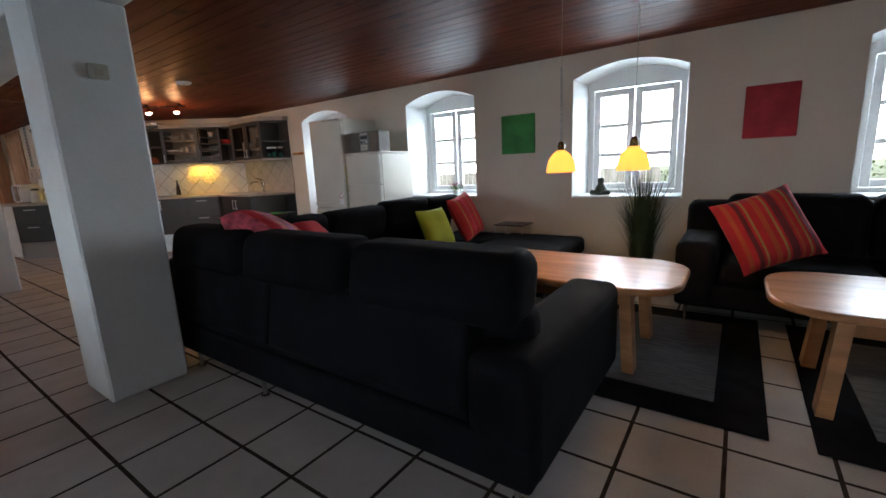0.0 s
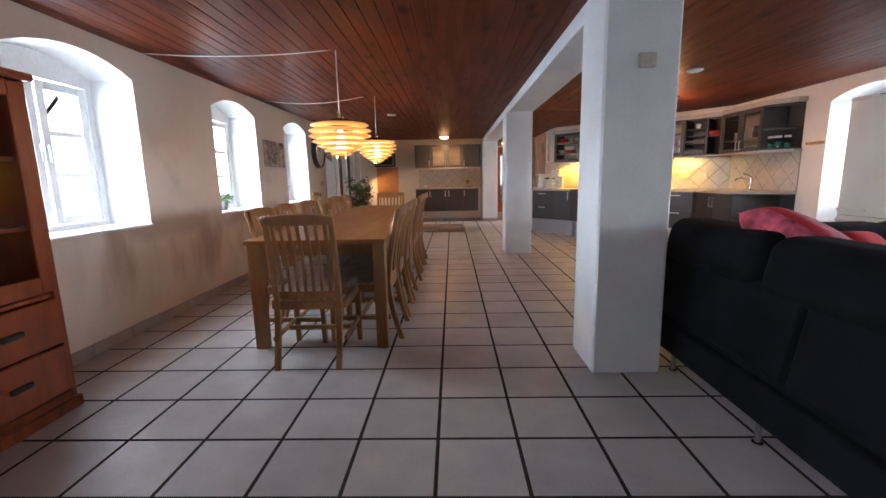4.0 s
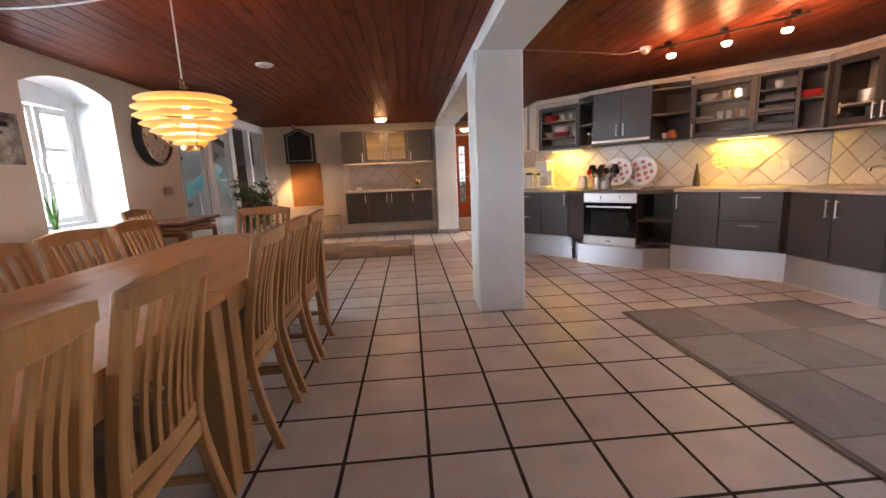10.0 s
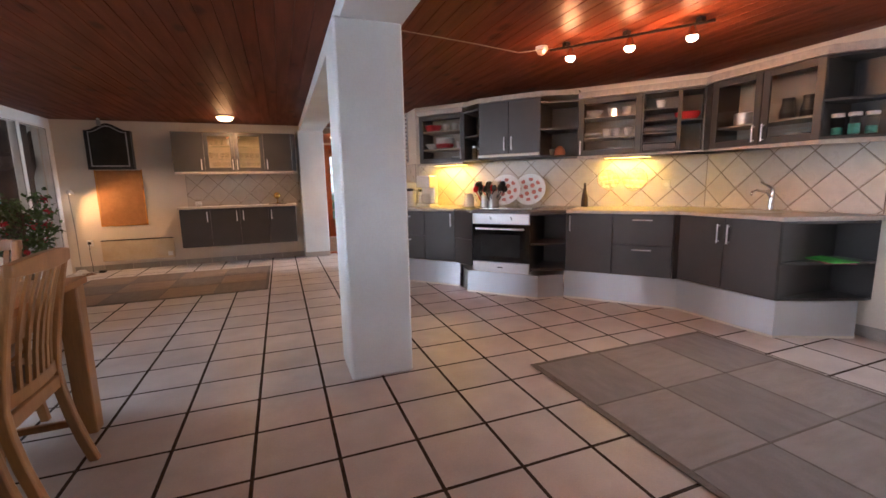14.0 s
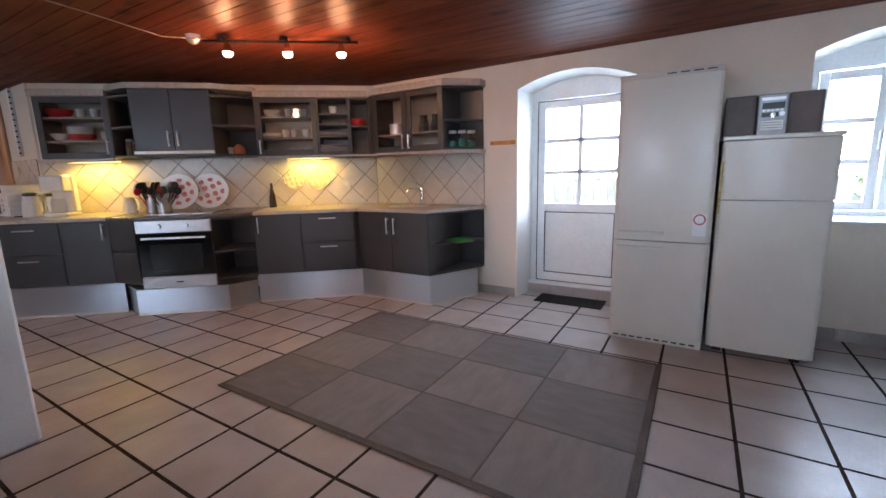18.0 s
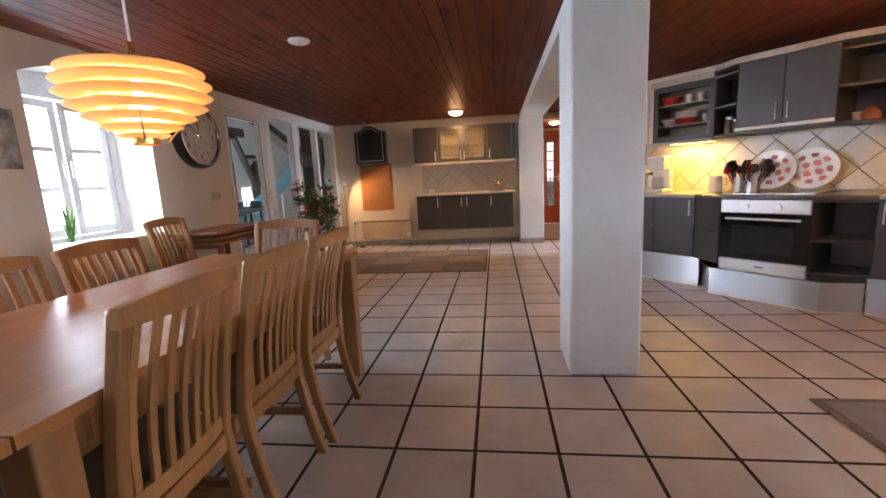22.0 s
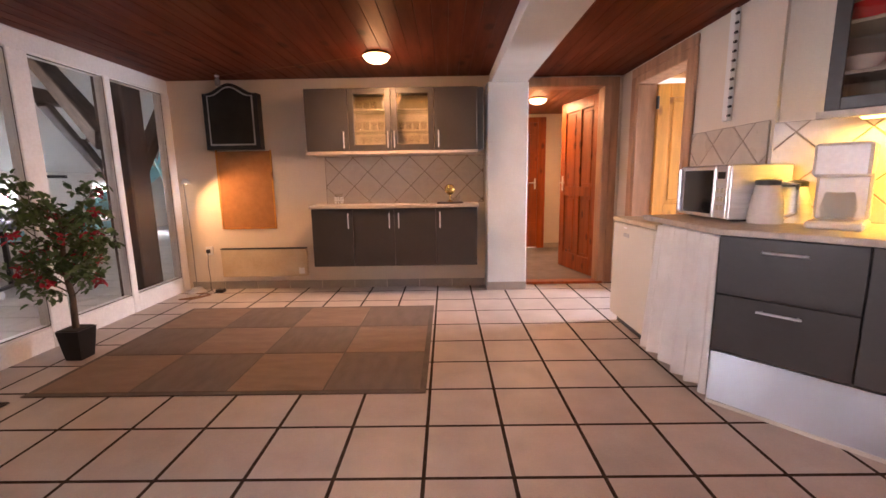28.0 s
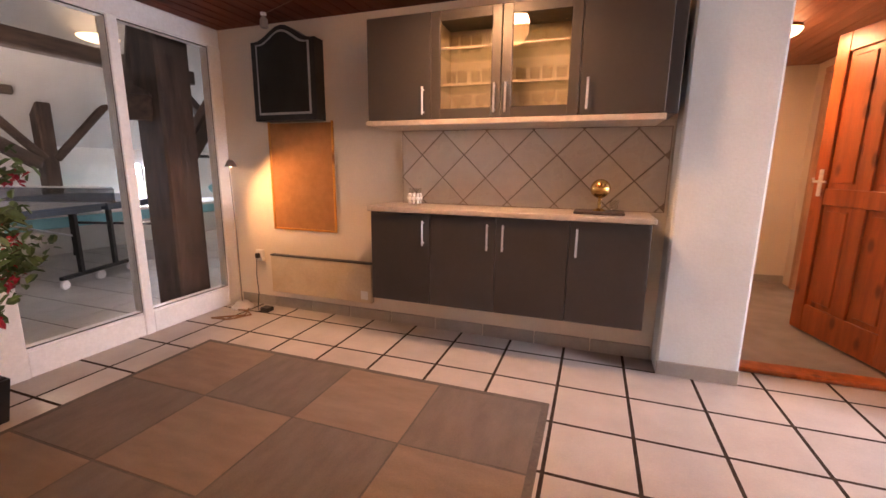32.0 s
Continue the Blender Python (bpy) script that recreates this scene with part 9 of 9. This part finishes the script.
hg = Mesh()
for k in range(90):
    leaf_cloud(hg, 24, (24.0 + 1.2 * math.sin(k * 1.7), -30 + k * 0.55, 0.55 + 0.25 * math.sin(k * 0.9)), (0.7, 0.6, 0.85 + 0.3 * math.sin(k * 2.3)), 0.2, 900 + k)
tagged(part("hedge", hg, M_HEDGE), "clipped green garden hedge outside the windows", "hedge", "", "stuff")
fn = thing("garden_fence", turn(11.0, -2, -0.14), "weathered grey board fence in the garden", "fence")
for k in range(40):
    part("fence_board", Mesh().cbox(-0.012, 0.012, -3 + k * 0.16, -2.86 + k * 0.16, 0.0, 1.05 + 0.02 * (k % 3), 0.003), mat("grey_fence", (0.30, 0.28, 0.25), 0.9, rand=0.15) if k == 0 else bpy.data.materials["grey_fence"], fn)

# ---- floor tiles, skirtings ----
P, G = 0.345, 0.0078
tile_data = Mesh().cbox(-P / 2 + G, P / 2 - G, -P / 2 + G, P / 2 - G, -0.012, 0.0, 0.0008).data("tile")
tile_data.materials.append(M_TILE)
floor_ob = bpy.data.objects["floor"]
rest = Mesh()
count = 0
for i in range(-9, 14):
    for j in range(-28, 16):
        cx, cy = (i + 0.5) * P, (j + 0.5) * P
        x0, x1, y0, y1 = max(cx - P / 2 + G, XL - 0.02), min(cx + P / 2 - G, XR + 0.38), cy - P / 2 + G, min(cy + P / 2 - G, 5.03)
        if x1 - x0 < 0.02 or y1 - y0 < 0.02 or y0 < YB - 0.3:
            continue
        if x1 > XR and not (K_DOOR[0] - 0.1 < cy < K_DOOR[1] + 0.1):
            x1 = min(x1, XR + 0.01)
            if x1 - x0 < 0.02:
                continue
        if -5 <= i <= 3 and -16 <= j <= 13 and count < 300 and x1 - x0 > P - 3 * G and y1 - y0 > P - 3 * G:
            t = new("tile", tile_data)
            t.parent = floor_ob
            t.location = (cx, cy, random.uniform(-0.0002, 0.0002))
            count += 1
        else:
            rest.cbox(x0, x1, y0, y1, -0.012, random.uniform(-0.0002, 0.0002), 0.0008)
tagged(part("outer_tiles", rest, M_TILE, floor_ob), kind="stuff")


def skirting(name, p, q, inset=0.012):
    """A row of skirting tiles from p to q, on the left-hand side of the way."""
    a, b = Vector((*p, 0)), Vector((*q, 0))
    d = b - a
    n = max(1, round(d.length / P))
    w = d.length / n
    ang = math.degrees(math.atan2(d.y, d.x))
    base = tagged(new(name), "row of pale grey skirting tiles", "skirting", "", "structure")
    base.empty_display_size = 0.05
    base.matrix_world = turn(a.x, a.y, 0, ang)
    me = Mesh().cbox(0.003, w - 0.003, 0, inset, 0.002, 0.085, 0.003).data("skirting_tile")
    me.materials.append(M_SKIRT)
    for k in range(n):
        o = new("skirting_tile", me)
        o.parent = base
        o.location = (k * w, 0, 0)


skirting("baseboard_1", (0.50, YF), (XL + 0.05, YF))
skirting("baseboard_2", (XL, 1.90), (XL, -7.0), )
skirting("baseboard_3", (XR, -4.4), (XR, -2.10))
skirting("baseboard_4", (XR, -1.10), (XR, -0.70))
skirting("baseboard_5", (0.906, 4.818), (0.504, 4.818))
skirting("baseboard_6", (PX, 4.76), (PX, 5.03))
